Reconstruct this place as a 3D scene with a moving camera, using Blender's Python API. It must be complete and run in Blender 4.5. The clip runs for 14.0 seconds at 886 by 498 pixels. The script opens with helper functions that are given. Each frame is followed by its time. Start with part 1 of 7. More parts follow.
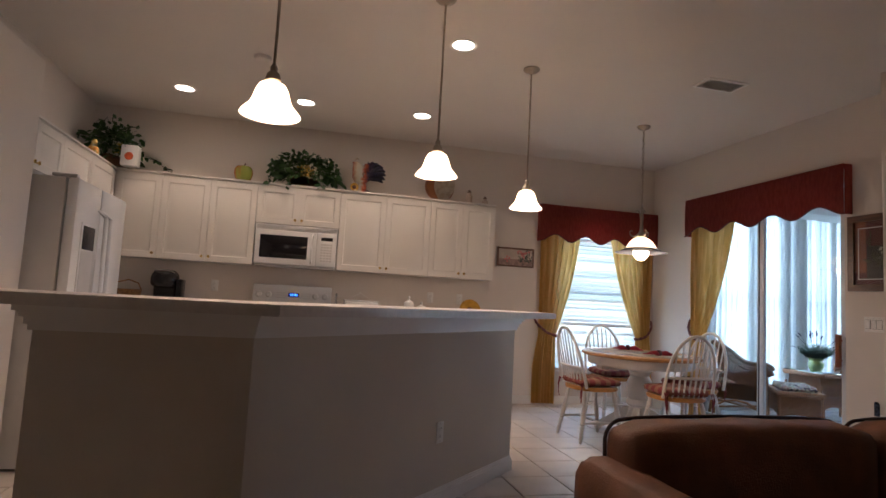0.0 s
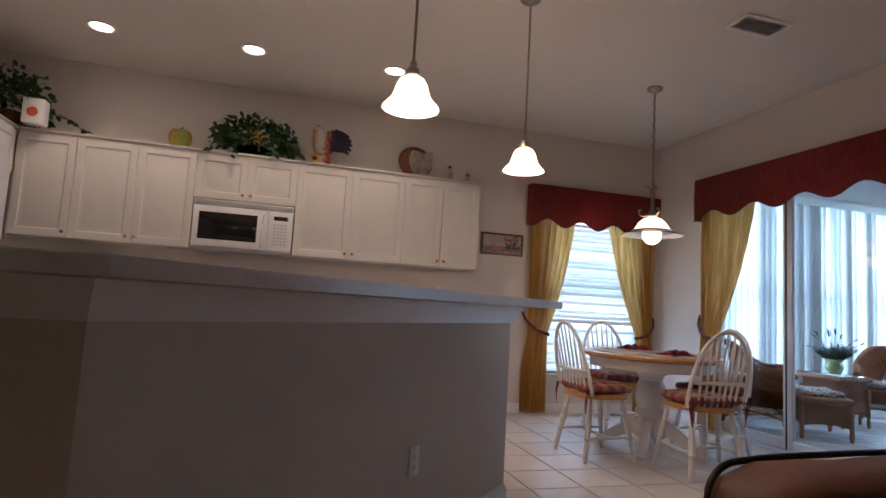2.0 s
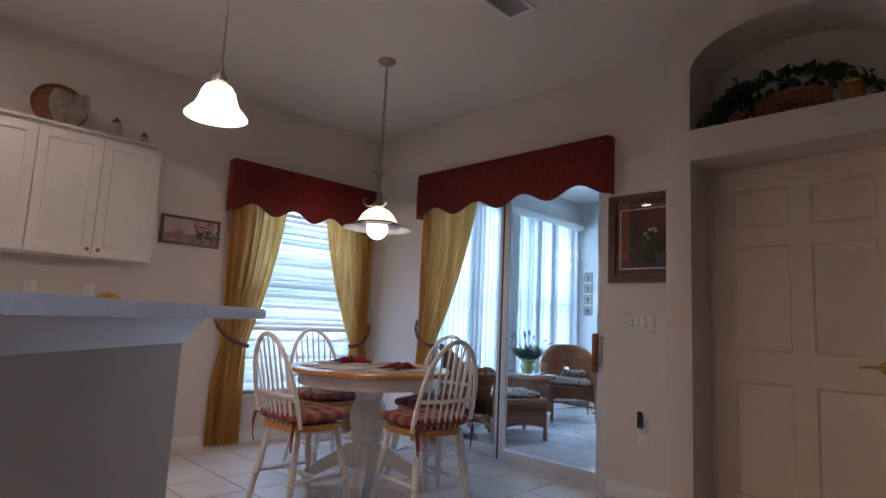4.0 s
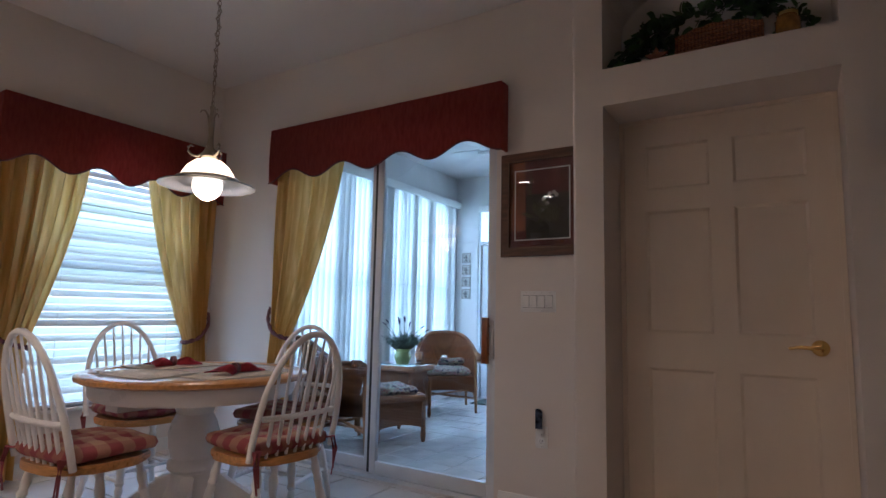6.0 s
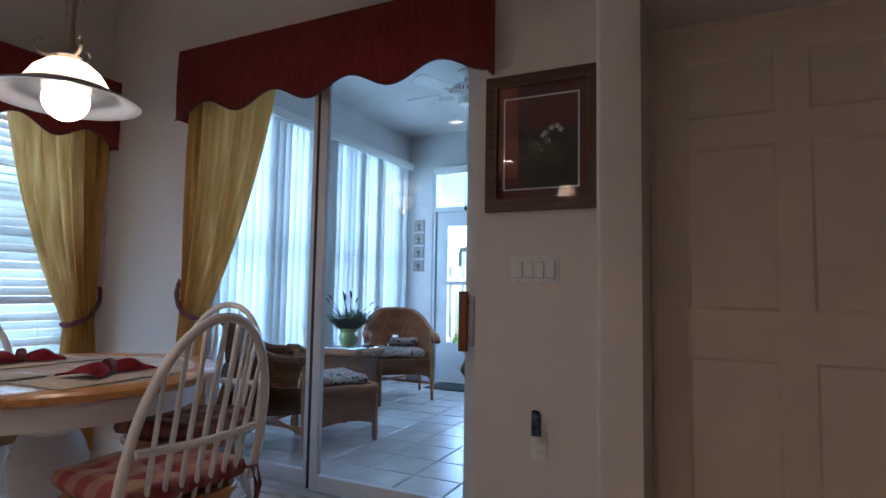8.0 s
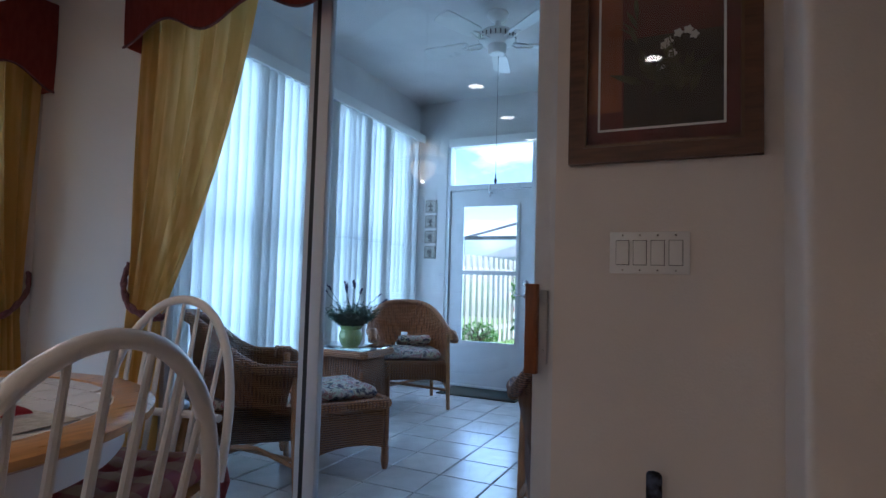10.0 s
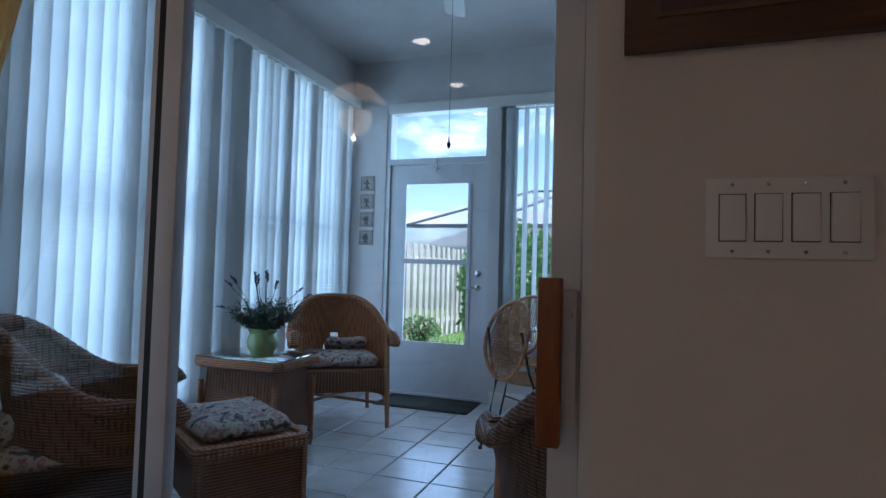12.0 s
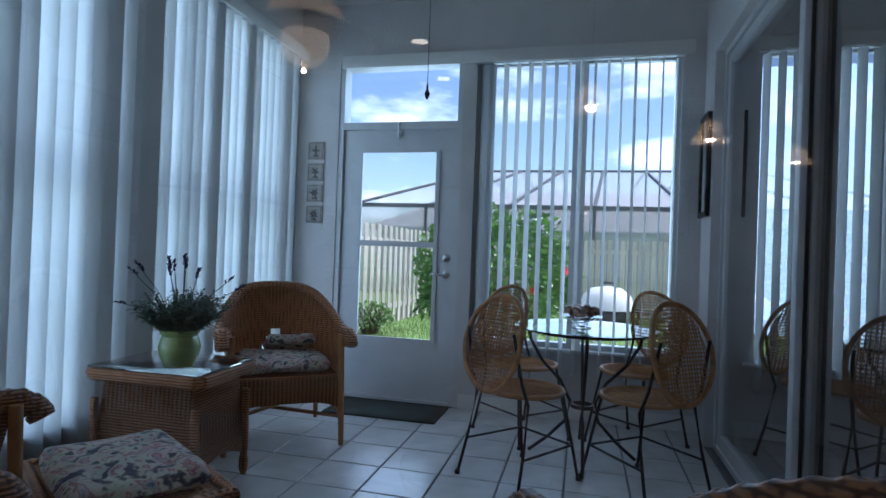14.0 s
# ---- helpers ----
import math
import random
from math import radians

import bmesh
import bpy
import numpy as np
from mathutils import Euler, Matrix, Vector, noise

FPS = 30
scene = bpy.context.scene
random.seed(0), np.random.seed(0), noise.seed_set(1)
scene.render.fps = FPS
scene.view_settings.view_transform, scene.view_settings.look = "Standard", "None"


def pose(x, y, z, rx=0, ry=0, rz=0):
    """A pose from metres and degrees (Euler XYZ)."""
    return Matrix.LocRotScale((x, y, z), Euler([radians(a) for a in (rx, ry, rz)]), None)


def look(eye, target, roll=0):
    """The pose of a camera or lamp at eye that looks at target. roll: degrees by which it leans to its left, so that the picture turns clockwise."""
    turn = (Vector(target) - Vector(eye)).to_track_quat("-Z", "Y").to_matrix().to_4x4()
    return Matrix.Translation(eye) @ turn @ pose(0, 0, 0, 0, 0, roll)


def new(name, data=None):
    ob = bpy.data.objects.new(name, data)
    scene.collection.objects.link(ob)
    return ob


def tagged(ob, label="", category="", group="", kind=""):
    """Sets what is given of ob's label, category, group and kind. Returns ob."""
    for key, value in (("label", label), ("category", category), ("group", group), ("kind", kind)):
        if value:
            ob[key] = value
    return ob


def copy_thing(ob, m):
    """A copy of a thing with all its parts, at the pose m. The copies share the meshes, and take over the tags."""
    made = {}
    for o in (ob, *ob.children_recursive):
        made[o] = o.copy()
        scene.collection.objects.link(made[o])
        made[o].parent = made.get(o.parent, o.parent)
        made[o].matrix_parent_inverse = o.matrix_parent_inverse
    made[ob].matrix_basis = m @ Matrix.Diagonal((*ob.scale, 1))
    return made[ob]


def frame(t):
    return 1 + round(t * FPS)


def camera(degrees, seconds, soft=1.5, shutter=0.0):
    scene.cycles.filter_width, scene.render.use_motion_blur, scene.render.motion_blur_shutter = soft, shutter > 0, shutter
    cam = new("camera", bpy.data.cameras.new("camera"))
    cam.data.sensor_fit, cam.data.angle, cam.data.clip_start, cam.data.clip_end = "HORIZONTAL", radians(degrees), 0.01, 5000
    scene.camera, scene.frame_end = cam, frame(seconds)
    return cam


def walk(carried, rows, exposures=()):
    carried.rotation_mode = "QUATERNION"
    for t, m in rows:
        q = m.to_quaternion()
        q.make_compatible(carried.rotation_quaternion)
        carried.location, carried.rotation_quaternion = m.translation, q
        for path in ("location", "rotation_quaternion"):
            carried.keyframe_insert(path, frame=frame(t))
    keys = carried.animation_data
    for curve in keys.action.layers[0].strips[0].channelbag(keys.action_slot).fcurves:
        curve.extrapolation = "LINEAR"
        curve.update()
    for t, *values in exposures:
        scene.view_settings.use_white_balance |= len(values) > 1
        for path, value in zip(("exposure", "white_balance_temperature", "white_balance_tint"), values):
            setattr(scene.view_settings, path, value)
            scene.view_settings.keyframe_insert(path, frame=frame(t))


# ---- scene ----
cam = camera(75.9, 14.0, 1.5)
EXPO = [(0.0, 2.15, 5500, 18), (3.0, 2.0, 5150, 20), (6.0, 1.8, 5000, 17), (8.0, 1.6, 4930, 16), (11.0, 1.02, 4880, 16), (12.5, 0.55, 5250, 18), (14.0, 0.42, 5400, 18)]
# seconds, eye, a point looked at, roll
PATH = [
    (0, (-0.127, 0.096, 1.133), (0.344, 2.031, 1.314), 3.2),
    (0.5, (-0.1, 0.325, 1.112), (0.33, 2.271, 1.29), 3.4),
    (1, (-0.059, 0.547, 1.091), (0.372, 2.492, 1.272), 3.4),
    (1.5, (0.015, 0.751, 1.059), (0.482, 2.687, 1.247), 3.3),
    (2, (0.092, 0.965, 1.031), (0.645, 2.877, 1.228), 3.3),
    (2.5, (0.2, 1.235, 1.083), (0.98, 3.066, 1.277), 3.4),
    (3, (0.296, 1.431, 1.087), (1.347, 3.12, 1.298), 3.1),
    (5.5, (1.008, 2.183, 1.038), (2.644, 3.305, 1.293), 1.7),
    (6, (1.16, 2.282, 1.059), (2.845, 3.336, 1.284), 1.2),
    (6.5, (1.297, 2.457, 1.037), (3.02, 3.451, 1.24), 1.4),
    (7, (1.443, 2.568, 1.045), (3.226, 3.459, 1.215), 0.9),
    (7.5, (1.623, 2.701, 1.053), (3.424, 3.558, 1.206), 1.2),
    (8, (1.79, 2.801, 1.045), (3.582, 3.675, 1.188), 1.0),
    (10.5, (2.64, 3.457, 1.045), (4.45, 4.303, 1.139), 1.9),
    (11, (2.817, 3.55, 1.033), (4.654, 4.335, 1.123), 1.9),
    (11.5, (2.995, 3.627, 1.037), (4.857, 4.35, 1.122), 2.0),
    (12, (3.198, 3.69, 1.046), (5.083, 4.353, 1.123), 1.6),
    (12.5, (3.393, 3.765, 1.05), (5.299, 4.366, 1.121), 1.8),
    (13, (3.486, 3.846, 1.066), (5.403, 4.412, 1.109), 1.8),
    (13.5, (3.629, 3.955, 1.077), (5.55, 4.51, 1.103), 2.1),
    (14, (3.784, 4.026, 1.065), (5.726, 4.504, 1.08), 2.1),
]
walk(cam, [(t, look(eye, target, roll)) for t, eye, target, roll in PATH], EXPO)

# ---- world, sun and large lights ----
world = bpy.data.worlds.new("sky")
scene.world = world
world.use_nodes = True
wn, wl = world.node_tree.nodes, world.node_tree.links
wn.clear()
sky = wn.new("ShaderNodeTexSky")
sky.sky_type, sky.sun_disc = "NISHITA", False
sky.sun_elevation, sky.sun_rotation = radians(62), radians(150)
sky.air_density, sky.dust_density = 1.0, 0.6
coord, cloud, ramp = wn.new("ShaderNodeTexCoord"), wn.new("ShaderNodeTexNoise"), wn.new("ShaderNodeValToRGB")
stretch = wn.new("ShaderNodeMapping")
stretch.inputs["Scale"].default_value = (1.6, 1.6, 4.5)
stretch.inputs["Location"].default_value = (0.35, 0.2, 0.4)
cloud.inputs["Scale"].default_value, cloud.inputs["Detail"].default_value, cloud.inputs["Roughness"].default_value = 1.5, 7, 0.55
ramp.color_ramp.elements[0].position, ramp.color_ramp.elements[1].position = 0.49, 0.64
mixer = wn.new("ShaderNodeMixRGB")
mixer.inputs[2].default_value = (13.0, 13.6, 14.0, 1)
back = wn.new("ShaderNodeBackground")
back.inputs["Strength"].default_value = 0.15
outw = wn.new("ShaderNodeOutputWorld")
wl.new(coord.outputs["Generated"], stretch.inputs["Vector"])
wl.new(stretch.outputs["Vector"], cloud.inputs["Vector"])
wl.new(cloud.outputs["Fac"], ramp.inputs["Fac"])
wl.new(ramp.outputs["Color"], mixer.inputs["Fac"])
wl.new(sky.outputs["Color"], mixer.inputs[1])
wl.new(mixer.outputs["Color"], back.inputs["Color"])
wl.new(back.outputs["Background"], outw.inputs["Surface"])


def lamp(name, kind, m, energy, color=(1, 1, 1), **more):
    data = bpy.data.lights.new(name, kind)
    data.energy, data.color = energy, color
    if kind == "SUN":
        data.angle = more["angle"]
    if kind == "AREA":
        data.shape, data.size, data.size_y = "RECTANGLE", more["size"][0], more["size"][1]
    if kind in ("POINT", "SPOT"):
        data.shadow_soft_size = more.get("soft", 0.03)
    if kind == "SPOT":
        data.spot_size, data.spot_blend = radians(more.get("cone", 110)), 0.6
    ob = new(name, data)
    ob.matrix_world = m
    return ob


SUN_FROM = Vector((math.cos(radians(62)) * math.sin(radians(150)), math.cos(radians(62)) * math.cos(radians(150)), math.sin(radians(62))))
lamp("sun", "SUN", look(SUN_FROM * 40, (0, 0, 0)), 5.0, (1, 0.95, 0.87), angle=radians(0.5))
WARM, DAY = (1.0, 0.69, 0.43), (0.60, 0.82, 1.0)
# the sky's light in the openings
lamp("window_daylight", "AREA", look((3.32, 6.62, 1.35), (3.32, 0, 1.2)), 4.5, DAY, size=(1.2, 1.9))
lamp("lanai_daylight", "AREA", look((6.0, 6.95, 1.5), (6.0, 0, 1.3)), 44, DAY, size=(3.6, 2.6))
lamp("garden_daylight", "AREA", look((8.25, 4.6, 1.5), (4.0, 4.6, 1.0)), 22, DAY, size=(2.4, 1.9))

# ---- materials ----


def material(name):
    m = bpy.data.materials.new(name)
    m.use_nodes = True
    nt = m.node_tree
    return m, nt.nodes, nt.links, nt.nodes["Principled BSDF"]


def noise_node(n, l, scale, detail=4, coords="Object", stretchy=None):
    tc, tx = n.new("ShaderNodeTexCoord"), n.new("ShaderNodeTexNoise")
    tx.inputs["Scale"].default_value, tx.inputs["Detail"].default_value = scale, detail
    if stretchy:
        mp = n.new("ShaderNodeMapping")
        mp.inputs["Scale"].default_value = stretchy
        l.new(tc.outputs[coords], mp.inputs["Vector"])
        l.new(mp.outputs["Vector"], tx.inputs["Vector"])
    else:
        l.new(tc.outputs[coords], tx.inputs["Vector"])
    return tx


def mixed(n, l, fac, a, b, lo=0.35, hi=0.65):
    r = n.new("ShaderNodeValToRGB")
    r.color_ramp.elements[0].position, r.color_ramp.elements[1].position = lo, hi
    r.color_ramp.elements[0].color, r.color_ramp.elements[1].color = (*a, 1), (*b, 1)
    l.new(fac, r.inputs["Fac"])
    return r.outputs["Color"]


def plain(name, color, rough=0.5, metal=0.0, vary=0.08, scale=6.0, grain=120.0, bump=0.05, spec=0.5, rand=0.0, stretchy=None, coat=0.0):
    """A surface with broad tone changes, fine grain in its relief, and a little wear in its gloss."""
    m, n, l, p = material(name)
    dark = tuple(c * (1 - vary) for c in color)
    light = tuple(min(1, c * (1 + vary)) for c in color)
    big = noise_node(n, l, scale, 5, stretchy=stretchy)
    out = mixed(n, l, big.outputs["Fac"], dark, light)
    if rand:
        info, hsv = n.new("ShaderNodeObjectInfo"), n.new("ShaderNodeHueSaturation")
        mr = n.new("ShaderNodeMapRange")
        mr.inputs["To Min"].default_value, mr.inputs["To Max"].default_value = 1 - rand, 1 + rand
        l.new(info.outputs["Random"], mr.inputs["Value"])
        l.new(mr.outputs["Result"], hsv.inputs["Value"])
        l.new(out, hsv.inputs["Color"])
        out = hsv.outputs["Color"]
    l.new(out, p.inputs["Base Color"])
    fine = noise_node(n, l, grain, 3, stretchy=stretchy)
    mr = n.new("ShaderNodeMapRange")
    mr.inputs["To Min"].default_value, mr.inputs["To Max"].default_value = max(0.02, rough - 0.08), min(1, rough + 0.08)
    l.new(big.outputs["Fac"], mr.inputs["Value"])
    l.new(mr.outputs["Result"], p.inputs["Roughness"])
    p.inputs["Metallic"].default_value = metal
    p.inputs["Specular IOR Level"].default_value = spec
    p.inputs["Coat Weight"].default_value = coat
    b = n.new("ShaderNodeBump")
    b.inputs["Strength"].default_value, b.inputs["Distance"].default_value = bump, 0.004
    l.new(fine.outputs["Fac"], b.inputs["Height"])
    l.new(b.outputs["Normal"], p.inputs["Normal"])
    return m


def glowing(name, color, strength, body=(0.9, 0.9, 0.9)):
    m, n, l, p = material(name)
    p.inputs["Base Color"].default_value = (*body, 1)
    p.inputs["Emission Color"].default_value = (*color, 1)
    p.inputs["Emission Strength"].default_value = strength
    return m


def pane_glass(name, tint=(0.96, 0.98, 0.98), rough=0.0):
    m, n, l, p = material(name)
    p.inputs["Base Color"].default_value = (*tint, 1)
    p.inputs["Roughness"].default_value = rough
    p.inputs["Transmission Weight"].default_value = 1.0
    p.inputs["IOR"].default_value = 1.45
    return m


def thin_glass(name, tint=(0.95, 0.97, 0.97), base=0.055):
    """A sheet so thin that it does not bend light: clear, with a mirror's gloss that grows towards grazing angles."""
    m, n, l, p = material(name)
    n.remove(p)
    clear, gloss, mx = n.new("ShaderNodeBsdfTransparent"), n.new("ShaderNodeBsdfGlossy"), n.new("ShaderNodeMixShader")
    lw, pw, mr = n.new("ShaderNodeLayerWeight"), n.new("ShaderNodeMath"), n.new("ShaderNodeMapRange")
    lw.inputs["Blend"].default_value = 0.5
    pw.operation = "POWER"
    pw.inputs[1].default_value = 4.5
    mr.inputs["To Min"].default_value, mr.inputs["To Max"].default_value = base, 1.0
    clear.inputs["Color"].default_value = (*tint, 1)
    gloss.inputs["Roughness"].default_value = 0.0
    l.new(lw.outputs["Facing"], pw.inputs[0])
    l.new(pw.outputs["Value"], mr.inputs["Value"])
    l.new(mr.outputs["Result"], mx.inputs["Fac"])
    l.new(clear.outputs["BSDF"], mx.inputs[1])
    l.new(gloss.outputs["BSDF"], mx.inputs[2])
    l.new(mx.outputs["Shader"], n["Material Output"].inputs["Surface"])
    return m


def cloth(name, a, b, through_light=0.35, scale=9.0, weave=260.0, stretchy=None, rough=0.85, lo=0.4, hi=0.6):
    """Woven cloth that lets some light through."""
    m, n, l, p = material(name)
    tx = noise_node(n, l, scale, 5, stretchy=stretchy)
    col = mixed(n, l, tx.outputs["Fac"], a, b, lo, hi)
    l.new(col, p.inputs["Base Color"])
    p.inputs["Roughness"].default_value = rough
    p.inputs["Specular IOR Level"].default_value = 0.25
    fine = noise_node(n, l, weave, 2, stretchy=(1, 1, 0.25))
    bp = n.new("ShaderNodeBump")
    bp.inputs["Strength"].default_value, bp.inputs["Distance"].default_value = 0.25, 0.002
    l.new(fine.outputs["Fac"], bp.inputs["Height"])
    l.new(bp.outputs["Normal"], p.inputs["Normal"])
    if through_light > 0:
        tr, mx = n.new("ShaderNodeBsdfTranslucent"), n.new("ShaderNodeMixShader")
        l.new(col, tr.inputs["Color"])
        mx.inputs["Fac"].default_value = through_light
        l.new(p.outputs["BSDF"], mx.inputs[1])
        l.new(tr.outputs["BSDF"], mx.inputs[2])
        l.new(mx.outputs["Shader"], n["Material Output"].inputs["Surface"])
    return m


def wicker(name, dark, light, weave=1.0):
    """Basket weave: two crossing waves, under and over."""
    m, n, l, p = material(name)
    tc = n.new("ShaderNodeTexCoord")
    waves = []
    for axis, s in (("Z", 26.0 * weave), ("X", 15.0 * weave), ("Y", 15.0 * weave)):
        w = n.new("ShaderNodeTexWave")
        w.wave_type, w.bands_direction = "BANDS", axis
        w.inputs["Scale"].default_value, w.inputs["Distortion"].default_value, w.inputs["Detail"].default_value = s, 0.6, 1
        l.new(tc.outputs["Object"], w.inputs["Vector"])
        waves.append(w)
    mn, mul = n.new("ShaderNodeMath"), n.new("ShaderNodeMath")
    mn.operation, mul.operation = "MAXIMUM", "MULTIPLY"
    l.new(waves[1].outputs["Fac"], mn.inputs[0])
    l.new(waves[2].outputs["Fac"], mn.inputs[1])
    l.new(waves[0].outputs["Fac"], mul.inputs[0])
    l.new(mn.outputs["Value"], mul.inputs[1])
    l.new(mixed(n, l, mul.outputs["Value"], dark, light, 0.05, 0.5), p.inputs["Base Color"])
    bp = n.new("ShaderNodeBump")
    bp.inputs["Strength"].default_value, bp.inputs["Distance"].default_value = 0.8, 0.006
    l.new(mul.outputs["Value"], bp.inputs["Height"])
    l.new(bp.outputs["Normal"], p.inputs["Normal"])
    p.inputs["Roughness"].default_value = 0.5
    return m


def floral(name):
    """Cotton print with blue, plum and green sprigs on a pale ground."""
    m, n, l, p = material(name)
    tx = noise_node(n, l, 24, 3)
    v = n.new("ShaderNodeTexVoronoi")
    v.inputs["Scale"].default_value = 22
    tc = n.new("ShaderNodeTexCoord")
    l.new(tc.outputs["Object"], v.inputs["Vector"])
    r = n.new("ShaderNodeValToRGB")
    r.color_ramp.elements[0].position, r.color_ramp.elements[1].position = 0.30, 0.74
    r.color_ramp.elements[0].color, r.color_ramp.elements[1].color = (0.03, 0.04, 0.10, 1), (0.10, 0.12, 0.22, 1)
    for pos, c in ((0.41, (0.13, 0.11, 0.13)), (0.45, (0.52, 0.48, 0.40)), (0.54, (0.58, 0.53, 0.44)), (0.585, (0.36, 0.10, 0.14)), (0.64, (0.50, 0.45, 0.40))):
        e = r.color_ramp.elements.new(pos)
        e.color = (*c, 1)
    l.new(tx.outputs["Fac"], r.inputs["Fac"])
    mx = n.new("ShaderNodeMixRGB")
    mx.blend_type = "MULTIPLY"
    mx.inputs["Fac"].default_value = 0.16
    l.new(r.outputs["Color"], mx.inputs[1])
    l.new(v.outputs["Color"], mx.inputs[2])
    l.new(mx.outputs["Color"], p.inputs["Base Color"])
    p.inputs["Roughness"].default_value = 0.9
    return m


def plaid(name):
    """Red, tan and plum checks for the chair pads."""
    m, n, l, p = material(name)
    tc = n.new("ShaderNodeTexCoord")
    outs = []
    for axis in ("X", "Y"):
        w = n.new("ShaderNodeTexWave")
        w.bands_direction = axis
        w.wave_profile = "SIN"
        w.inputs["Scale"].default_value, w.inputs["Distortion"].default_value = 3.2, 0.4
        l.new(tc.outputs["Object"], w.inputs["Vector"])
        outs.append(w)
    a = mixed(n, l, outs[0].outputs["Fac"], (0.24, 0.06, 0.06), (0.36, 0.20, 0.12), 0.4, 0.6)
    b = mixed(n, l, outs[1].outputs["Fac"], (0.26, 0.05, 0.06), (0.42, 0.28, 0.17), 0.45, 0.55)
    mx = n.new("ShaderNodeMixRGB")
    mx.inputs["Fac"].default_value = 0.5
    l.new(a, mx.inputs[1])
    l.new(b, mx.inputs[2])
    l.new(mx.outputs["Color"], p.inputs["Base Color"])
    p.inputs["Roughness"].default_value = 0.9
    return m


def leafy(name, dark, light, gloss=0.4, through_light=0.25):
    m, n, l, p = material(name)
    geo = n.new("ShaderNodeNewGeometry")
    col = mixed(n, l, geo.outputs["Random Per Island"], dark, light, 0.0, 1.0)
    l.new(col, p.inputs["Base Color"])
    p.inputs["Roughness"].default_value = gloss
    tr, mx = n.new("ShaderNodeBsdfTranslucent"), n.new("ShaderNodeMixShader")
    l.new(col, tr.inputs["Color"])
    mx.inputs["Fac"].default_value = through_light
    l.new(p.outputs["BSDF"], mx.inputs[1])
    l.new(tr.outputs["BSDF"], mx.inputs[2])
    l.new(mx.outputs["Shader"], n["Material Output"].inputs["Surface"])
    return m


WALL = plain("wall_paint", (0.70, 0.64, 0.58), 0.85, vary=0.025, scale=1.2, grain=160, bump=0.22)
CEIL = plain("ceiling_paint", (0.72, 0.68, 0.63), 0.9, vary=0.02, scale=1.0, grain=90, bump=0.3)
STUCCO = plain("lanai_stucco", (0.66, 0.64, 0.63), 0.9, vary=0.05, scale=3.0, grain=55, bump=0.9)
PONY = plain("bar_wall_paint", (0.60, 0.55, 0.47), 0.85, vary=0.03, scale=1.5, grain=150, bump=0.25)
TRIM = plain("white_trim", (0.78, 0.77, 0.74), 0.4, vary=0.02, grain=60, bump=0.03)
CAB = plain("white_thermofoil", (0.72, 0.69, 0.64), 0.38, vary=0.02, scale=2.0, grain=80, bump=0.03)
APPL = plain("white_enamel", (0.78, 0.78, 0.78), 0.22, vary=0.02, scale=2.0, grain=200, bump=0.02)
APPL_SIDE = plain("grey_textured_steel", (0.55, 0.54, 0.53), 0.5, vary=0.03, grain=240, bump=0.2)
BLACK = plain("black_plastic", (0.012, 0.012, 0.013), 0.25, vary=0.2, grain=150, bump=0.02)
DARKGLASS = plain("dark_oven_glass", (0.01, 0.01, 0.012), 0.06, vary=0.2, bump=0.0)
LAMINATE = plain("counter_laminate", (0.66, 0.63, 0.60), 0.35, vary=0.05, scale=40, grain=300, bump=0.03)
TILE = plain("floor_tile", (0.66, 0.60, 0.54), 0.36, vary=0.06, scale=5.0, grain=45, bump=0.04, rand=0.04)
TILE_LANAI = plain("lanai_tile", (0.66, 0.65, 0.63), 0.2, vary=0.09, scale=6.0, grain=40, bump=0.07, rand=0.05)
GROUT = plain("grout", (0.30, 0.27, 0.24), 0.9, vary=0.15, scale=8, grain=200, bump=0.4)
GROUT_LANAI = plain("lanai_grout", (0.20, 0.20, 0.21), 0.9, vary=0.15, scale=8, grain=200, bump=0.4)
DOORP = plain("door_paint", (0.78, 0.67, 0.54), 0.45, vary=0.02, grain=70, bump=0.06, stretchy=(1, 6, 0.4))
ALU = plain("white_aluminium", (0.66, 0.67, 0.68), 0.35, vary=0.04, grain=150, bump=0.02)
DARKGAP = plain("dark_gasket", (0.02, 0.02, 0.022), 0.6, vary=0.2)
BRASS = plain("polished_brass", (0.75, 0.52, 0.18), 0.18, 1.0, vary=0.06, scale=20, bump=0.0)
NICKEL = plain("aged_nickel", (0.36, 0.31, 0.25), 0.35, 1.0, vary=0.1, scale=25, bump=0.05)
CHROME = plain("satin_chrome", (0.6, 0.6, 0.6), 0.25, 1.0, vary=0.05, bump=0.0)
IRON = plain("black_iron", (0.02, 0.02, 0.022), 0.45, 0.3, vary=0.2, scale=30, grain=200, bump=0.2)
VALANCE = cloth("crimson_damask", (0.25, 0.043, 0.034), (0.34, 0.068, 0.052), 0.0, 12, 220, (4, 4, 1.2), lo=0.3, hi=0.7)
GOLD = cloth("gold_satin", (0.72, 0.50, 0.16), (0.88, 0.68, 0.30), 0.60, 3, 300, (6, 6, 0.4), rough=0.5)
ROPE = plain("plum_cord", (0.16, 0.06, 0.06), 0.8, vary=0.3, scale=60, grain=200, bump=0.5)
VINYL = cloth("blind_vinyl", (0.70, 0.71, 0.70), (0.74, 0.75, 0.74), 0.32, 2, 60, rough=0.5)
SLAT = cloth("faux_wood_slat", (0.80, 0.80, 0.78), (0.83, 0.83, 0.81), 0.24, 2, 40, rough=0.4)
CLEAR = thin_glass("window_glass", base=0.075)
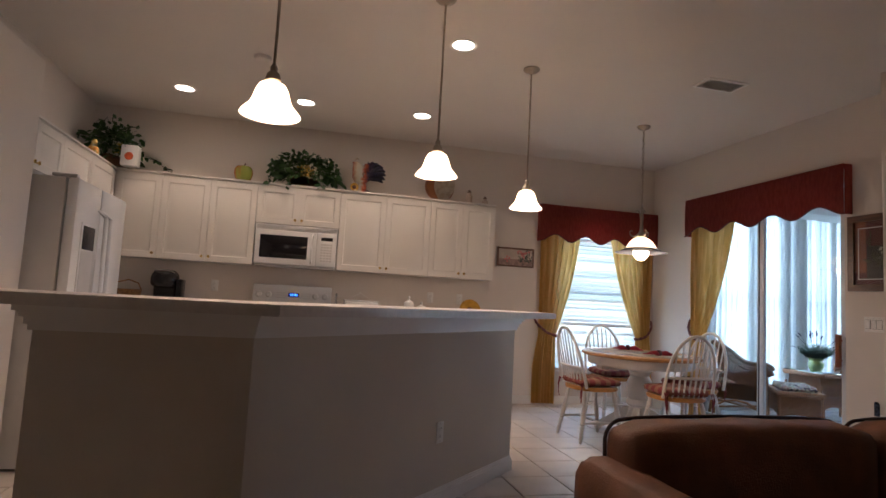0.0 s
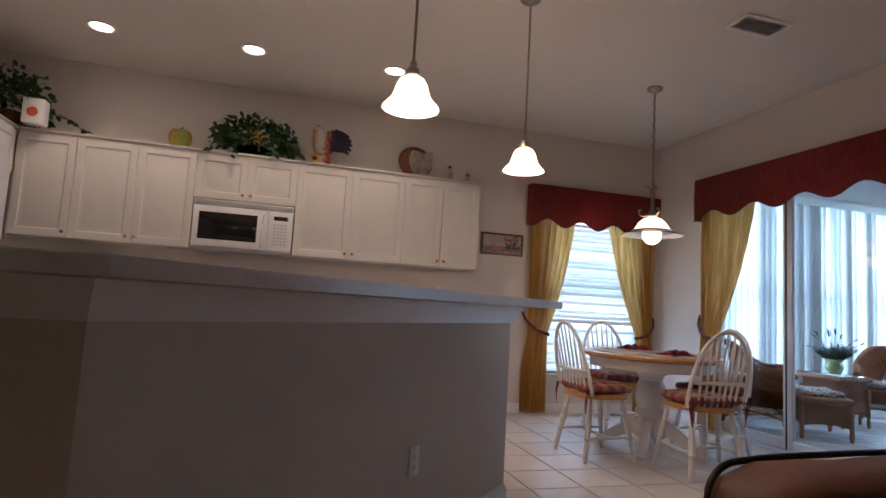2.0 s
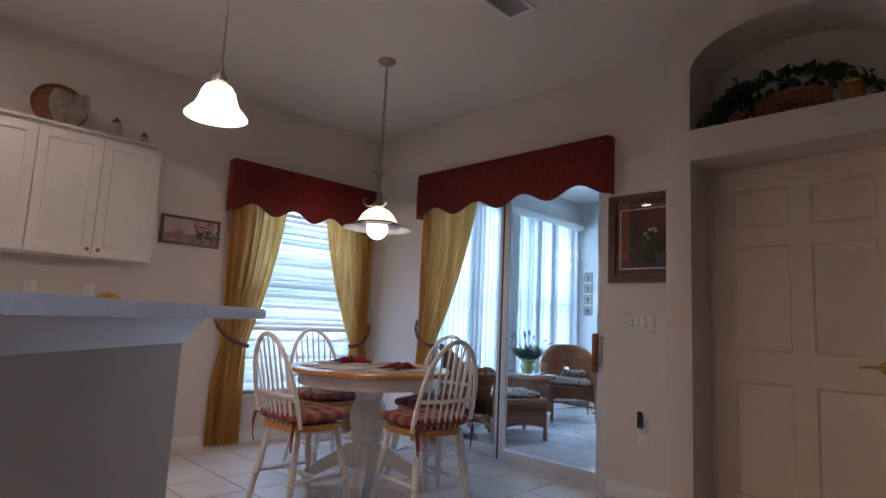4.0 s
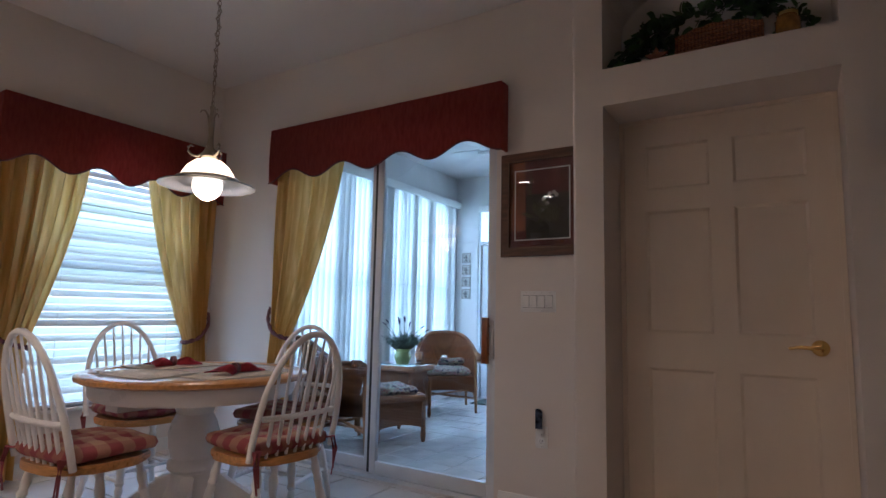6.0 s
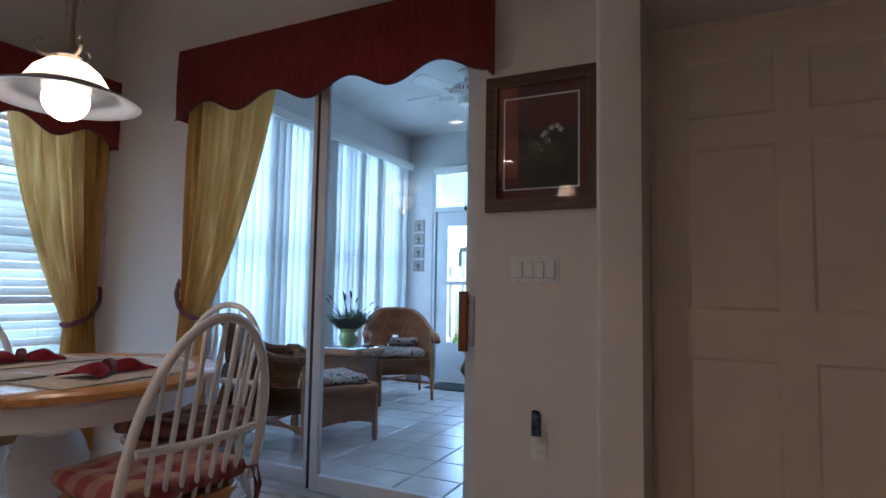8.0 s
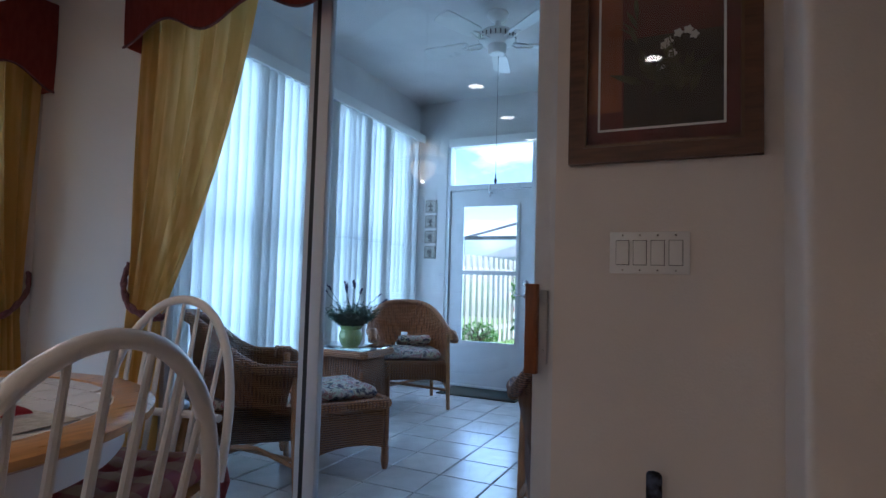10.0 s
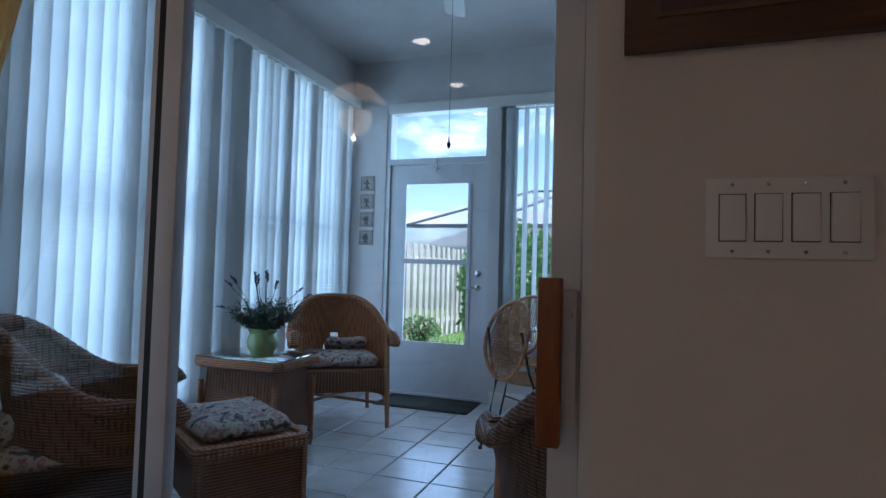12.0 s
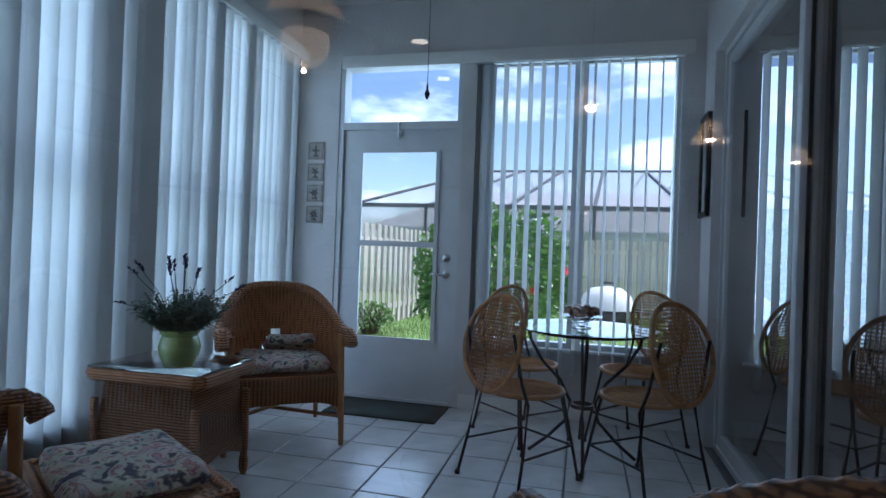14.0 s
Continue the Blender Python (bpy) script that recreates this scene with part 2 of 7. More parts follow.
OAK = plain("honey_oak", (0.50, 0.24, 0.065), 0.3, vary=0.2, scale=5, grain=40, bump=0.08, stretchy=(1.5, 14, 14), coat=0.3)
WHITEWOOD = plain("white_lacquered_wood", (0.80, 0.78, 0.75), 0.3, vary=0.03, scale=8, grain=60, bump=0.04)
PLAID = plaid("plaid_cotton")
REDCLOTH = cloth("red_napkin", (0.26, 0.02, 0.03), (0.38, 0.035, 0.05), 0.0, 30, 200)
MAT_STRAW = plain("woven_placemat", (0.46, 0.40, 0.30), 0.85, vary=0.15, scale=60, grain=220, bump=0.7)
LEATHER = plain("brown_leather", (0.175, 0.068, 0.030), 0.62, vary=0.22, scale=9, grain=160, bump=0.45)
RATTAN = wicker("honey_wicker", (0.15, 0.055, 0.02), (0.50, 0.22, 0.08))
RATTAN_GREY = wicker("brown_wicker", (0.08, 0.034, 0.015), (0.36, 0.165, 0.07), 1.2)
CANE = plain("rattan_pole", (0.40, 0.20, 0.08), 0.4, vary=0.2, scale=12, grain=60, bump=0.15)
FLORAL = floral("floral_cotton")
PICWOOD = plain("walnut_frame", (0.10, 0.04, 0.018), 0.35, vary=0.3, scale=8, grain=50, bump=0.1, stretchy=(1, 8, 8))
SOIL = plain("soil", (0.05, 0.035, 0.025), 0.95, vary=0.3, scale=40, bump=0.8)
LEAF = leafy("ivy_leaf", (0.015, 0.045, 0.012), (0.06, 0.13, 0.035))
LEAF_GREY = leafy("lavender_leaf", (0.03, 0.07, 0.045), (0.11, 0.18, 0.12), 0.6)
BASKET = wicker("dark_basket", (0.05, 0.02, 0.01), (0.24, 0.10, 0.04), 1.6)
FROST, fn, fl, fp = material("frosted_shade")
ftr, fmx, fem, fadd = fn.new("ShaderNodeBsdfTranslucent"), fn.new("ShaderNodeMixShader"), fn.new("ShaderNodeEmission"), fn.new("ShaderNodeAddShader")
fp.inputs["Base Color"].default_value, fp.inputs["Roughness"].default_value = (0.85, 0.78, 0.68, 1), 0.35
ftr.inputs["Color"].default_value = (0.95, 0.85, 0.70, 1)
fmx.inputs["Fac"].default_value = 0.6
fem.inputs["Color"].default_value, fem.inputs["Strength"].default_value = (1, 0.78, 0.50, 1), 0.42
fl.new(fp.outputs["BSDF"], fmx.inputs[1])
fl.new(ftr.outputs["BSDF"], fmx.inputs[2])
fl.new(fmx.outputs["Shader"], fadd.inputs[0])
fl.new(fem.outputs["Emission"], fadd.inputs[1])
fl.new(fadd.outputs["Shader"], fn["Material Output"].inputs["Surface"])
BULB = glowing("lit_bulb", (1, 0.74, 0.46), 1.7)
DOWNLIGHT = glowing("downlight_lens", (1, 0.80, 0.55), 7)

# ---- mesh tools ----


def box(bm, x0, x1, y0, y1, z0, z1, bevel=0.0, m=None):
    v = [bm.verts.new(p) for p in ((x0, y0, z0), (x1, y0, z0), (x1, y1, z0), (x0, y1, z0), (x0, y0, z1), (x1, y0, z1), (x1, y1, z1), (x0, y1, z1))]
    f = [bm.faces.new([v[i] for i in q]) for q in ((0, 3, 2, 1), (4, 5, 6, 7), (0, 1, 5, 4), (1, 2, 6, 5), (2, 3, 7, 6), (3, 0, 4, 7))]
    if bevel:
        edges = list({e for q in f for e in q.edges})
        r = bmesh.ops.bevel(bm, geom=edges, offset=bevel, segments=2, affect="EDGES", profile=0.5)
        v = list({w for q in r["faces"] for w in q.verts} | {w for w in v if w.is_valid})
    if m is not None:
        for w in v:
            w.co = m @ w.co
    return v


def lathe(bm, profile, n=24, m=None, arc=2 * math.pi, wave=0.0, waves=0):
    rings = []
    closed = abs(arc - 2 * math.pi) < 1e-6
    for r, z in profile:
        ring = []
        for i in range(n if closed else n + 1):
            a = arc * i / n
            k = 1 + wave * math.cos(waves * a)
            p = Vector((r * k * math.cos(a), r * k * math.sin(a), z))
            ring.append(bm.verts.new(m @ p if m is not None else p))
        rings.append(ring)
    for a, b in zip(rings, rings[1:]):
        c = len(a)
        for i in range(c if closed else c - 1):
            j = (i + 1) % c
            bm.faces.new((a[i], a[j], b[j], b[i]))
    for ring, flip in ((rings[0], True), (rings[-1], False)):
        if closed and (Vector(ring[0].co) - Vector(ring[n // 2].co)).length > 0.004:
            bm.faces.new(list(reversed(ring)) if flip else ring)
    return rings


def tube(bm, pts, r, n=8, caps=True, flat=None):
    """A round bar along pts; r may be a list. flat squashes it across the second axis."""
    pts = [Vector(p) for p in pts]
    rs = r if isinstance(r, (list, tuple)) else [r] * len(pts)
    up = Vector((0, 0, 1))
    rings = []
    for i, p in enumerate(pts):
        t = (pts[min(i + 1, len(pts) - 1)] - pts[max(i - 1, 0)]).normalized()
        a = t.cross(up)
        if a.length < 0.15:
            a = t.cross(Vector((0, 1, 0)))
        a.normalize()
        b = t.cross(a).normalized()
        k = flat or 1.0
        rings.append([bm.verts.new(p + rs[i] * (math.cos(q) * a + k * math.sin(q) * b)) for q in (2 * math.pi * j / n for j in range(n))])
    for a, b in zip(rings, rings[1:]):
        for i in range(n):
            j = (i + 1) % n
            bm.faces.new((a[i], a[j], b[j], b[i]))
    if caps:
        bm.faces.new(list(reversed(rings[0])))
        bm.faces.new(rings[-1])


def slab(bm, poly, z0, z1, m=None):
    """A flat plate with the outline poly, from z0 to z1."""
    lo = [bm.verts.new(m @ Vector((x, y, z0)) if m is not None else (x, y, z0)) for x, y in poly]
    hi = [bm.verts.new(m @ Vector((x, y, z1)) if m is not None else (x, y, z1)) for x, y in poly]
    bm.faces.new(list(reversed(lo)))
    bm.faces.new(hi)
    k = len(poly)
    for i in range(k):
        j = (i + 1) % k
        bm.faces.new((lo[i], lo[j], hi[j], hi[i]))


def sheet(bm, rows, thick=0.0):
    """A grid of points; given a thickness it becomes a closed shell."""
    g = [[bm.verts.new(p) for p in r] for r in rows]
    fs = [bm.faces.new((g[i][j], g[i][j + 1], g[i + 1][j + 1], g[i + 1][j])) for i in range(len(g) - 1) for j in range(len(g[0]) - 1)]
    if thick:
        bmesh.ops.solidify(bm, geom=fs, thickness=thick)


def part(name, bm, mat, parent=None, label="", smooth=40):
    me = bpy.data.meshes.new(name)
    bmesh.ops.recalc_face_normals(bm, faces=bm.faces)
    bm.to_mesh(me)
    bm.free()
    me.materials.append(mat)
    if smooth:
        me.polygons.foreach_set("use_smooth", [True] * len(me.polygons))
        me.set_sharp_from_angle(angle=radians(smooth))
    ob = new(name, me)
    if parent is not None:
        ob.parent = parent
    if label:
        ob["label"] = label
    return ob


def thing(name, m, label, category, group=""):
    ob = new(name)
    ob.empty_display_size = 0.05
    ob.matrix_world = m
    return tagged(ob, label, category, group)


def built(name, mat, parent, fn, *args, label="", smooth=40, **kw):
    bm = bmesh.new()
    fn(bm, *args, **kw)
    return part(name, bm, mat, parent, label, smooth)


def structure(name, bm, mat, label, category, smooth=30):
    return tagged(part(name, bm, mat, None, "", smooth), label, category, "", "structure")


def boxes(bm, *bs):
    for b in bs:
        box(bm, *b)


# ---- the large structure ----
CEILZ, BACK, EAST, LANFAR, LANL, LANR = 2.92, 6.36, 4.11, 7.64, 6.12, 3.31
EW = 0.16  # thickness of the wall with the sliding door
W0, W1, WZ0, WZ1 = 2.80, 3.92, 0.40, 2.25  # dining window
S0, S1, SZ = 3.762, 5.56, 2.30  # sliding door's opening


def ring_wall(bm, axis, at, thick, a0, a1, z0, z1, holes):
    """A wall along one axis with rectangular openings (a, b, low, high) in order."""
    def put(a, b, lo, hi):
        if b - a > 1e-4 and hi - lo > 1e-4:
            if axis == "x":
                box(bm, a, b, at, at + thick, lo, hi)
            else:
                box(bm, at, at + thick, a, b, lo, hi)
    x = a0
    for a, b, lo, hi in holes:
        put(x, a, z0, z1)
        put(a, b, z0, lo)
        put(a, b, hi, z1)
        x = b
    put(x, a1, z0, z1)


bm = bmesh.new()
ring_wall(bm, "x", BACK, 0.16, -2.42, EAST + EW, 0, CEILZ, [(W0, W1, WZ0, WZ1)])
structure("wall_north", bm, WALL, "warm off-white painted kitchen and dining wall with a window", "wall")
bm = bmesh.new()
ring_wall(bm, "y", EAST, EW, 3.12, BACK, 0, CEILZ, [(S0, S1, 0, SZ)])
structure("wall_east", bm, WALL, "painted dining wall with a sliding glass door", "wall")
bm = bmesh.new()
box(bm, -2.42, -2.27, -2.6, BACK, 0, CEILZ)
structure("wall_west", bm, WALL, "painted kitchen side wall", "wall")
bm = bmesh.new()
box(bm, -2.42, 3.9, -2.75, -2.6, 0, CEILZ)
structure("wall_south", bm, WALL, "plain painted wall of the living area", "wall")

# the thick wall with the recessed door and the plant niche above it
NX, NY, D0, D1, DZ = 3.755, 3.18, 2.10, 3.03, 2.05
NZ0, NZ1, RISE = 2.23, 2.57, 0.23


def niche_wall(bm):
    b = 0.02
    box(bm, NX, EAST + 0.10, -2.6, D0, 0, CEILZ)
    # the free corner is rounded
    poly = [(EAST - 0.003, D1), (EAST - 0.003, NY)] + [(NX + 0.022 - 0.022 * math.sin(a), NY - 0.022 + 0.022 * math.cos(a)) for a in (i * math.pi / 12 for i in range(7))] + [(NX, D1)]
    slab(bm, poly[::-1], 0, CEILZ)
    box(bm, NX, EAST + 0.10, D0, D1, DZ, NZ0)
    box(bm, NX + 0.38, EAST + 0.10, D0, D1, NZ0, CEILZ)
    # arched head
    n = 16
    mid, half = (D0 + D1) / 2, (D1 - D0) / 2
    arc = [(mid + half * math.cos(math.pi * i / n), NZ1 + RISE * math.sin(math.pi * i / n)) for i in range(n + 1)]
    for (ya, za), (yb, zb) in zip(arc, arc[1:]):
        v = [bm.verts.new(p) for x in (NX, NX + 0.38) for p in ((x, ya, za), (x, yb, zb), (x, yb, CEILZ), (x, ya, CEILZ))]
        for q in ((0, 1, 2, 3), (7, 6, 5, 4), (0, 4, 5, 1), (1, 5, 6, 2), (2, 6, 7, 3), (3, 7, 4, 0)):
            bm.faces.new([v[i] for i in q])


bm = bmesh.new()
niche_wall(bm)
structure("wall_niche", bm, WALL, "thick painted wall with an arched plant niche above a door", "wall", 50)

# the closet block by the refrigerator, lower than the ceiling
bm = bmesh.new()
box(bm, -2.27, -1.74, 0.6, 3.95, 0, 2.45, 0.012)
structure("wall_closet", bm, WALL, "white painted closet block ending below the ceiling", "wall")

bm = bmesh.new()
box(bm, -2.5, EAST + EW, -2.8, BACK + 0.16, CEILZ, CEILZ + 0.2)
structure("ceiling", bm, CEIL, "flat painted ceiling over kitchen and dining area", "ceiling")
LCEIL = 2.86
bm = bmesh.new()
# the overhang beyond the walls is unseen, added to keep direct sun out
box(bm, EAST + EW, LANFAR + 0.75, 1.0, LANL + 0.75, LCEIL, LCEIL + 0.22)
structure("ceiling_lanai", bm, STUCCO, "pale textured sunroom ceiling with added unseen overhang", "ceiling")

# sunroom walls
LW0, LW1, LWZ0, LWZ1 = 4.62, 7.50, 0.30, 2.45
bm = bmesh.new()
ring_wall(bm, "x", LANL, 0.16, EAST + EW, LANFAR + 0.16, 0, LCEIL, [(LW0, 5.96, LWZ0, LWZ1), (6.10, LW1, LWZ0, LWZ1)])
structure("wall_lanai_north", bm, STUCCO, "textured sunroom wall with a wide window", "wall")
DO0, DO1, RW0, RW1, RWZ0, RWZ1 = 4.87, 5.795, 3.445, 4.72, 0.46, 2.43
bm = bmesh.new()
ring_wall(bm, "y", LANFAR, 0.16, LANR, LANL, 0, LCEIL, [(RW0, RW1, RWZ0, RWZ1), (DO0, DO1, 0, RWZ1)])
structure("wall_lanai_east", bm, STUCCO, "textured sunroom wall with garden door and window", "wall")
RS0, RS1 = 4.80, 7.36
bm = bmesh.new()
ring_wall(bm, "x", LANR - 0.16, 0.16, EAST + EW, LANFAR + 0.16, 0, LCEIL, [(RS0, RS1, 0, 2.3)])
structure("wall_lanai_south", bm, STUCCO, "textured sunroom wall with a second sliding door", "wall")
# the dim room behind the second sliding door
bm = bmesh.new()
boxes(bm, (EAST + EW, LANFAR + 0.16, 1.0, 1.15, 0, LCEIL), (LANFAR, LANFAR + 0.16, 1.15, LANR - 0.16, 0, LCEIL))
structure("wall_bedroom", bm, WALL, "plain walls of the dim room beyond", "wall")

# floors
bm = bmesh.new()
box(bm, -2.5, EAST + EW, -2.8, BACK + 0.1, -0.2, -0.010)
floor = structure("floor", bm, GROUT, "beige ceramic tile floor with grey-brown grout", "floor")
bm = bmesh.new()
box(bm, EAST + EW, LANFAR + 0.16, 1.0, LANL + 0.1, -0.2, -0.012)
floor_lanai = structure("floor_lanai", bm, GROUT_LANAI, "pale ceramic tile sunroom floor with dark grout", "floor")


def baseboard(bm, x0, y0, x1, y1, out, h=0.095, t=0.014):
    """A moulded skirting board from one point to the other; out is the side it faces."""
    d = Vector((x1 - x0, y1 - y0, 0))
    n = Vector((out[0], out[1], 0)).normalized()
    prof = ((0, 0), (t, 0), (t, h * 0.72), (t * 0.55, h * 0.86), (t * 0.45, h), (0, h))
    rows = [[Vector((x0, y0, 0)) + d * k + n * o + Vector((0, 0, z)) for o, z in prof] for k in (0, 1)]
    a = [bm.verts.new(p) for p in rows[0]]
    b = [bm.verts.new(p) for p in rows[1]]
    k = len(prof)
    for i in range(k):
        j = (i + 1) % k
        bm.faces.new((a[i], a[j], b[j], b[i]))
    bm.faces.new(a[::-1])
    bm.faces.new(b)


for n_, seg in enumerate((((2.0, BACK, EAST, BACK), (0, -1)), ((EAST, BACK, EAST, S1 + 0.03), (-1, 0)), ((EAST, S0 - 0.03, EAST, NY), (-1, 0)), ((NX, NY, EAST, NY), (0, 1)), ((NX, NY, NX, D1), (-1, 0)), ((NX, D0, NX, -2.6), (-1, 0)), ((-1.74, 3.9, -1.74, 0.6), (1, 0)), ((EAST + EW, LANL, LANFAR, LANL), (0, -1)), ((LANFAR, DO0 - 0.04, LANFAR, LANR), (-1, 0)))):
    bm = bmesh.new()
    baseboard(bm, *seg[0], seg[1])
    structure("baseboard", bm, TRIM, "white moulded baseboard", "baseboard")

# ---- the angled breakfast bar ----
C, E = Vector((-0.285, 2.34, 0)), Vector((1.35, 3.89, 0))
LEND = Vector((-1.02, 2.36, 0))
DR = (E - C).normalized()
DL = (LEND - C).normalized()
NR, NL = Vector((DR.y, -DR.x, 0)), Vector((-DL.y, DL.x, 0))


def offset_line(front, end=0.0, left=0.0):
    """Left end, corner and right end of the bar's line, moved towards the room by front."""
    d = 1 + NR.dot(NL)
    corner = C + (NR + NL) * (front / d)
    return [LEND + NL * front + DL * left, corner, E + NR * front + DR * end]


def bar_band(bm, front, rear, z0, z1, end=0.0, left=0.0):
    a, b = offset_line(front, end, left), offset_line(rear, end, left)
    poly = [(p.x, p.y) for p in a] + [(p.x, p.y) for p in reversed(b)]
    slab(bm, poly, z0, z1)


bar = thing("breakfast_bar", pose(0, 0, 0), "angled beige half wall with white laminate bar top", "breakfast bar")
built("half_wall", PONY, bar, bar_band, 0.0, -0.15, 0, 1.0, smooth=30)
bm = bmesh.new()
for i, (f_, z0, z1) in enumerate(((0.012, 0.955, 0.975), (0.022, 0.975, 1.0), (0.034, 1.0, 1.021), (0.05, 1.021, 1.046))):
    bar_band(bm, f_, -0.15 - f_, z0, z1, f_, f_)
part("crown_moulding", bm, TRIM, bar, "white stepped crown moulding", 30)
bm = bmesh.new()
a, b = offset_line(0.24, 0.21, 0.5), offset_line(-0.20, 0.21, 0.5)
tip = [a[2] - DR * 0.05, a[2] + NR * -0.03 - DR * 0.012, a[2] - NR * 0.07]
poly = [(p.x, p.y) for p in (a[0], a[1], *tip, b[2], b[1], b[0])]
slab(bm, poly, 1.048, 1.088)
bmesh.ops.bevel(bm, geom=[e for e in bm.edges if abs(e.verts[0].co.z - e.verts[1].co.z) < 1e-5], offset=0.006, segments=2, affect="EDGES")
part("bar_top", bm, LAMINATE, bar, "pale grey laminate bar top")
bm = bmesh.new()
for k, z0, z1 in ((0.014, 0.0, 0.07), (0.009, 0.07, 0.085), (0.005, 0.085, 0.098)):
    bar_band(bm, k, -0.15 - k, z0, z1, k, k)
part("bar_baseboard", bm, TRIM, bar, "white moulded baseboard", 30)

# ---- doors, windows, curtains ----


def panelled(bm, w, h, t, xs, zs, panels, ring=0.02, deep=0.006):
    """A door leaf, w wide along x, front at y = -t: a grid of cells, of which panels (column, row) are sunk with a raised field."""
    core = -t + deep + 0.002
    box(bm, 0, w, core, 0, 0, h)
    e = min(0.012, w * 0.04)
    boxes(bm, (0, e, -t + 0.0008, core - 0.0004, 0, h), (w - e, w, -t + 0.0008, core - 0.0004, 0, h), (e, w - e, -t + 0.0008, core - 0.0004, 0, e), (e, w - e, -t + 0.0008, core - 0.0004, h - e, h))
    for i in range(len(xs) - 1):
        for j in range(len(zs) - 1):
            rect = [xs[i], xs[i + 1], zs[j], zs[j + 1]]
            steps = [(0, -t)]
            if (i, j) in panels:
                steps = [(0, -t), (ring * 0.4, -t + deep), (ring, -t + deep), (ring * 1.9, -t + deep * 0.15)]
            prev = None
            for ins, y in steps:
                q = [bm.verts.new(p) for p in ((rect[0] + ins, y, rect[2] + ins), (rect[1] - ins, y, rect[2] + ins), (rect[1] - ins, y, rect[3] - ins), (rect[0] + ins, y, rect[3] - ins))]
                if prev:
                    for a in range(4):
                        b = (a + 1) % 4
                        bm.faces.new((prev[a], prev[b], q[b], q[a]))
                prev = q
            bm.faces.new(prev)
    bmesh.ops.remove_doubles(bm, verts=bm.verts, dist=0.0002)


def frame_bars(bm, w, h, t0, t1, bar, bottom=None):
    """A rectangular frame in the xz plane from y = t0 to t1."""
    b2 = bottom or bar
    boxes(bm, (0, bar, t0, t1, 0, h), (w - bar, w, t0, t1, 0, h), (bar, w - bar, t0, t1, 0, b2), (bar, w - bar, t0, t1, h - bar, h))


def knob(bm, at, r=0.014, out=0.026):
    lathe(bm, [(r * 0.5, 0), (r * 0.4, out * 0.5), (r, out * 0.65), (r * 0.95, out * 0.9), (r * 0.5, out), (0.001, out)], 12, Matrix.Translation(at) @ pose(0, 0, 0, 90, 0, 0))


# interior six-panel door, closed, set deep in the thick wall
leaf = thing("door_1", pose(4.09, D1 - 0.01, 0.0, 0, 0, -90), "closed beige six-panel interior door in a deep reveal", "door")
leaf["kind"] = "structure"
LWD = D1 - D0 - 0.02
bm = bmesh.new()
a_, g_ = 0.115, 0.10
midw = (LWD - 2 * a_ - g_) / 2
panelled(bm, LWD, 2.04, 0.035, [0, a_, a_ + midw, a_ + midw + g_, LWD - a_, LWD], [0, 0.20, 0.82, 0.99, 1.58, 1.69, 1.91, 2.04], {(i, j) for i in (1, 3) for j in (1, 3, 5)}, 0.030, 0.012)
part("leaf", bm, DOORP, leaf, smooth=25)
bm = bmesh.new()
hx, hz = LWD - 0.10, 0.945
lathe(bm, [(0.034, 0), (0.034, 0.004), (0.026, 0.012), (0.012, 0.014), (0.011, 0.045), (0.001, 0.046)], 20, pose(hx, -0.035, hz, 90, 0, 0))
tube(bm, [(hx, -0.075, hz), (hx - 0.03, -0.082, hz), (hx - 0.07, -0.080, hz + 0.003), (hx - 0.115, -0.074, hz - 0.004)], [0.011, 0.009, 0.008, 0.006], 10)
part("door_handle", bm, BRASS, leaf, "polished brass lever handle")
bm = bmesh.new()
boxes(bm, (-0.008, 0.012, -0.05, 0.02, 0, 2.045), (LWD - 0.012, LWD + 0.008, -0.05, 0.02, 0, 2.045), (0.012, LWD - 0.012, -0.05, 0.02, 2.03, 2.048))
part("door_stop", bm, DOORP, leaf, smooth=0)

# sliding glass door between dining area and sunroom
GX = EAST + 0.07
slider = thing("sliding_door", pose(GX, S0, 0, 0, 0, 90), "closed white aluminium sliding glass door, two panes", "sliding door")
SW = S1 - S0
built("outer_frame", ALU, slider, frame_bars, SW, SZ, -0.066, 0.046, 0.02, 0.022, smooth=0)


def slide_panel(x0, x1, y):
    p = bmesh.new()
    h = SZ - 0.055
    for b in ((x0, x0 + 0.05, y - 0.016, y + 0.016, 0.026, h), (x1 - 0.05, x1, y - 0.016, y + 0.016, 0.026, h), (x0 + 0.05, x1 - 0.05, y - 0.016, y + 0.016, 0.026, 0.105), (x0 + 0.05, x1 - 0.05, y - 0.016, y + 0.016, h - 0.06, h)):
        box(p, *b, bevel=0.003)
    ob = part("panel_frame", p, ALU, slider, smooth=30)
    g = bmesh.new()
    sheet(g, [[(x0 + 0.045, y, 0.1), (x1 - 0.045, y, 0.1)], [(x0 + 0.045, y, h - 0.05), (x1 - 0.045, y, h - 0.05)]])
    pane = part("pane", g, CLEAR, ob, "clear glass", 0)
    pane.visible_shadow = False
    return ob


right_panel = slide_panel(0.022, 0.922, 0.016)
left_panel = slide_panel(0.945, SW - 0.03, -0.022)
built("gasket", DARKGAP, right_panel, box, 0.9225, 0.9445, -0.005, 0.026, 0.03, SZ - 0.06, smooth=0)
bm = bmesh.new()
box(bm, 0.047, 0.084, 0.055, 0.082, 0.775, 1.04, 0.003)
for z in (0.83, 0.99):
    tube(bm, [(0.062, 0.06, z), (0.058, 0.02, z)], 0.006, 8)
part("pull_handle", bm, plain("orange_wood", (0.23, 0.066, 0.014), 0.4, vary=0.2, scale=8, bump=0.1, stretchy=(10, 10, 1)), right_panel, "reddish wooden pull handle")
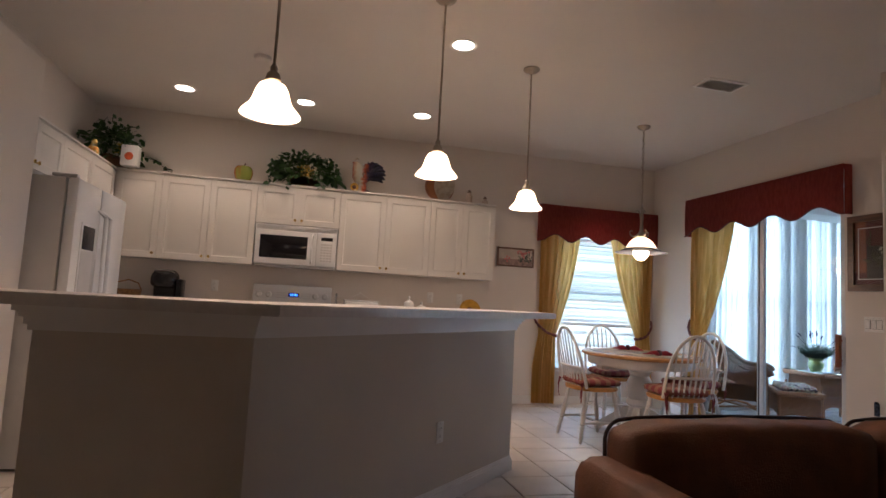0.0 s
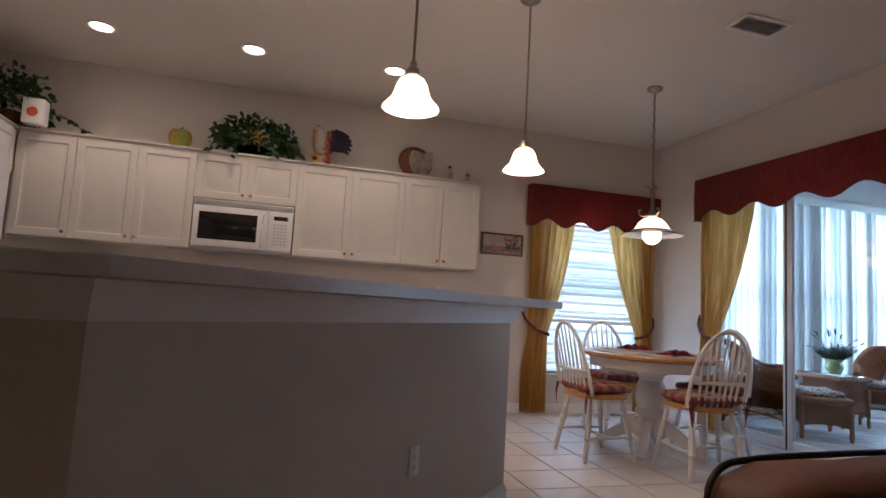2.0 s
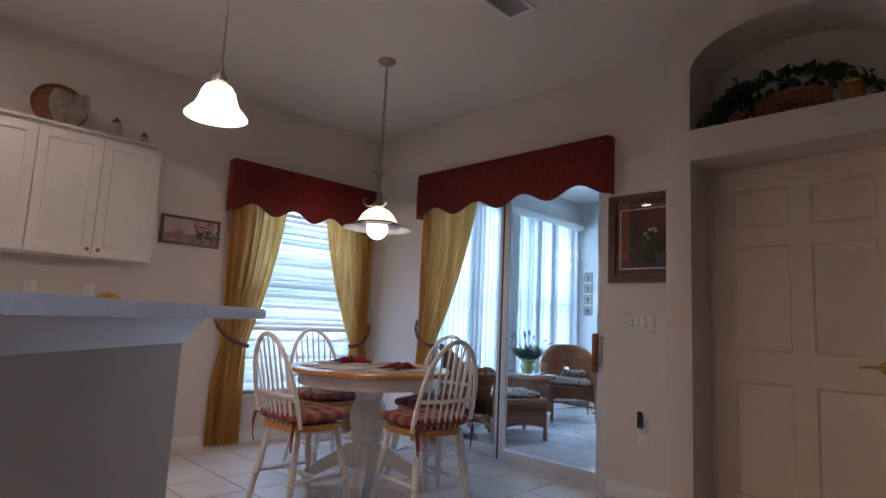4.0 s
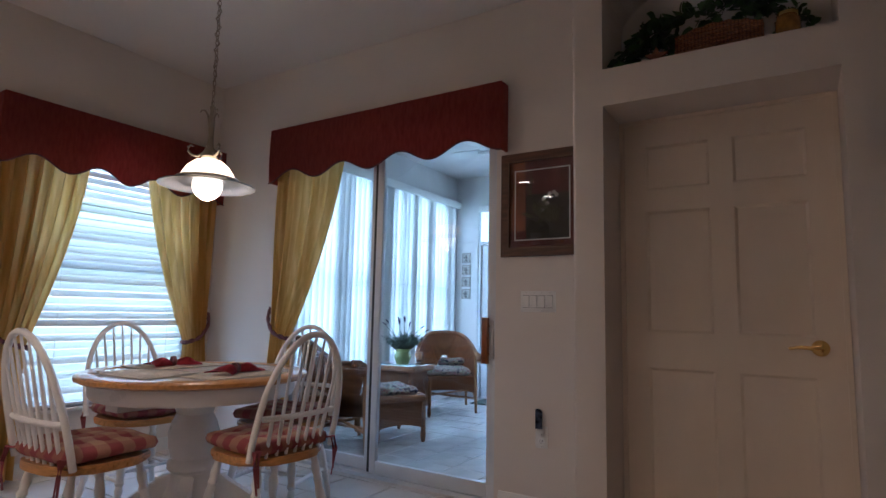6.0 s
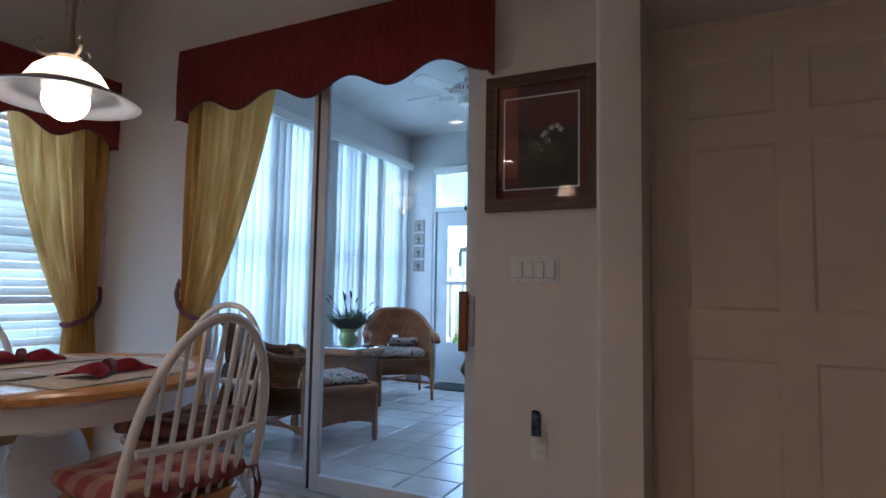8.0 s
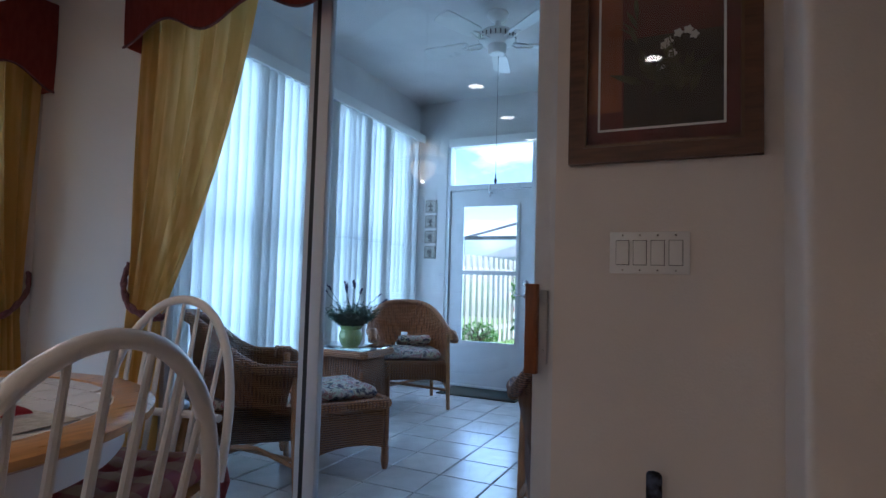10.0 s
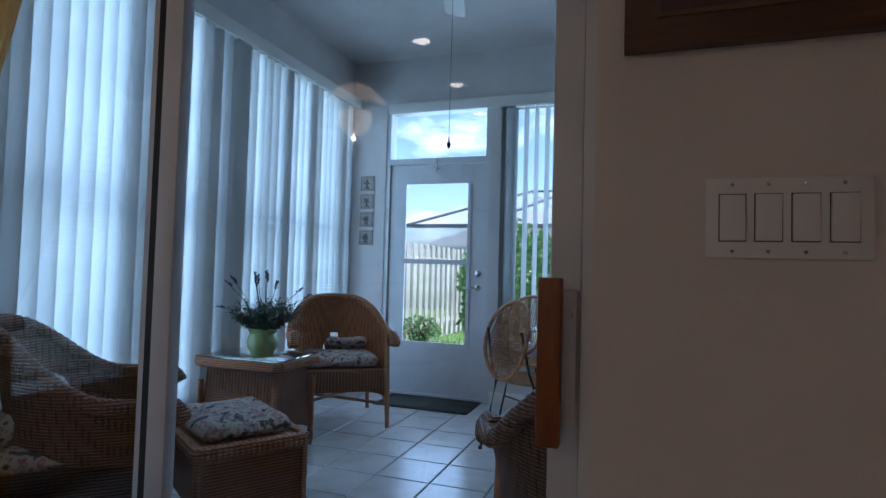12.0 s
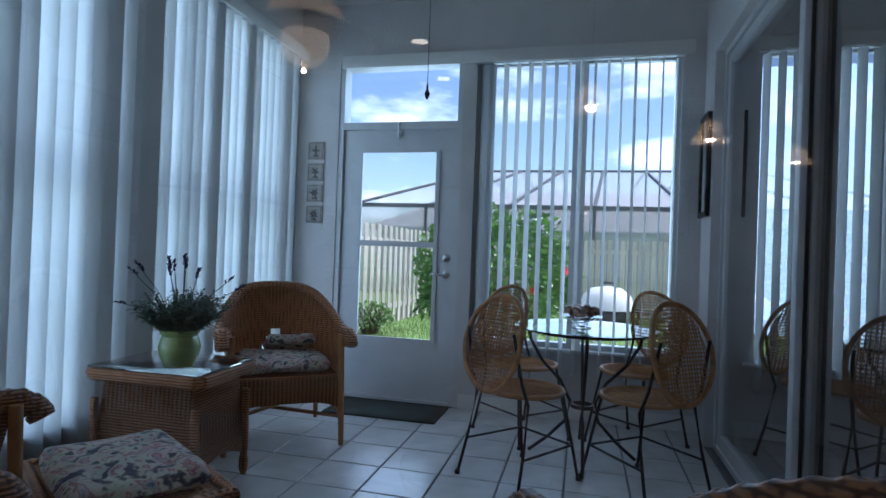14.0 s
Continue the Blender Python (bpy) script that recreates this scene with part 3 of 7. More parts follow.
bm = bmesh.new()
box(bm, 0.026, 0.050, 0.033, 0.046, 0.80, 1.02, 0.003)
for z in (0.84, 0.98):
    lathe(bm, [(0.006, 0), (0.005, 0.004), (0.001, 0.005)], 10, pose(0.038, 0.046, z, -90, 0, 0))
part("latch_plate", bm, ALU, right_panel, "white latch plate with two screws")


def sash_window(name, x0, x1, z0, z1, rail, m, label):
    """A single-hung window in the xz plane of pose m, with its sill."""
    w = thing(name, m, label, "window")
    w["kind"] = "structure"
    bm = bmesh.new()
    frame_bars(bm, x1 - x0, z1 - z0, 0.03, 0.10, 0.035)
    for v in bm.verts:
        v.co += Vector((x0, 0, z0))
    part("window_frame", bm, ALU, w, smooth=0)
    built("meeting_rail", ALU, w, box, x0 + 0.035, x1 - 0.035, 0.045, 0.09, rail - 0.022, rail + 0.022, smooth=0)
    for a, b, y in ((z0 + 0.035, rail - 0.022, 0.06), (rail + 0.022, z1 - 0.035, 0.075)):
        g = bmesh.new()
        sheet(g, [[(x0 + 0.035, y, a), (x1 - 0.035, y, a)], [(x0 + 0.035, y, b), (x1 - 0.035, y, b)]])
        part("pane", g, CLEAR, w, "", 0).visible_shadow = False
    built("window_sill", TRIM, w, box, x0 - 0.03, x1 + 0.03, -0.035, 0.028, z0 - 0.022, z0, 0.004)
    return w


sash_window("window_1", W0, W1, WZ0, WZ1, 1.32, pose(0, BACK, 0), "white single-hung dining window")
sash_window("window_2", LW0, 5.96, LWZ0, LWZ1, 1.34, pose(0, LANL, 0), "white single-hung sunroom window")
sash_window("window_3", 6.10, LW1, LWZ0, LWZ1, 1.34, pose(0, LANL, 0), "white single-hung sunroom window")
# garden window: two tall lights side by side
sash_window("window_4", 0.0, 0.64, RWZ0, RWZ1, 2.39, pose(LANFAR, RW1, 0, 0, 0, -90), "tall white sunroom window light")
sash_window("window_5", 0.66, RW1 - RW0, RWZ0, RWZ1, 2.39, pose(LANFAR, RW1, 0, 0, 0, -90), "tall white sunroom window light")

# horizontal slat blind in the dining window
hb = thing("slat_blind", pose(0, BACK + 0.012, 0), "white horizontal slat blind, slats half open", "window blind")
built("head_rail", SLAT, hb, box, W0 + 0.01, W1 - 0.01, -0.03, 0.03, WZ1 - 0.05, WZ1 - 0.005, 0.003)
built("bottom_rail", SLAT, hb, box, W0 + 0.012, W1 - 0.012, -0.026, 0.026, WZ0 + 0.012, WZ0 + 0.03, 0.004)
bm = bmesh.new()
half = (W1 - W0) / 2 - 0.014
sheet(bm, [[(s * half, 0.026 * k, 0.0022 * (1 - k * k)) for k in (-1, -0.5, 0, 0.5, 1)] for s in (-1, 1)], 0.0025)
first = part("slat", bm, SLAT, hb, smooth=60)
SLP, sz = 0.0485, WZ0 + 0.06
first.matrix_local = pose((W0 + W1) / 2, 0, sz, 56, 0, 0)
sz += SLP
while sz < WZ1 - 0.06:
    o = new("slat", first.data)
    o.parent = hb
    o.matrix_local = pose((W0 + W1) / 2, 0, sz, 56 + random.uniform(-0.7, 0.7), 0, 0)
    sz += SLP
for x in (W0 + 0.18, W1 - 0.18):
    built("ladder_cord", SLAT, hb, tube, [(x, -0.024, WZ0 + 0.03), (x, -0.024, WZ1 - 0.05)], 0.0016, 6)


def vertical_blind(m, width, top, bottom, angle, pitch, label, stack=0):
    """Hanging vanes along x from 0 to width, each turned by angle from the window's plane."""
    vb = thing("vertical_blind", m, label, "window blind", "vertical blinds")
    built("track", ALU, vb, box, 0, width, -0.02, 0.02, top, top + 0.03, 0.002, smooth=0)
    bm = bmesh.new()
    sheet(bm, [[(0.0445 * k, 0.006 * (1 - k * k), z) for k in (-1, -0.5, 0, 0.5, 1)] for z in (bottom, top)], 0.0012)
    vane = part("vane", bm, VINYL, vb, smooth=60)
    xs = [0.05 + pitch * i for i in range(int((width - 0.07) / pitch) + 1)]
    spots = [(x, angle + random.uniform(-2.5, 2.5)) for x in xs] + [(0.03 + 0.016 * i, 84 + random.uniform(-3, 3)) for i in range(stack)]
    for i, (x, a) in enumerate(spots):
        o = vane if i == 0 else new("vane", vane.data)
        o.parent = vb
        o.matrix_local = pose(x, random.uniform(-0.002, 0.002), 0, 0, 0, a)
    return vb


vertical_blind(pose(4.62, LANL - 0.05, 0), 1.40, 2.44, 0.12, -27, 0.079, "white vinyl vertical blind, vanes partly closed")
vertical_blind(pose(6.055, LANL - 0.05, 0), 1.48, 2.44, 0.12, -27, 0.079, "white vinyl vertical blind, vanes partly closed")
vertical_blind(pose(LANFAR - 0.05, RW1 + 0.06, 0, 0, 0, -90), 1.34, 2.36, 0.30, 76, 0.083, "white vinyl vertical blind, vanes turned open", 7)
for m_, w_, l_ in ((pose(4.6, LANL - 0.10, 2.43), 2.98, "long white blind valance board"), (pose(LANFAR - 0.10, 5.74, 2.36, 0, 0, -90), 2.35, "white blind valance board over door and window")):
    v_ = thing("blind_valance", m_, l_, "blind valance")
    bm = bmesh.new()
    box(bm, 0, w_, 0, 0.012, 0, 0.085, 0.002)
    box(bm, 0, w_, 0.012, 0.09, 0.07, 0.083)
    part("board", bm, TRIM, v_, smooth=30)


def scalloped(m, width, label, waves=4, h=0.39, depth=0.10, low=0.045):
    """An upholstered cornice: scalloped front board, returns and a top, edged with cord. x along the wall, front towards -y."""
    c = thing("scalloped_valance", m, label, "window valance", "crimson valances")
    n = waves * 16
    def bottom(u):
        return low - low * math.cos(2 * math.pi * waves * u) * (0.9 if 0.06 < u < 0.94 else 1.0)
    bm = bmesh.new()
    rows = []
    for k in range(9):
        v = k / 8
        rows.append([(width * i / n, -depth - 0.006 * math.sin(math.pi * v) - 0.0015 * math.sin(i * 2.1), bottom(i / n) + (h - bottom(i / n)) * v) for i in range(n + 1)])
    sheet(bm, rows, 0.014)
    part("front", bm, VALANCE, c, smooth=50)
    for x in (0.0, width - 0.014):
        built("return", VALANCE, c, box, x, x + 0.014, -depth + 0.014, -0.002, 0.0, h - 0.002, 0.003)
    built("top_board", VALANCE, c, box, 0.014, width - 0.014, -depth + 0.014, -0.002, h - 0.02, h - 0.004)
    built("cord_trim", ROPE, c, tube, [(width * i / n, -depth - 0.004, bottom(i / n) - 0.003) for i in range(n + 1)], 0.0055, 6)
    return c


scalloped(pose(2.54, BACK, 1.905), 1.56, "crimson damask scalloped valance over the dining window", h=0.435)
scalloped(pose(EAST, 5.64, 2.005, 0, 0, -90), 1.95, "crimson damask scalloped valance over the sliding door", h=0.41, depth=0.085)


def curtain(m, top, tie, foot, z_top, z_tie, folds, label, side, cloth_mat=None):
    """A gathered panel tied back: x ranges at the top, the tie and the foot. side: the edge at which it is tied."""
    c = thing("curtain", m, label, "curtain", "gold curtains")
    bm = bmesh.new()
    rows = []
    zs = [z_top - (z_top - z_tie) * i / 20 for i in range(21)] + [z_tie - (z_tie - 0.02) * (i + 1) / 12 for i in range(12)]
    for z in zs:
        if z >= z_tie:
            k = (z_top - z) / (z_top - z_tie)
            ease = k ** 1.75
            a = top[0] + (tie[0] - top[0]) * (ease if side > 0 else k)
            b = top[1] + (tie[1] - top[1]) * (ease if side < 0 else k)
            amp = 0.028 * (1 - 0.55 * k)
        else:
            k = (z_tie - z) / z_tie
            k2 = min(1, k * 2.2)
            a = tie[0] + (foot[0] - tie[0]) * k2
            b = tie[1] + (foot[1] - tie[1]) * k2
            amp = 0.013 + 0.015 * k2
        row = []
        for i in range(61):
            u = i / 60
            ph = 2 * math.pi * folds * u
            row.append((a + (b - a) * u, -0.045 + amp * (math.sin(ph + 0.5 * math.sin(3 * z)) + 0.35 * math.sin(2.3 * ph + z)), z))
        rows.append(row)
    sheet(bm, rows, 0.0025)
    part("panel", bm, cloth_mat or GOLD, c, smooth=75)
    a, b = tie
    if side < 0:
        pts = [(a - 0.05, -0.005, z_tie + 0.22), (a - 0.03, -0.05, z_tie + 0.13), (a + (b - a) * 0.4, -0.10, z_tie + 0.03), (b + 0.005, -0.085, z_tie - 0.005), (b + 0.006, -0.03, z_tie)]
    else:
        pts = [(b + 0.05, -0.005, z_tie + 0.22), (b + 0.03, -0.05, z_tie + 0.13), (b + (a - b) * 0.4, -0.10, z_tie + 0.03), (a - 0.005, -0.085, z_tie - 0.005), (a - 0.006, -0.03, z_tie)]
    sm = []
    for i in range(len(pts) - 1):
        for k in range(5):
            sm.append(Vector(pts[i]).lerp(Vector(pts[i + 1]), k / 5))
    sm.append(Vector(pts[-1]))
    for _ in range(3):
        sm = [sm[0]] + [(sm[i - 1] + sm[i] * 2 + sm[i + 1]) / 4 for i in range(1, len(sm) - 1)] + [sm[-1]]
    bm = bmesh.new()
    for tw in (0, math.pi):
        tube(bm, [p + Vector((0, 0.007 * math.cos(i * 1.3 + tw), 0.009 * math.sin(i * 1.3 + tw))) for i, p in enumerate(sm)], 0.010, 7)
    part("tieback", bm, ROPE, c, "plum braided cord tieback")
    return c


curtain(pose(0, BACK - 0.008, 0), (2.56, 3.10), (2.58, 2.80), (2.53, 2.80), 2.30, 0.80, 7, "gold satin curtain tied back beside the dining window", -1)
curtain(pose(0, BACK - 0.008, 0), (3.46, 4.08), (3.86, 4.04), (3.85, 4.07), 2.30, 0.80, 7, "gold satin curtain tied back beside the dining window", 1)
curtain(pose(EAST + 0.016, 5.63, 0, 0, 0, -90), (0.02, 0.72), (0.03, 0.24), (0.02, 0.24), 2.33, 0.86, 8, "gold satin curtain tied back beside the sliding door", -1)

# ---- lamps ----


def pendant(m, drop):
    p = thing("pendant_lamp", m, "lit bell-glass pendant lamp on a bronze rod", "pendant lamp", "pendants over the bar")
    built("canopy", NICKEL, p, lathe, [(0.062, 0), (0.064, -0.008), (0.05, -0.022), (0.018, -0.034), (0.010, -0.04), (0.001, -0.04)], 24)
    built("rod", NICKEL, p, tube, [(0, 0, -0.036), (0, 0, -drop + 0.20)], 0.0065, 10)
    built("socket", NICKEL, p, lathe, [(0.008, -drop + 0.215), (0.016, -drop + 0.20), (0.014, -drop + 0.185), (0.026, -drop + 0.175), (0.034, -drop + 0.145), (0.03, -drop + 0.14), (0.001, -drop + 0.139)], 20)
    sh = [(0.034, 0.150), (0.056, 0.138), (0.070, 0.112), (0.079, 0.078), (0.092, 0.046), (0.116, 0.020), (0.128, 0.006), (0.129, 0.0), (0.124, 0.003), (0.112, 0.018), (0.088, 0.044), (0.075, 0.077), (0.066, 0.110), (0.052, 0.134), (0.034, 0.146)]
    built("shade", FROST, p, lathe, [(r * 0.94, z * 0.92 - drop) for r, z in sh], 32, label="glowing frosted glass bell shade")
    built("bulb", BULB, p, lathe, [(0.001, 0.040 - drop), (0.02, 0.043 - drop), (0.03, 0.06 - drop), (0.03, 0.078 - drop), (0.018, 0.105 - drop), (0.012, 0.125 - drop), (0.001, 0.126 - drop)], 16)
    return p


PD = CEILZ - 1.846
pend = pendant(pose(1.44, 4.01, CEILZ), PD)
copy_thing(pend, pose(0.575, 3.25, CEILZ))
copy_thing(pend, pose(-0.306, 2.47, CEILZ))
for x, y in ((1.44, 4.01), (0.575, 3.25), (-0.306, 2.47)):
    lamp("pendant_light", "POINT", pose(x, y, 1.88), 3.7, WARM, soft=0.035)


def downlight(m):
    d = thing("recessed_light", m, "lit round recessed ceiling light with white trim", "ceiling light", "recessed lights")
    built("trim_ring", TRIM, d, lathe, [(0.072, -0.001), (0.098, -0.001), (0.098, -0.006), (0.09, -0.010), (0.075, -0.006), (0.072, -0.001)], 32)
    built("lens", DOWNLIGHT, d, lathe, [(0.001, -0.003), (0.073, -0.003), (0.073, -0.0015), (0.001, -0.001)], 32)
    return d


DLS = ((-1.29, 5.53), (-0.222, 5.48), (0.885, 5.42), (0.84, 3.80))
dl = downlight(pose(*DLS[0], CEILZ))
for x, y in DLS[1:]:
    copy_thing(dl, pose(x, y, CEILZ))
for x, y in DLS:
    lamp("downlight_beam", "SPOT", look((x, y, CEILZ - 0.02), (x, y, 0)), 5.4, WARM, soft=0.06, cone=125)

# swag lamp over the dining table
LX, LY, LB = 2.97, 4.87, 1.617
sw = thing("chandelier", pose(LX, LY, 0), "lit alabaster-glass dining lamp on a bronze chain", "ceiling lamp")
built("canopy", NICKEL, sw, lathe, [(0.062, CEILZ), (0.064, CEILZ - 0.008), (0.045, CEILZ - 0.026), (0.012, CEILZ - 0.036), (0.001, CEILZ - 0.036)], 24)
bm = bmesh.new()
z = CEILZ - 0.034
i = 0
while z > 2.12:
    ln = 0.034
    pts = [(0.008 * math.cos(a), 0, z - ln / 2 + ln * 0.55 * math.sin(a)) for a in (2 * math.pi * k / 12 for k in range(13))]
    if i % 2:
        pts = [(0, x, q) for x, _, q in pts]
    tube(bm, pts, 0.0024, 5, False)
    z -= ln * 0.83
    i += 1
part("chain", bm, NICKEL, sw)
bm = bmesh.new()
tube(bm, [(0.014 * math.sin(q * 3.0), 0.014 * math.cos(q * 3.0), CEILZ - 0.04 - 0.045 * q) for q in range(18)], 0.003, 6)
part("cord", bm, NICKEL, sw)
built("stem", NICKEL, sw, lathe, [(0.004, 2.13), (0.014, 2.12), (0.010, 2.09), (0.017, 2.04), (0.014, 1.96), (0.018, 1.90), (0.040, 1.862), (0.044, 1.845), (0.036, 1.835), (0.001, 1.834)], 20)
for k in range(3):
    a = radians(120 * k + 20)
    d = Vector((math.cos(a), math.sin(a), 0))
    bm = bmesh.new()
    tube(bm, [d * r + Vector((0, 0, z)) for r, z in ((0.03, 1.865), (0.06, 1.845), (0.085, 1.85), (0.103, 1.868), (0.105, 1.89), (0.092, 1.902), (0.078, 1.895))], [0.006, 0.007, 0.007, 0.006, 0.006, 0.005, 0.003], 8)
    part("scroll", bm, NICKEL, sw)
    bm = bmesh.new()
    tube(bm, [d * r + Vector((0, 0, z)) for r, z in ((0.012, 2.02), (0.02, 2.07), (0.035, 2.095), (0.052, 2.095), (0.058, 2.08))], [0.005, 0.005, 0.005, 0.004, 0.003], 8)
    part("small_scroll", bm, NICKEL, sw)
built("shade", FROST, sw, lathe, [(0.036, 1.834), (0.07, 1.822), (0.105, 1.792), (0.132, 1.748), (0.146, 1.722), (0.140, 1.722), (0.127, 1.746), (0.10, 1.787), (0.066, 1.816), (0.036, 1.828)], 40, label="glowing alabaster glass dome")
built("band", NICKEL, sw, lathe, [(0.147, 1.730), (0.156, 1.730), (0.156, 1.722), (0.147, 1.722)], 40)
built("brim", cloth("frosted_brim_glass", (0.24, 0.25, 0.27), (0.30, 0.31, 0.33), 0.06, 3, 20, rough=0.2), sw, lathe, [(0.15, 1.722), (0.18, 1.712), (0.205, 1.698), (0.222, 1.693), (0.238, 1.693), (0.238, 1.687), (0.220, 1.687), (0.202, 1.692), (0.177, 1.706), (0.15, 1.716)], 48, label="pale frosted glass brim")
built("globe_bulb", BULB, sw, lathe, [(0.074 * math.sin(math.pi * k / 14) + 0.0005, LB + 0.074 - 0.074 * math.cos(math.pi * k / 14)) for k in range(15)], 24)
lamp("dining_light", "POINT", pose(LX, LY, 1.606), 1.9, WARM, soft=0.008)

# ---- kitchen ----


def cabinet(m, w, h, d, doors, label, knobs="low", group="upper cabinets", t=0.019):
    """A wall unit: x along the wall, front at y = -d. doors: how many leaves side by side."""
    c = thing("kitchen_cabinet", m, label, "cabinet", group)
    built("body", CAB, c, box, 0.0005, w - 0.0005, -d + t + 0.002, -0.001, 0, h, 0.001)
    dw = w / doors
    for i in range(doors):
        bm = bmesh.new()
        lw = dw - 0.005
        lh = h - 0.028 if h > 0.3 else h - 0.01
        b = min(0.055, lw * 0.2)
        panelled(bm, lw, lh, t, [0, b, lw - b, lw], [0, b, lh - b, lh], {(1, 1)}, 0.022, 0.008)
        df = part("cabinet_door", bm, CAB, c, smooth=25)
        df.location = (dw * i + 0.0025, -d + t, 0.004)
        right = (i % 2 == 0) if doors > 1 else True
        bm = bmesh.new()
        kz = 0.045 if knobs == "low" else lh - 0.045
        knob(bm, (lw - 0.03 if right else 0.03, -t, kz))
        part("knob", bm, BRASS, df, "round brass knob")
    return c


UZ0, UZ1, UD = 1.387, 2.218, 0.29
for x0, x1, n_, z0 in ((-1.93, -1.52, 1, UZ0), (-1.52, -0.63, 2, UZ0), (-0.63, 0.20, 2, 1.815), (0.20, 1.17, 2, UZ0), (1.17, 1.91, 2, UZ0)):
    cabinet(pose(x0, BACK - 0.003, z0), x1 - x0, UZ1 - z0, UD, n_, "white thermofoil wall cabinet with brass knobs")
# above the refrigerator, along the side wall
for y0, y1, n_ in ((3.97, 4.86, 2), (4.86, 5.45, 1), (5.45, 6.06, 1)):
    cabinet(pose(-2.267, y0, 1.86, 0, 0, 90), y1 - y0, UZ1 - 1.86, 0.33, n_, "short white cabinet above the refrigerator")
top = thing("cabinet_top", pose(0, 0, 0), "white dusty top boards of the wall cabinets", "cabinet top")
bm = bmesh.new()
box(bm, -1.93, 1.915, BACK - UD - 0.005, BACK - 0.003, UZ1 + 0.001, UZ1 + 0.016, 0.002)
box(bm, -2.267, -1.932, 3.965, BACK - 0.003, UZ1 + 0.001, UZ1 + 0.016, 0.002)
part("board", bm, CAB, top)

# base units, counter and range
for x0, x1 in ((-1.9, -1.25), (-1.25, -0.63), (0.20, 1.0), (1.0, 1.9)):
    cabinet(pose(x0, BACK - 0.003, 0.10), x1 - x0, 0.765, 0.60, 2, "white base cabinet with brass knobs", "high", "base cabinets")
ct = thing("countertop", pose(0, 0, 0), "pale laminate countertop with low backsplash", "countertop")
for x0, x1 in ((-2.26, -0.635), (0.205, 1.95)):
    bm = bmesh.new()
    box(bm, x0, x1, BACK - 0.64, BACK - 0.004, 0.868, 0.908, 0.006)
    box(bm, x0, x1, BACK - 0.024, BACK - 0.004, 0.909, 1.01, 0.003)
    part("counter_section", bm, LAMINATE, ct)
rg = thing("range", pose(-0.215, BACK - 0.004, 0), "white freestanding electric range with digital clock", "range")
built("body", APPL, rg, box, -0.40, 0.40, -0.64, -0.02, 0.0, 0.905, 0.006)
built("cooktop", DARKGLASS, rg, box, -0.385, 0.385, -0.62, -0.10, 0.906, 0.914, 0.003)
bm = bmesh.new()
box(bm, -0.40, 0.40, -0.085, -0.005, 0.906, 1.205, 0.012)
part("control_panel", bm, APPL, rg)
for x in (-0.34, -0.24, 0.235, 0.335):
    bm = bmesh.new()
    lathe(bm, [(0.036, 0), (0.036, 0.006), (0.028, 0.008), (0.024, 0.024), (0.001, 0.025)], 20, pose(x, -0.085, 1.10, 90, 0, 0))
    box(bm, x - 0.005, x + 0.005, -0.118, -0.108, 1.078, 1.122)
    part("knob", bm, APPL, rg)
built("display", BLACK, rg, box, -0.045, 0.065, -0.0875, -0.084, 1.085, 1.125)
bm = bmesh.new()
for i, x in enumerate((-0.02, 0.0, 0.025, 0.042)):
    box(bm, x - 0.006, x + 0.006, -0.0885, -0.0878, 1.096, 1.114)
part("clock_digits", bm, glowing("blue_led", (0.05, 0.15, 1.0), 1.6, (0, 0, 0)), rg, "blue lit digits", 0)
bm = bmesh.new()
for i in range(5):
    for j in range(3):
        box(bm, -0.16 + 0.021 * i, -0.148 + 0.021 * i, -0.0866, -0.0848, 1.07 + 0.024 * j, 1.078 + 0.024 * j)
        box(bm, 0.085 + 0.021 * i, 0.097 + 0.021 * i, -0.0866, -0.0848, 1.07 + 0.024 * j, 1.078 + 0.024 * j)
part("keypad", bm, APPL_SIDE, rg, "grey printed key marks", 0)

mw = thing("microwave", pose(-0.215, BACK - 0.004, 1.385) @ Matrix.Diagonal((1, 0.8, 1, 1)), "white over-the-range microwave with dark window", "microwave")
built("body", APPL, mw, box, -0.405, 0.405, -0.36, 0, 0.02, 0.425, 0.004)
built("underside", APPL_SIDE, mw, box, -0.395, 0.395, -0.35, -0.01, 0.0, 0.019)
bm = bmesh.new()
box(bm, -0.403, 0.195, -0.392, -0.361, 0.025, 0.365, 0.008)
mdoor = part("microwave_door", bm, APPL, mw)
built("window", DARKGLASS, mdoor, box, -0.355, 0.110, -0.3945, -0.389, 0.085, 0.315, 0.002)
built("door_handle", APPL, mdoor, tube, [(0.155, -0.392, 0.05), (0.155, -0.425, 0.07), (0.155, -0.430, 0.20), (0.155, -0.425, 0.33), (0.155, -0.392, 0.35)], 0.011, 10)
built("control_panel", APPL, mw, box, 0.200, 0.403, -0.390, -0.361, 0.025, 0.365, 0.006)
built("display", BLACK, mw, box, 0.245, 0.36, -0.392, -0.389, 0.29, 0.325)
bm = bmesh.new()
for i in range(4):
    for j in range(7):
        box(bm, 0.245 + 0.030 * i, 0.267 + 0.030 * i, -0.3915, -0.3895, 0.075 + 0.028 * j, 0.090 + 0.028 * j)
part("keypad", bm, APPL_SIDE, mw, "grey printed keys", 0)
bm = bmesh.new()
for i in range(9):
    box(bm, -0.395, 0.395, -0.366, -0.359, 0.372 + 0.005 * i, 0.3745 + 0.005 * i)
part("vent_grille", bm, APPL_SIDE, mw, "", 0)

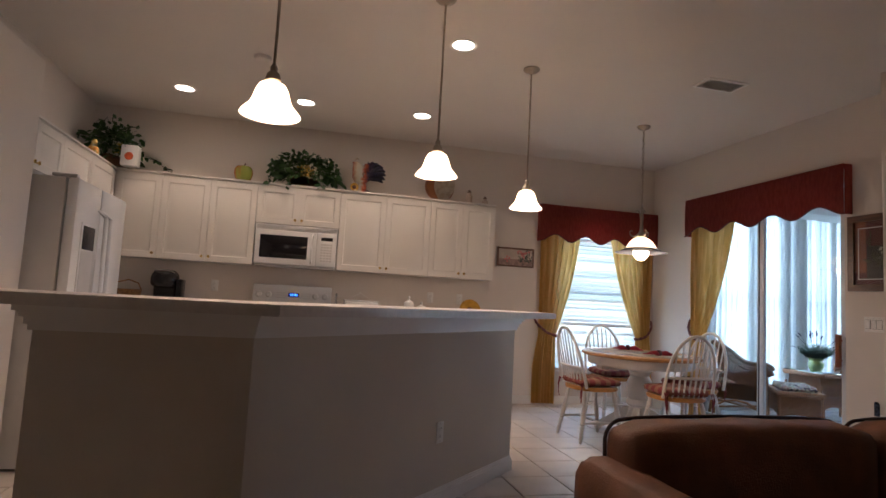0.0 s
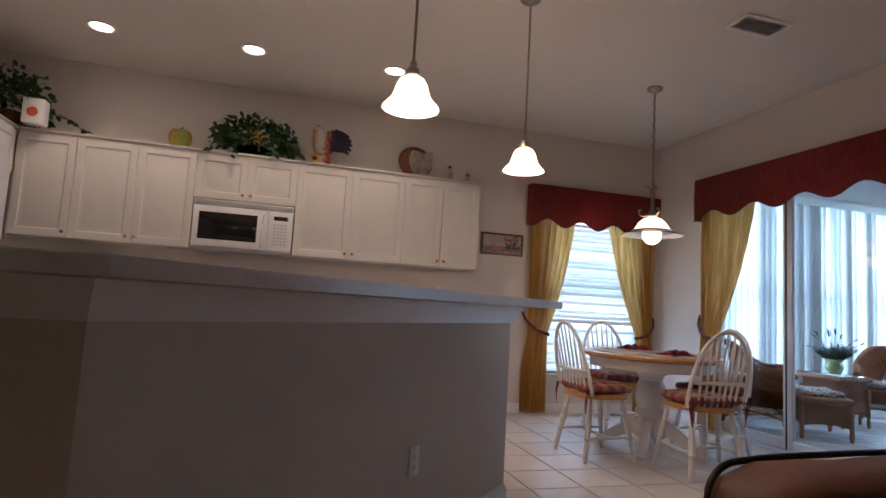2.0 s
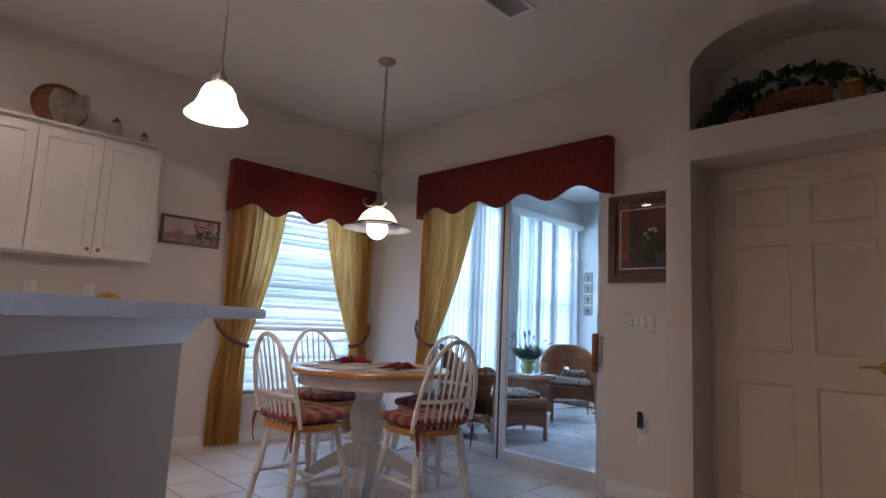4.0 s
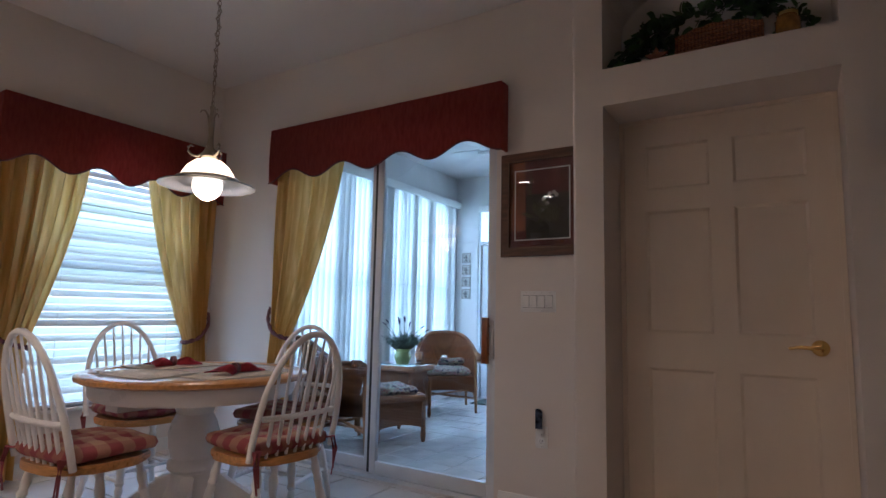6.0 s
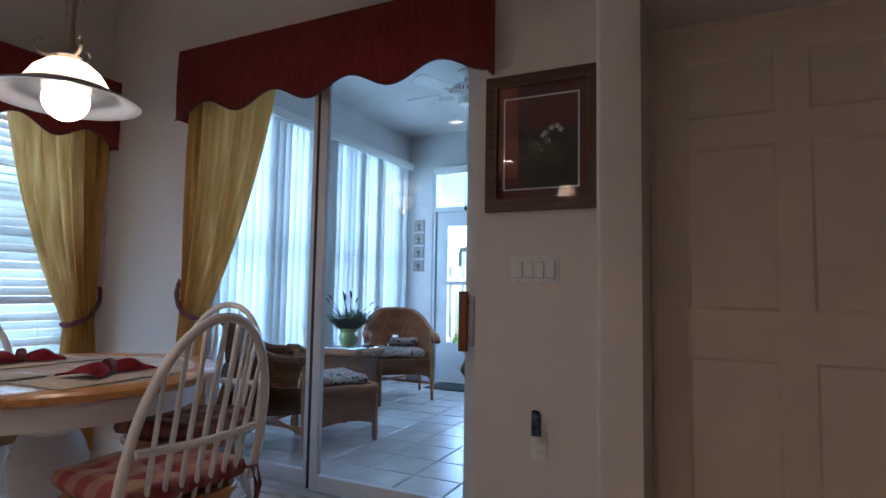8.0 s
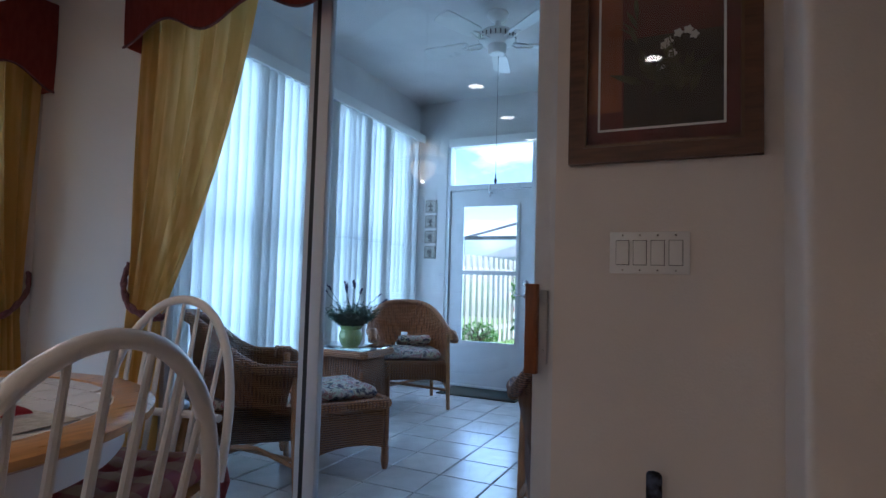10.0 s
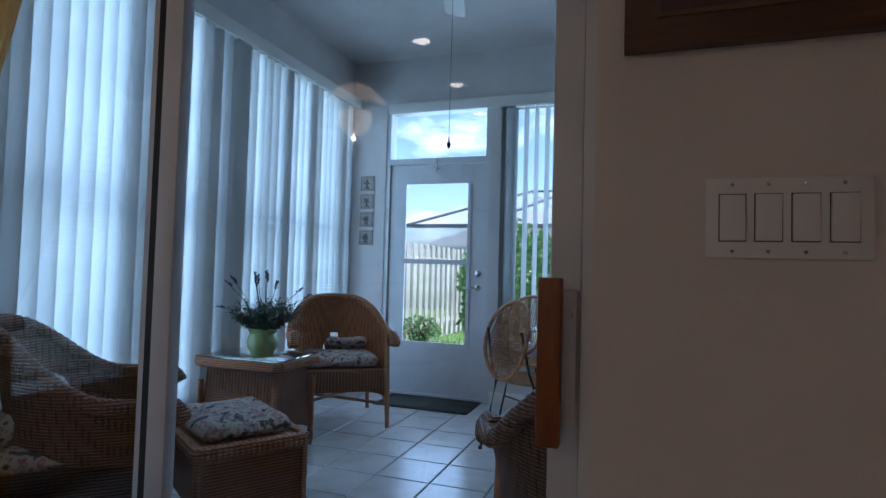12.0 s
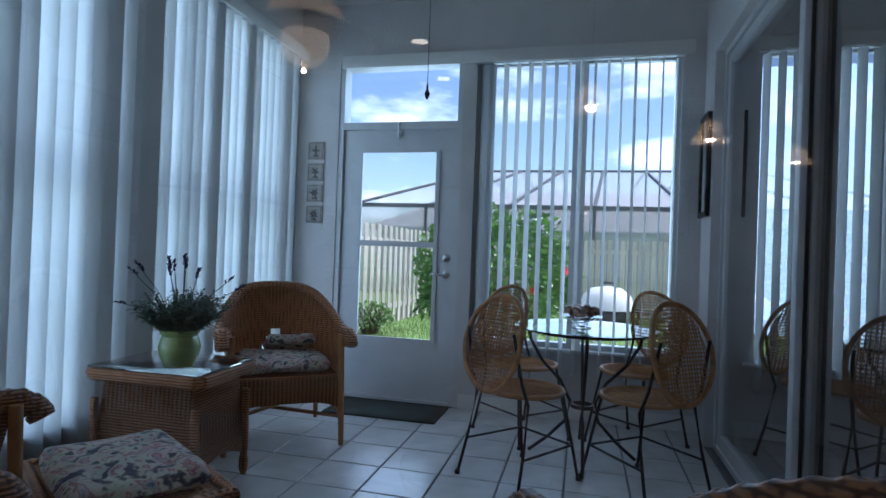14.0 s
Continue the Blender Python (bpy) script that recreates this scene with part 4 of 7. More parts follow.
# refrigerator: side by side doors facing the kitchen
FR0, FR1, FX = 3.985, 4.96, -1.50
fr = thing("refrigerator", pose(0, 0, 0), "white side-by-side refrigerator with water dispenser", "refrigerator")
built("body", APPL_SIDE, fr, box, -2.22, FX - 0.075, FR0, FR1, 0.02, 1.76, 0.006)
split = FR0 + 0.43
for k, (y0, y1) in enumerate(((FR0, split - 0.004), (split + 0.004, FR1))):
    bm = bmesh.new()
    box(bm, FX - 0.068, FX, y0, y1, 0.09, 1.765, 0.02)
    dr = part("refrigerator_door", bm, APPL, fr)
    yh = split - 0.05 if k == 0 else split + 0.05
    built("door_handle", APPL, dr, tube, [(FX, yh, 0.55), (FX + 0.05, yh, 0.60), (FX + 0.06, yh, 1.10), (FX + 0.05, yh, 1.56), (FX, yh, 1.61)], 0.014, 10, flat=0.8)
    if k == 0:
        bm = bmesh.new()
        box(bm, FX + 0.0005, FX + 0.008, FR0 + 0.10, FR0 + 0.34, 1.00, 1.50, 0.004)
        dp = part("dispenser", bm, APPL, dr, "white water dispenser surround")
        built("panel", BLACK, dp, box, FX + 0.0085, FX + 0.012, FR0 + 0.12, FR0 + 0.32, 1.33, 1.48, 0.002)
        built("recess", APPL_SIDE, dp, box, FX + 0.0085, FX + 0.0105, FR0 + 0.12, FR0 + 0.32, 1.03, 1.32)
built("hinge_cover", APPL_SIDE, fr, box, FX - 0.16, FX - 0.02, FR0 + 0.01, FR0 + 0.06, 1.766, 1.785, 0.004)

# ---- dining table and chairs ----
TX, TY = 2.99, 4.87
tb = thing("dining_table", pose(TX, TY, 0), "round white pedestal table, oak-edged white tile top", "dining table")
built("rim", OAK, tb, lathe, [(0.40, 0.712), (0.515, 0.712), (0.535, 0.722), (0.535, 0.738), (0.522, 0.7475), (0.452, 0.7475), (0.448, 0.738), (0.40, 0.738)], 64, label="honey oak edge")
built("apron", WHITEWOOD, tb, lathe, [(0.44, 0.64), (0.465, 0.635), (0.475, 0.65), (0.478, 0.711), (0.44, 0.711)], 64)
bm = bmesh.new()
lathe(bm, [(0.001, 0.735), (0.4478, 0.735), (0.4478, 0.740), (0.001, 0.740)], 48)
part("tile_bed", bm, TRIM, tb)
tilew = plain("glazed_white_tile", (0.74, 0.72, 0.68), 0.08, vary=0.03, scale=10, grain=30, bump=0.05)
for i in range(-4, 5):
    for j in range(-4, 5):
        c_ = 0.108
        poly = [(c_ * i - 0.052, c_ * j - 0.052), (c_ * i + 0.052, c_ * j - 0.052), (c_ * i + 0.052, c_ * j + 0.052), (c_ * i - 0.052, c_ * j + 0.052)]
        if max(math.hypot(*p) for p in poly) < 0.443:
            built("tile", tilew, tb, slab, poly, 0.740, 0.7455, smooth=0)
        elif min(math.hypot(*p) for p in poly) < 0.41:
            cut = [(x * min(1, 0.443 / math.hypot(x, y)), y * min(1, 0.443 / math.hypot(x, y))) for x, y in poly]
            built("tile", tilew, tb, slab, cut, 0.740, 0.7455, smooth=0)
built("pedestal", WHITEWOOD, tb, lathe, [(0.15, 0.639), (0.15, 0.60), (0.10, 0.58), (0.085, 0.54), (0.105, 0.50), (0.12, 0.45), (0.115, 0.38), (0.10, 0.33), (0.115, 0.31), (0.115, 0.28), (0.09, 0.26), (0.10, 0.20), (0.12, 0.16), (0.12, 0.11), (0.001, 0.11)], 28)
built("cross_brace", WHITEWOOD, tb, box, -0.42, 0.42, -0.05, 0.05, 0.595, 0.636, 0.004)
for k in range(4):
    a = radians(45 + 90 * k)
    bm = bmesh.new()
    prof = [(0.06, 0.26), (0.14, 0.24), (0.24, 0.17), (0.33, 0.10), (0.40, 0.065), (0.42, 0.04), (0.40, 0.0), (0.36, 0.0), (0.30, 0.045), (0.20, 0.10), (0.06, 0.13)]
    slab(bm, prof, -0.028, 0.028, pose(0, 0, 0, 0, 0, math.degrees(a)) @ pose(0, 0, 0, 90, 0, 0))
    bmesh.ops.bevel(bm, geom=bm.edges[:], offset=0.006, segments=2, affect="EDGES")
    part("foot", bm, WHITEWOOD, tb)


def turned_leg(bm, a, b):
    """A turned leg from a at the seat to b on the floor."""
    a, b = Vector(a), Vector(b)
    ks = ((0, 0.013), (0.08, 0.015), (0.18, 0.020), (0.24, 0.015), (0.27, 0.021), (0.30, 0.016), (0.45, 0.023), (0.60, 0.019), (0.64, 0.024), (0.67, 0.015), (0.72, 0.022), (0.76, 0.016), (0.88, 0.019), (0.97, 0.014), (1, 0.013))
    tube(bm, [a.lerp(b, k) for k, _ in ks], [r for _, r in ks], 12)


def windsor(m, label):
    c = thing("dining_chair", m, label, "chair", "chairs round the table")
    n = 40
    bm = bmesh.new()
    seat = [(0.215 * math.copysign(abs(math.cos(a)) ** 0.72, math.cos(a)), 0.21 * math.copysign(abs(math.sin(a)) ** 0.72, math.sin(a)) * (1.0 if math.sin(a) > 0 else 0.97)) for a in (2 * math.pi * i / n for i in range(n))]
    slab(bm, seat, 0.432, 0.466)
    bmesh.ops.bevel(bm, geom=[e for e in bm.edges if abs(e.verts[0].co.z - e.verts[1].co.z) < 1e-5], offset=0.010, segments=3, affect="EDGES")
    part("seat", bm, OAK, c, "honey oak seat")
    def hoop(a):
        x = 0.213 * math.cos(a) * (1.0 + 0.12 * math.sin(a))
        h = 0.50 * (max(0.0, math.sin(a)) ** 0.9)
        return Vector((x, -0.165 - 0.20 * h - 0.02 * math.sin(a), 0.46 + h))
    built("hoop_back", WHITEWOOD, c, tube, [hoop(math.pi * i / 36) for i in range(37)], 0.0135, 10)
    for i in range(7):
        u = (i - 3) / 3.0
        top = hoop(math.acos(max(-0.96, min(0.96, u * 0.66))))
        low = Vector((u * 0.135, -0.168 - 0.012 * (1 - u * u), 0.462))
        built("spindle", WHITEWOOD, c, tube, [low, low.lerp(top, 0.3), low.lerp(top, 0.7), top], [0.0065, 0.0085, 0.007, 0.005], 8)
    pts = [Vector((0.185 * k, -0.20 - 0.026 * (1 - k * k), 0.625)) for k in (-1, -0.75, -0.5, -0.25, 0, 0.25, 0.5, 0.75, 1)]
    built("cross_rail", WHITEWOOD, c, tube, pts, 0.012, 8)
    legs = []
    for sx in (-1, 1):
        for sy in (-1, 1):
            a, b = Vector((sx * 0.145, sy * 0.13, 0.436)), Vector((sx * 0.205, sy * 0.205, 0.0))
            legs.append((a, b))
            built("leg", WHITEWOOD, c, turned_leg, a, b)
    mids = []
    for sx in (0, 2):
        a, b = legs[sx][0].lerp(legs[sx][1], 0.62), legs[sx + 1][0].lerp(legs[sx + 1][1], 0.62)
        mids.append((a + b) / 2)
        built("stretcher", WHITEWOOD, c, tube, [a, a.lerp(b, 0.3), a.lerp(b, 0.5), a.lerp(b, 0.7), b], [0.008, 0.011, 0.014, 0.011, 0.008], 10)
    built("stretcher", WHITEWOOD, c, tube, [mids[0], mids[0].lerp(mids[1], 0.3), (mids[0] + mids[1]) / 2, mids[0].lerp(mids[1], 0.7), mids[1]], [0.008, 0.010, 0.014, 0.010, 0.008], 10)
    return c


def pad(bm, w=0.208, d=0.203, h=0.07):
    """A tufted seat pad: pillows between nine buttons."""
    n = 33
    tufts = [(x, y) for x in (-0.5, 0, 0.5) for y in (-0.5, 0, 0.5)]
    def surf(u, v, s):
        edge = (1 - max(abs(u), abs(v)) ** 6) ** 0.5 if max(abs(u), abs(v)) < 1 else 0
        z = 0.5 * h * edge * (1 + 0.12 * math.sin(5 * u + 2 * v))
        for tx, ty in tufts:
            z -= 0.85 * h * 0.5 * math.exp(-((u - tx) ** 2 + (v - ty) ** 2) / 0.012) * (1 if s > 0 else 0)
        k = 1 - 0.10 * (u * u * v * v)
        return (w * u * k, d * v * k, 0.5 * h + s * z)
    for s in (1, -1):
        sheet(bm, [[surf(-1 + 2 * i / (n - 1), -1 + 2 * j / (n - 1), s) for i in range(n)] for j in range(n)])
    bmesh.ops.remove_doubles(bm, verts=bm.verts, dist=0.001)


def chair_pad(m, label):
    p = thing("seat_cushion", m, label, "cushion", "chair pads")
    built("pad", PLAID, p, pad, smooth=80)
    for sx in (-1, 1):
        bm = bmesh.new()
        for k in range(2):
            a = 0.9 * k
            tube(bm, [(sx * 0.17, -0.175, 0.03), (sx * (0.19 + 0.02 * k), -0.20, 0.035), (sx * (0.20 + 0.015 * k), -0.21, -0.02), (sx * 0.195, -0.215 + 0.01 * k, -0.10 - 0.03 * k)], [0.006, 0.012, 0.008, 0.005], 6, flat=0.4)
        part("tie", bm, PLAID, p)
    return p


chair_a = windsor(pose(2.95, 4.29, 0, 0, 0, -4), "white bow-back dining chair with honey oak seat")
pad_a = chair_pad(pose(2.95, 4.295, 0.467, 0, 0, -4), "tufted red and tan plaid chair pad")
for x, y, a in ((2.43, 4.76, -88), (3.05, 5.44, 178), (3.45, 4.75, 106)):
    copy_thing(chair_a, pose(x, y, 0, 0, 0, a))
    copy_thing(pad_a, pose(x, y, 0.467, 0, 0, a))


def placemat(m):
    bm = bmesh.new()
    box(bm, -0.21, 0.21, -0.145, 0.145, 0, 0.003, 0.001)
    ob = part("placemat", bm, MAT_STRAW)
    ob.matrix_world = m
    return tagged(ob, "beige woven rectangular placemat on the table", "placemat", "placemats")


def napkin(m):
    """A napkin drawn through a ring into a bow."""
    n = thing("napkin", m, "red cloth napkin gathered in a ring", "napkin", "napkins")
    bm = bmesh.new()
    for s in (-1, 1):
        rows = []
        for i in range(13):
            t = i / 12
            w = 0.018 + 0.065 * t ** 0.8
            rows.append([(s * (0.008 + 0.115 * t), w * math.cos(math.pi * k / 12), 0.006 + (0.014 + 0.028 * math.sin(math.pi * min(1, t * 1.15)) * (1 + 0.25 * math.sin(7 * k + 3 * t))) * math.sin(math.pi * k / 12)) for k in range(13)])
        sheet(bm, rows, 0.002)
    part("cloth", bm, REDCLOTH, n, smooth=70)
    built("ring", ROPE, n, lathe, [(0.018, -0.011), (0.024, -0.011), (0.026, 0), (0.024, 0.011), (0.018, 0.011), (0.018, -0.011)], 20, pose(0, 0, 0.026, 0, 90, 0))
    return n


placemat(pose(TX - 0.02, TY - 0.27, 0.7478, 0, 0, 2))
placemat(pose(TX - 0.26, TY + 0.03, 0.7478, 0, 0, 92))
placemat(pose(TX + 0.05, TY + 0.28, 0.7478, 0, 0, 0))
napkin(pose(TX + 0.02, TY - 0.26, 0.751, 0, 0, 12))
napkin(pose(TX + 0.03, TY + 0.26, 0.751, 0, 0, -10))

# ---- sunroom ----
# garden door with a half-height sash, and the transom above it
gd = thing("door_2", pose(LANFAR + 0.025, DO1, 0, 0, 0, -90), "closed white garden door with sash glass and transom", "door")
gd["kind"] = "structure"
GW = DO1 - DO0
bm = bmesh.new()
boxes(bm, (0, 0.035, -0.015, 0.10, 0, RWZ1), (GW - 0.035, GW, -0.015, 0.10, 0, RWZ1), (0.035, GW - 0.035, -0.015, 0.10, 2.395, RWZ1), (0.035, GW - 0.035, -0.015, 0.10, 1.945, 1.995), (0.035, GW - 0.035, -0.01, 0.11, 0, 0.018))
part("jamb", bm, ALU, gd, "", 0)
G0, G1, GZ0, GZ1 = 0.175, GW - 0.17, 0.435, 1.79
bm = bmesh.new()
for b in ((0.038, G0, 0.01, 0.05, 0.02, 1.94), (G1, GW - 0.038, 0.01, 0.05, 0.02, 1.94), (G0, G1, 0.01, 0.05, 0.02, GZ0), (G0, G1, 0.01, 0.05, GZ1, 1.94)):
    box(bm, *b)
part("leaf", bm, ALU, gd, "", 0)
bm = bmesh.new()
frame_bars(bm, G1 - G0 + 0.03, GZ1 - GZ0 + 0.03, -0.002, 0.012, 0.028)
for v in bm.verts:
    v.co += Vector((G0 - 0.015, 0, GZ0 - 0.015))
box(bm, G0 + 0.012, G1 - 0.012, -0.004, 0.02, 1.10, 1.14)
part("sash_frame", bm, ALU, gd, "", 0)
for a, b, c_, d_ in ((G0, G1, GZ0, GZ1), (0.035, GW - 0.035, 1.995, 2.395)):
    g = bmesh.new()
    sheet(g, [[(a, 0.03, c_), (b, 0.03, c_)], [(a, 0.03, d_), (b, 0.03, d_)]])
    part("pane", g, CLEAR, gd, "", 0).visible_shadow = False
bm = bmesh.new()
lathe(bm, [(0.026, 0), (0.026, 0.008), (0.012, 0.012), (0.011, 0.04), (0.001, 0.041)], 18, pose(GW - 0.085, 0.01, 0.915, 90, 0, 0))
tube(bm, [(GW - 0.085, -0.032, 0.915), (GW - 0.12, -0.036, 0.915), (GW - 0.19, -0.03, 0.913)], [0.009, 0.008, 0.006], 8)
part("door_handle", bm, CHROME, gd, "satin chrome lever handle")
built("deadbolt", CHROME, gd, lathe, [(0.028, 0), (0.028, 0.01), (0.018, 0.016), (0.001, 0.017)], 18, pose(GW - 0.085, 0.01, 1.03, 90, 0, 0))
bm = bmesh.new()
box(bm, GW / 2 - 0.02, GW / 2 + 0.02, -0.015, 0.009, 1.90, 1.915)
tube(bm, [(GW / 2, -0.018, 1.87), (GW / 2, -0.018, 1.99)], 0.008, 8)
part("door_closer", bm, CHROME, gd, "small chrome latch")

# second sliding door, in the side wall
s2 = thing("sliding_door", pose(RS0, LANR - 0.105, 0), "white aluminium sliding glass door to a dim room", "sliding door")
built("outer_frame", ALU, s2, frame_bars, RS1 - RS0, 2.3, -0.08, 0.055, 0.035, 0.03, smooth=0)
for x0, x1, y in ((0.04, 1.42, -0.02), (1.36, RS1 - RS0 - 0.04, 0.025)):
    p_ = bmesh.new()
    for b in ((x0, x0 + 0.055, y - 0.018, y + 0.018, 0.03, 2.26), (x1 - 0.055, x1, y - 0.018, y + 0.018, 0.03, 2.26), (x0 + 0.055, x1 - 0.055, y - 0.018, y + 0.018, 0.03, 0.10), (x0 + 0.055, x1 - 0.055, y - 0.018, y + 0.018, 2.2, 2.26)):
        box(p_, *b, bevel=0.003)
    pf = part("panel_frame", p_, ALU, s2, smooth=30)
    g = bmesh.new()
    sheet(g, [[(x0 + 0.05, y, 0.095), (x1 - 0.05, y, 0.095)], [(x0 + 0.05, y, 2.205), (x1 - 0.05, y, 2.205)]])
    part("pane", g, thin_glass("tinted_glass", (0.80, 0.86, 0.88), 0.58), pf, "grey tinted glass", 0).visible_shadow = False
built("gasket", DARKGAP, s2, box, 1.350, 1.3585, 0.008, 0.02, 0.03, 2.26, smooth=0)

# door mat
bm = bmesh.new()
box(bm, 7.21, 7.61, 4.885, 5.645, 0.0, 0.012, 0.004)
mt = part("door_mat", bm, plain("dark_green_mat", (0.05, 0.065, 0.055), 0.95, vary=0.5, scale=35, grain=260, bump=1.0))
tagged(mt, "dark green patterned doormat on the tiles", "doormat")
bm = bmesh.new()
boxes(bm, (7.23, 7.245, 4.905, 5.625, 0.0121, 0.0145), (7.575, 7.59, 4.905, 5.625, 0.0121, 0.0145), (7.245, 7.575, 4.905, 4.92, 0.0121, 0.0145), (7.245, 7.575, 5.61, 5.625, 0.0121, 0.0145))
part("border", bm, plain("black_mat_border", (0.02, 0.024, 0.022), 0.95, vary=0.3, scale=60, bump=0.8), mt, "black woven border", 0)


def cushion(bm, w, d, h, tuft=1.0, cx=0.0, cy=0.0, z=0.0, m=None):
    """A soft pillow with dimples; w and d are half widths."""
    n = 25
    def surf(u, v, s):
        r = max(abs(u), abs(v))
        edge = max(0.0, 1 - r ** 5) ** 0.5
        q = 0.5 * h * edge * (1 + 0.16 * math.sin(4 * u + 1.3) * math.cos(3.5 * v))
        if s > 0:
            for tx in (-0.45, 0.45):
                for ty in (-0.45, 0.45):
                    q -= tuft * 0.3 * h * math.exp(-((u - tx) ** 2 + (v - ty) ** 2) / 0.02)
        k = 1 - 0.10 * u * u * v * v
        p = Vector((cx + w * u * k, cy + d * v * k, z + 0.5 * h + s * q))
        return m @ p if m is not None else p
    for s in (1, -1):
        sheet(bm, [[surf(-1 + 2 * i / (n - 1), -1 + 2 * j / (n - 1), s) for i in range(n)] for j in range(n)])
    bmesh.ops.remove_doubles(bm, verts=bm.verts, dist=0.001)


def weave_cover(bm, pts, r, n=10, rib=0.12):
    """A wrapped cane roll along pts."""
    q = []
    for i in range(len(pts) - 1):
        a, b = Vector(pts[i]), Vector(pts[i + 1])
        k = max(1, int((b - a).length / 0.012))
        q += [a.lerp(b, j / k) for j in range(k)]
    q.append(Vector(pts[-1]))
    tube(bm, q, [r * (1 + rib * (i % 2)) for i in range(len(q))], n)


def wicker_armchair(m, label, mat=None, pole=None):
    """A tub armchair with a rounded back that sweeps down into rolled arms. It faces +y."""
    mat, pole = mat or RATTAN, pole or CANE
    c = thing("wicker_armchair", m, label, "armchair", "wicker armchairs")
    n = 36
    def rim(a):
        # a from 0 (right arm's front) over the back (pi/2) to the other arm's front
        s = math.sin(a)
        x = 0.33 * math.cos(a) * (1 + 0.06 * s)
        y = 0.26 - 0.50 * s ** 0.8 if s > 0 else 0.26
        k = max(0.0, min(1.0, (s - 0.18) / 0.84))
        z = 0.60 + 0.215 * k * k * (3 - 2 * k) + 0.02 * max(0, s)
        return Vector((x, y, z))
    ang = [math.pi * i / n for i in range(n + 1)]
    bm = bmesh.new()
    rows = []
    for k in range(11):
        t = k / 10
        row = []
        for a in ang:
            p = rim(a)
            s = math.sin(a)
            lo = Vector((p.x * 0.86, 0.22 - 0.40 * s ** 0.8, 0.40))
            row.append(lo.lerp(p, t) + Vector((0, 0.0, 0)))
        rows.append(row)
    # the shell leaves an open arch low in the back
    g = [[bm.verts.new(p) for p in r] for r in rows]
    for i in range(10):
        for j in range(n):
            if i < 4 - int(abs(j + 0.5 - n / 2) * 0.9) and abs(j + 0.5 - n / 2) < 4:
                continue
            bm.faces.new((g[i][j], g[i][j + 1], g[i + 1][j + 1], g[i + 1][j]))
    bmesh.ops.solidify(bm, geom=bm.faces[:], thickness=0.022)
    part("shell", bm, mat, c, smooth=60)
    bm = bmesh.new()
    weave_cover(bm, [rim(a) + Vector((0.012 * math.cos(a), -0.012 * math.sin(a), 0)) for a in ang], 0.024)
    part("rolled_rim", bm, mat, c, "wrapped cane rim")
    for sx in (-1, 1):
        bm = bmesh.new()
        weave_cover(bm, [(sx * 0.31, 0.20, 0.605), (sx * 0.325, 0.27, 0.60), (sx * 0.33, 0.31, 0.575), (sx * 0.325, 0.325, 0.545)], 0.034)
        part("arm_scroll", bm, mat, c)
    built("seat_deck", mat, c, box, -0.285, 0.285, -0.19, 0.27, 0.345, 0.385, 0.012)
    bm = bmesh.new()
    for y in (0.275,):
        rows = [[(x / 10 * 0.285, y, z + (0.04 * (x / 10) ** 4 * -1 if z < 0.28 else 0)) for x in range(-10, 11)] for z in (0.24, 0.30, 0.36)]
        sheet(bm, rows, 0.014)
    part("front_skirt", bm, mat, c, smooth=60)
    for sx in (-1, 1):
        bm = bmesh.new()
        sheet(bm, [[(sx * 0.285, y, z) for y in (-0.18, -0.03, 0.12, 0.27)] for z in (0.26, 0.34, 0.42)], 0.012)
        part("side_skirt", bm, mat, c, smooth=60)
        built("leg", pole, c, tube, [(sx * 0.285, 0.265, 0.60), (sx * 0.292, 0.27, 0.30), (sx * 0.30, 0.285, 0.0)], [0.018, 0.019, 0.015], 10)
        built("leg", pole, c, tube, [(sx * 0.25, -0.20, 0.42), (sx * 0.265, -0.24, 0.20), (sx * 0.275, -0.275, 0.0)], [0.018, 0.018, 0.014], 10)
        built("side_stretcher", pole, c, tube, [(sx * 0.295, 0.27, 0.14), (sx * 0.285, 0.10, 0.235), (sx * 0.28, 0.0, 0.25), (sx * 0.275, -0.12, 0.225), (sx * 0.27, -0.255, 0.13)], 0.011, 8)
    built("cross_stretcher", pole, c, tube, [(-0.29, 0.26, 0.15), (0.27, -0.25, 0.15)], 0.011, 8)
    built("cross_stretcher", pole, c, tube, [(0.29, 0.26, 0.172), (-0.27, -0.25, 0.172)], 0.011, 8)
    return c


def seat_cushions(m, label):
    s = thing("seat_cushion", m, label, "cushion", "floral cushions")
    built("pad", FLORAL, s, cushion, 0.265, 0.235, 0.085, 1.0, 0, 0.03, 0, smooth=80)
    return s


arm1 = wicker_armchair(pose(6.72, 5.685, 0, 0, 0, 128), "honey wicker tub armchair beside the garden door")
pad1 = seat_cushions(pose(6.72, 5.685, 0.386, 0, 0, 128), "blue and plum floral seat cushion")
arm2 = wicker_armchair(pose(4.655, 5.53, 0, 0, 0, -135), "brown wicker tub armchair by the sliding door", RATTAN_GREY)
copy_thing(pad1, pose(4.655, 5.53, 0.386, 0, 0, -135))
arm3 = copy_thing(arm2, pose(4.70, 3.71, 0, 0, 0, -70))
arm3["label"] = "brown wicker tub armchair by the second sliding door"
copy_thing(pad1, pose(4.70, 3.71, 0.386, 0, 0, -70))
bk = thing("back_pillow", pose(6.72, 5.685, 0.47, 0, 0, 128), "floral back pillow leaning in the armchair", "pillow")
built("pillow", FLORAL, bk, cushion, 0.15, 0.10, 0.07, 0.5, -0.07, 0, 0, pose(0, -0.10, 0.0, 24, 0, 0), smooth=80)
bk2 = thing("back_pillow", pose(4.655, 5.53, 0.47, 0, 0, -135), "floral back pillow leaning in the armchair", "pillow")
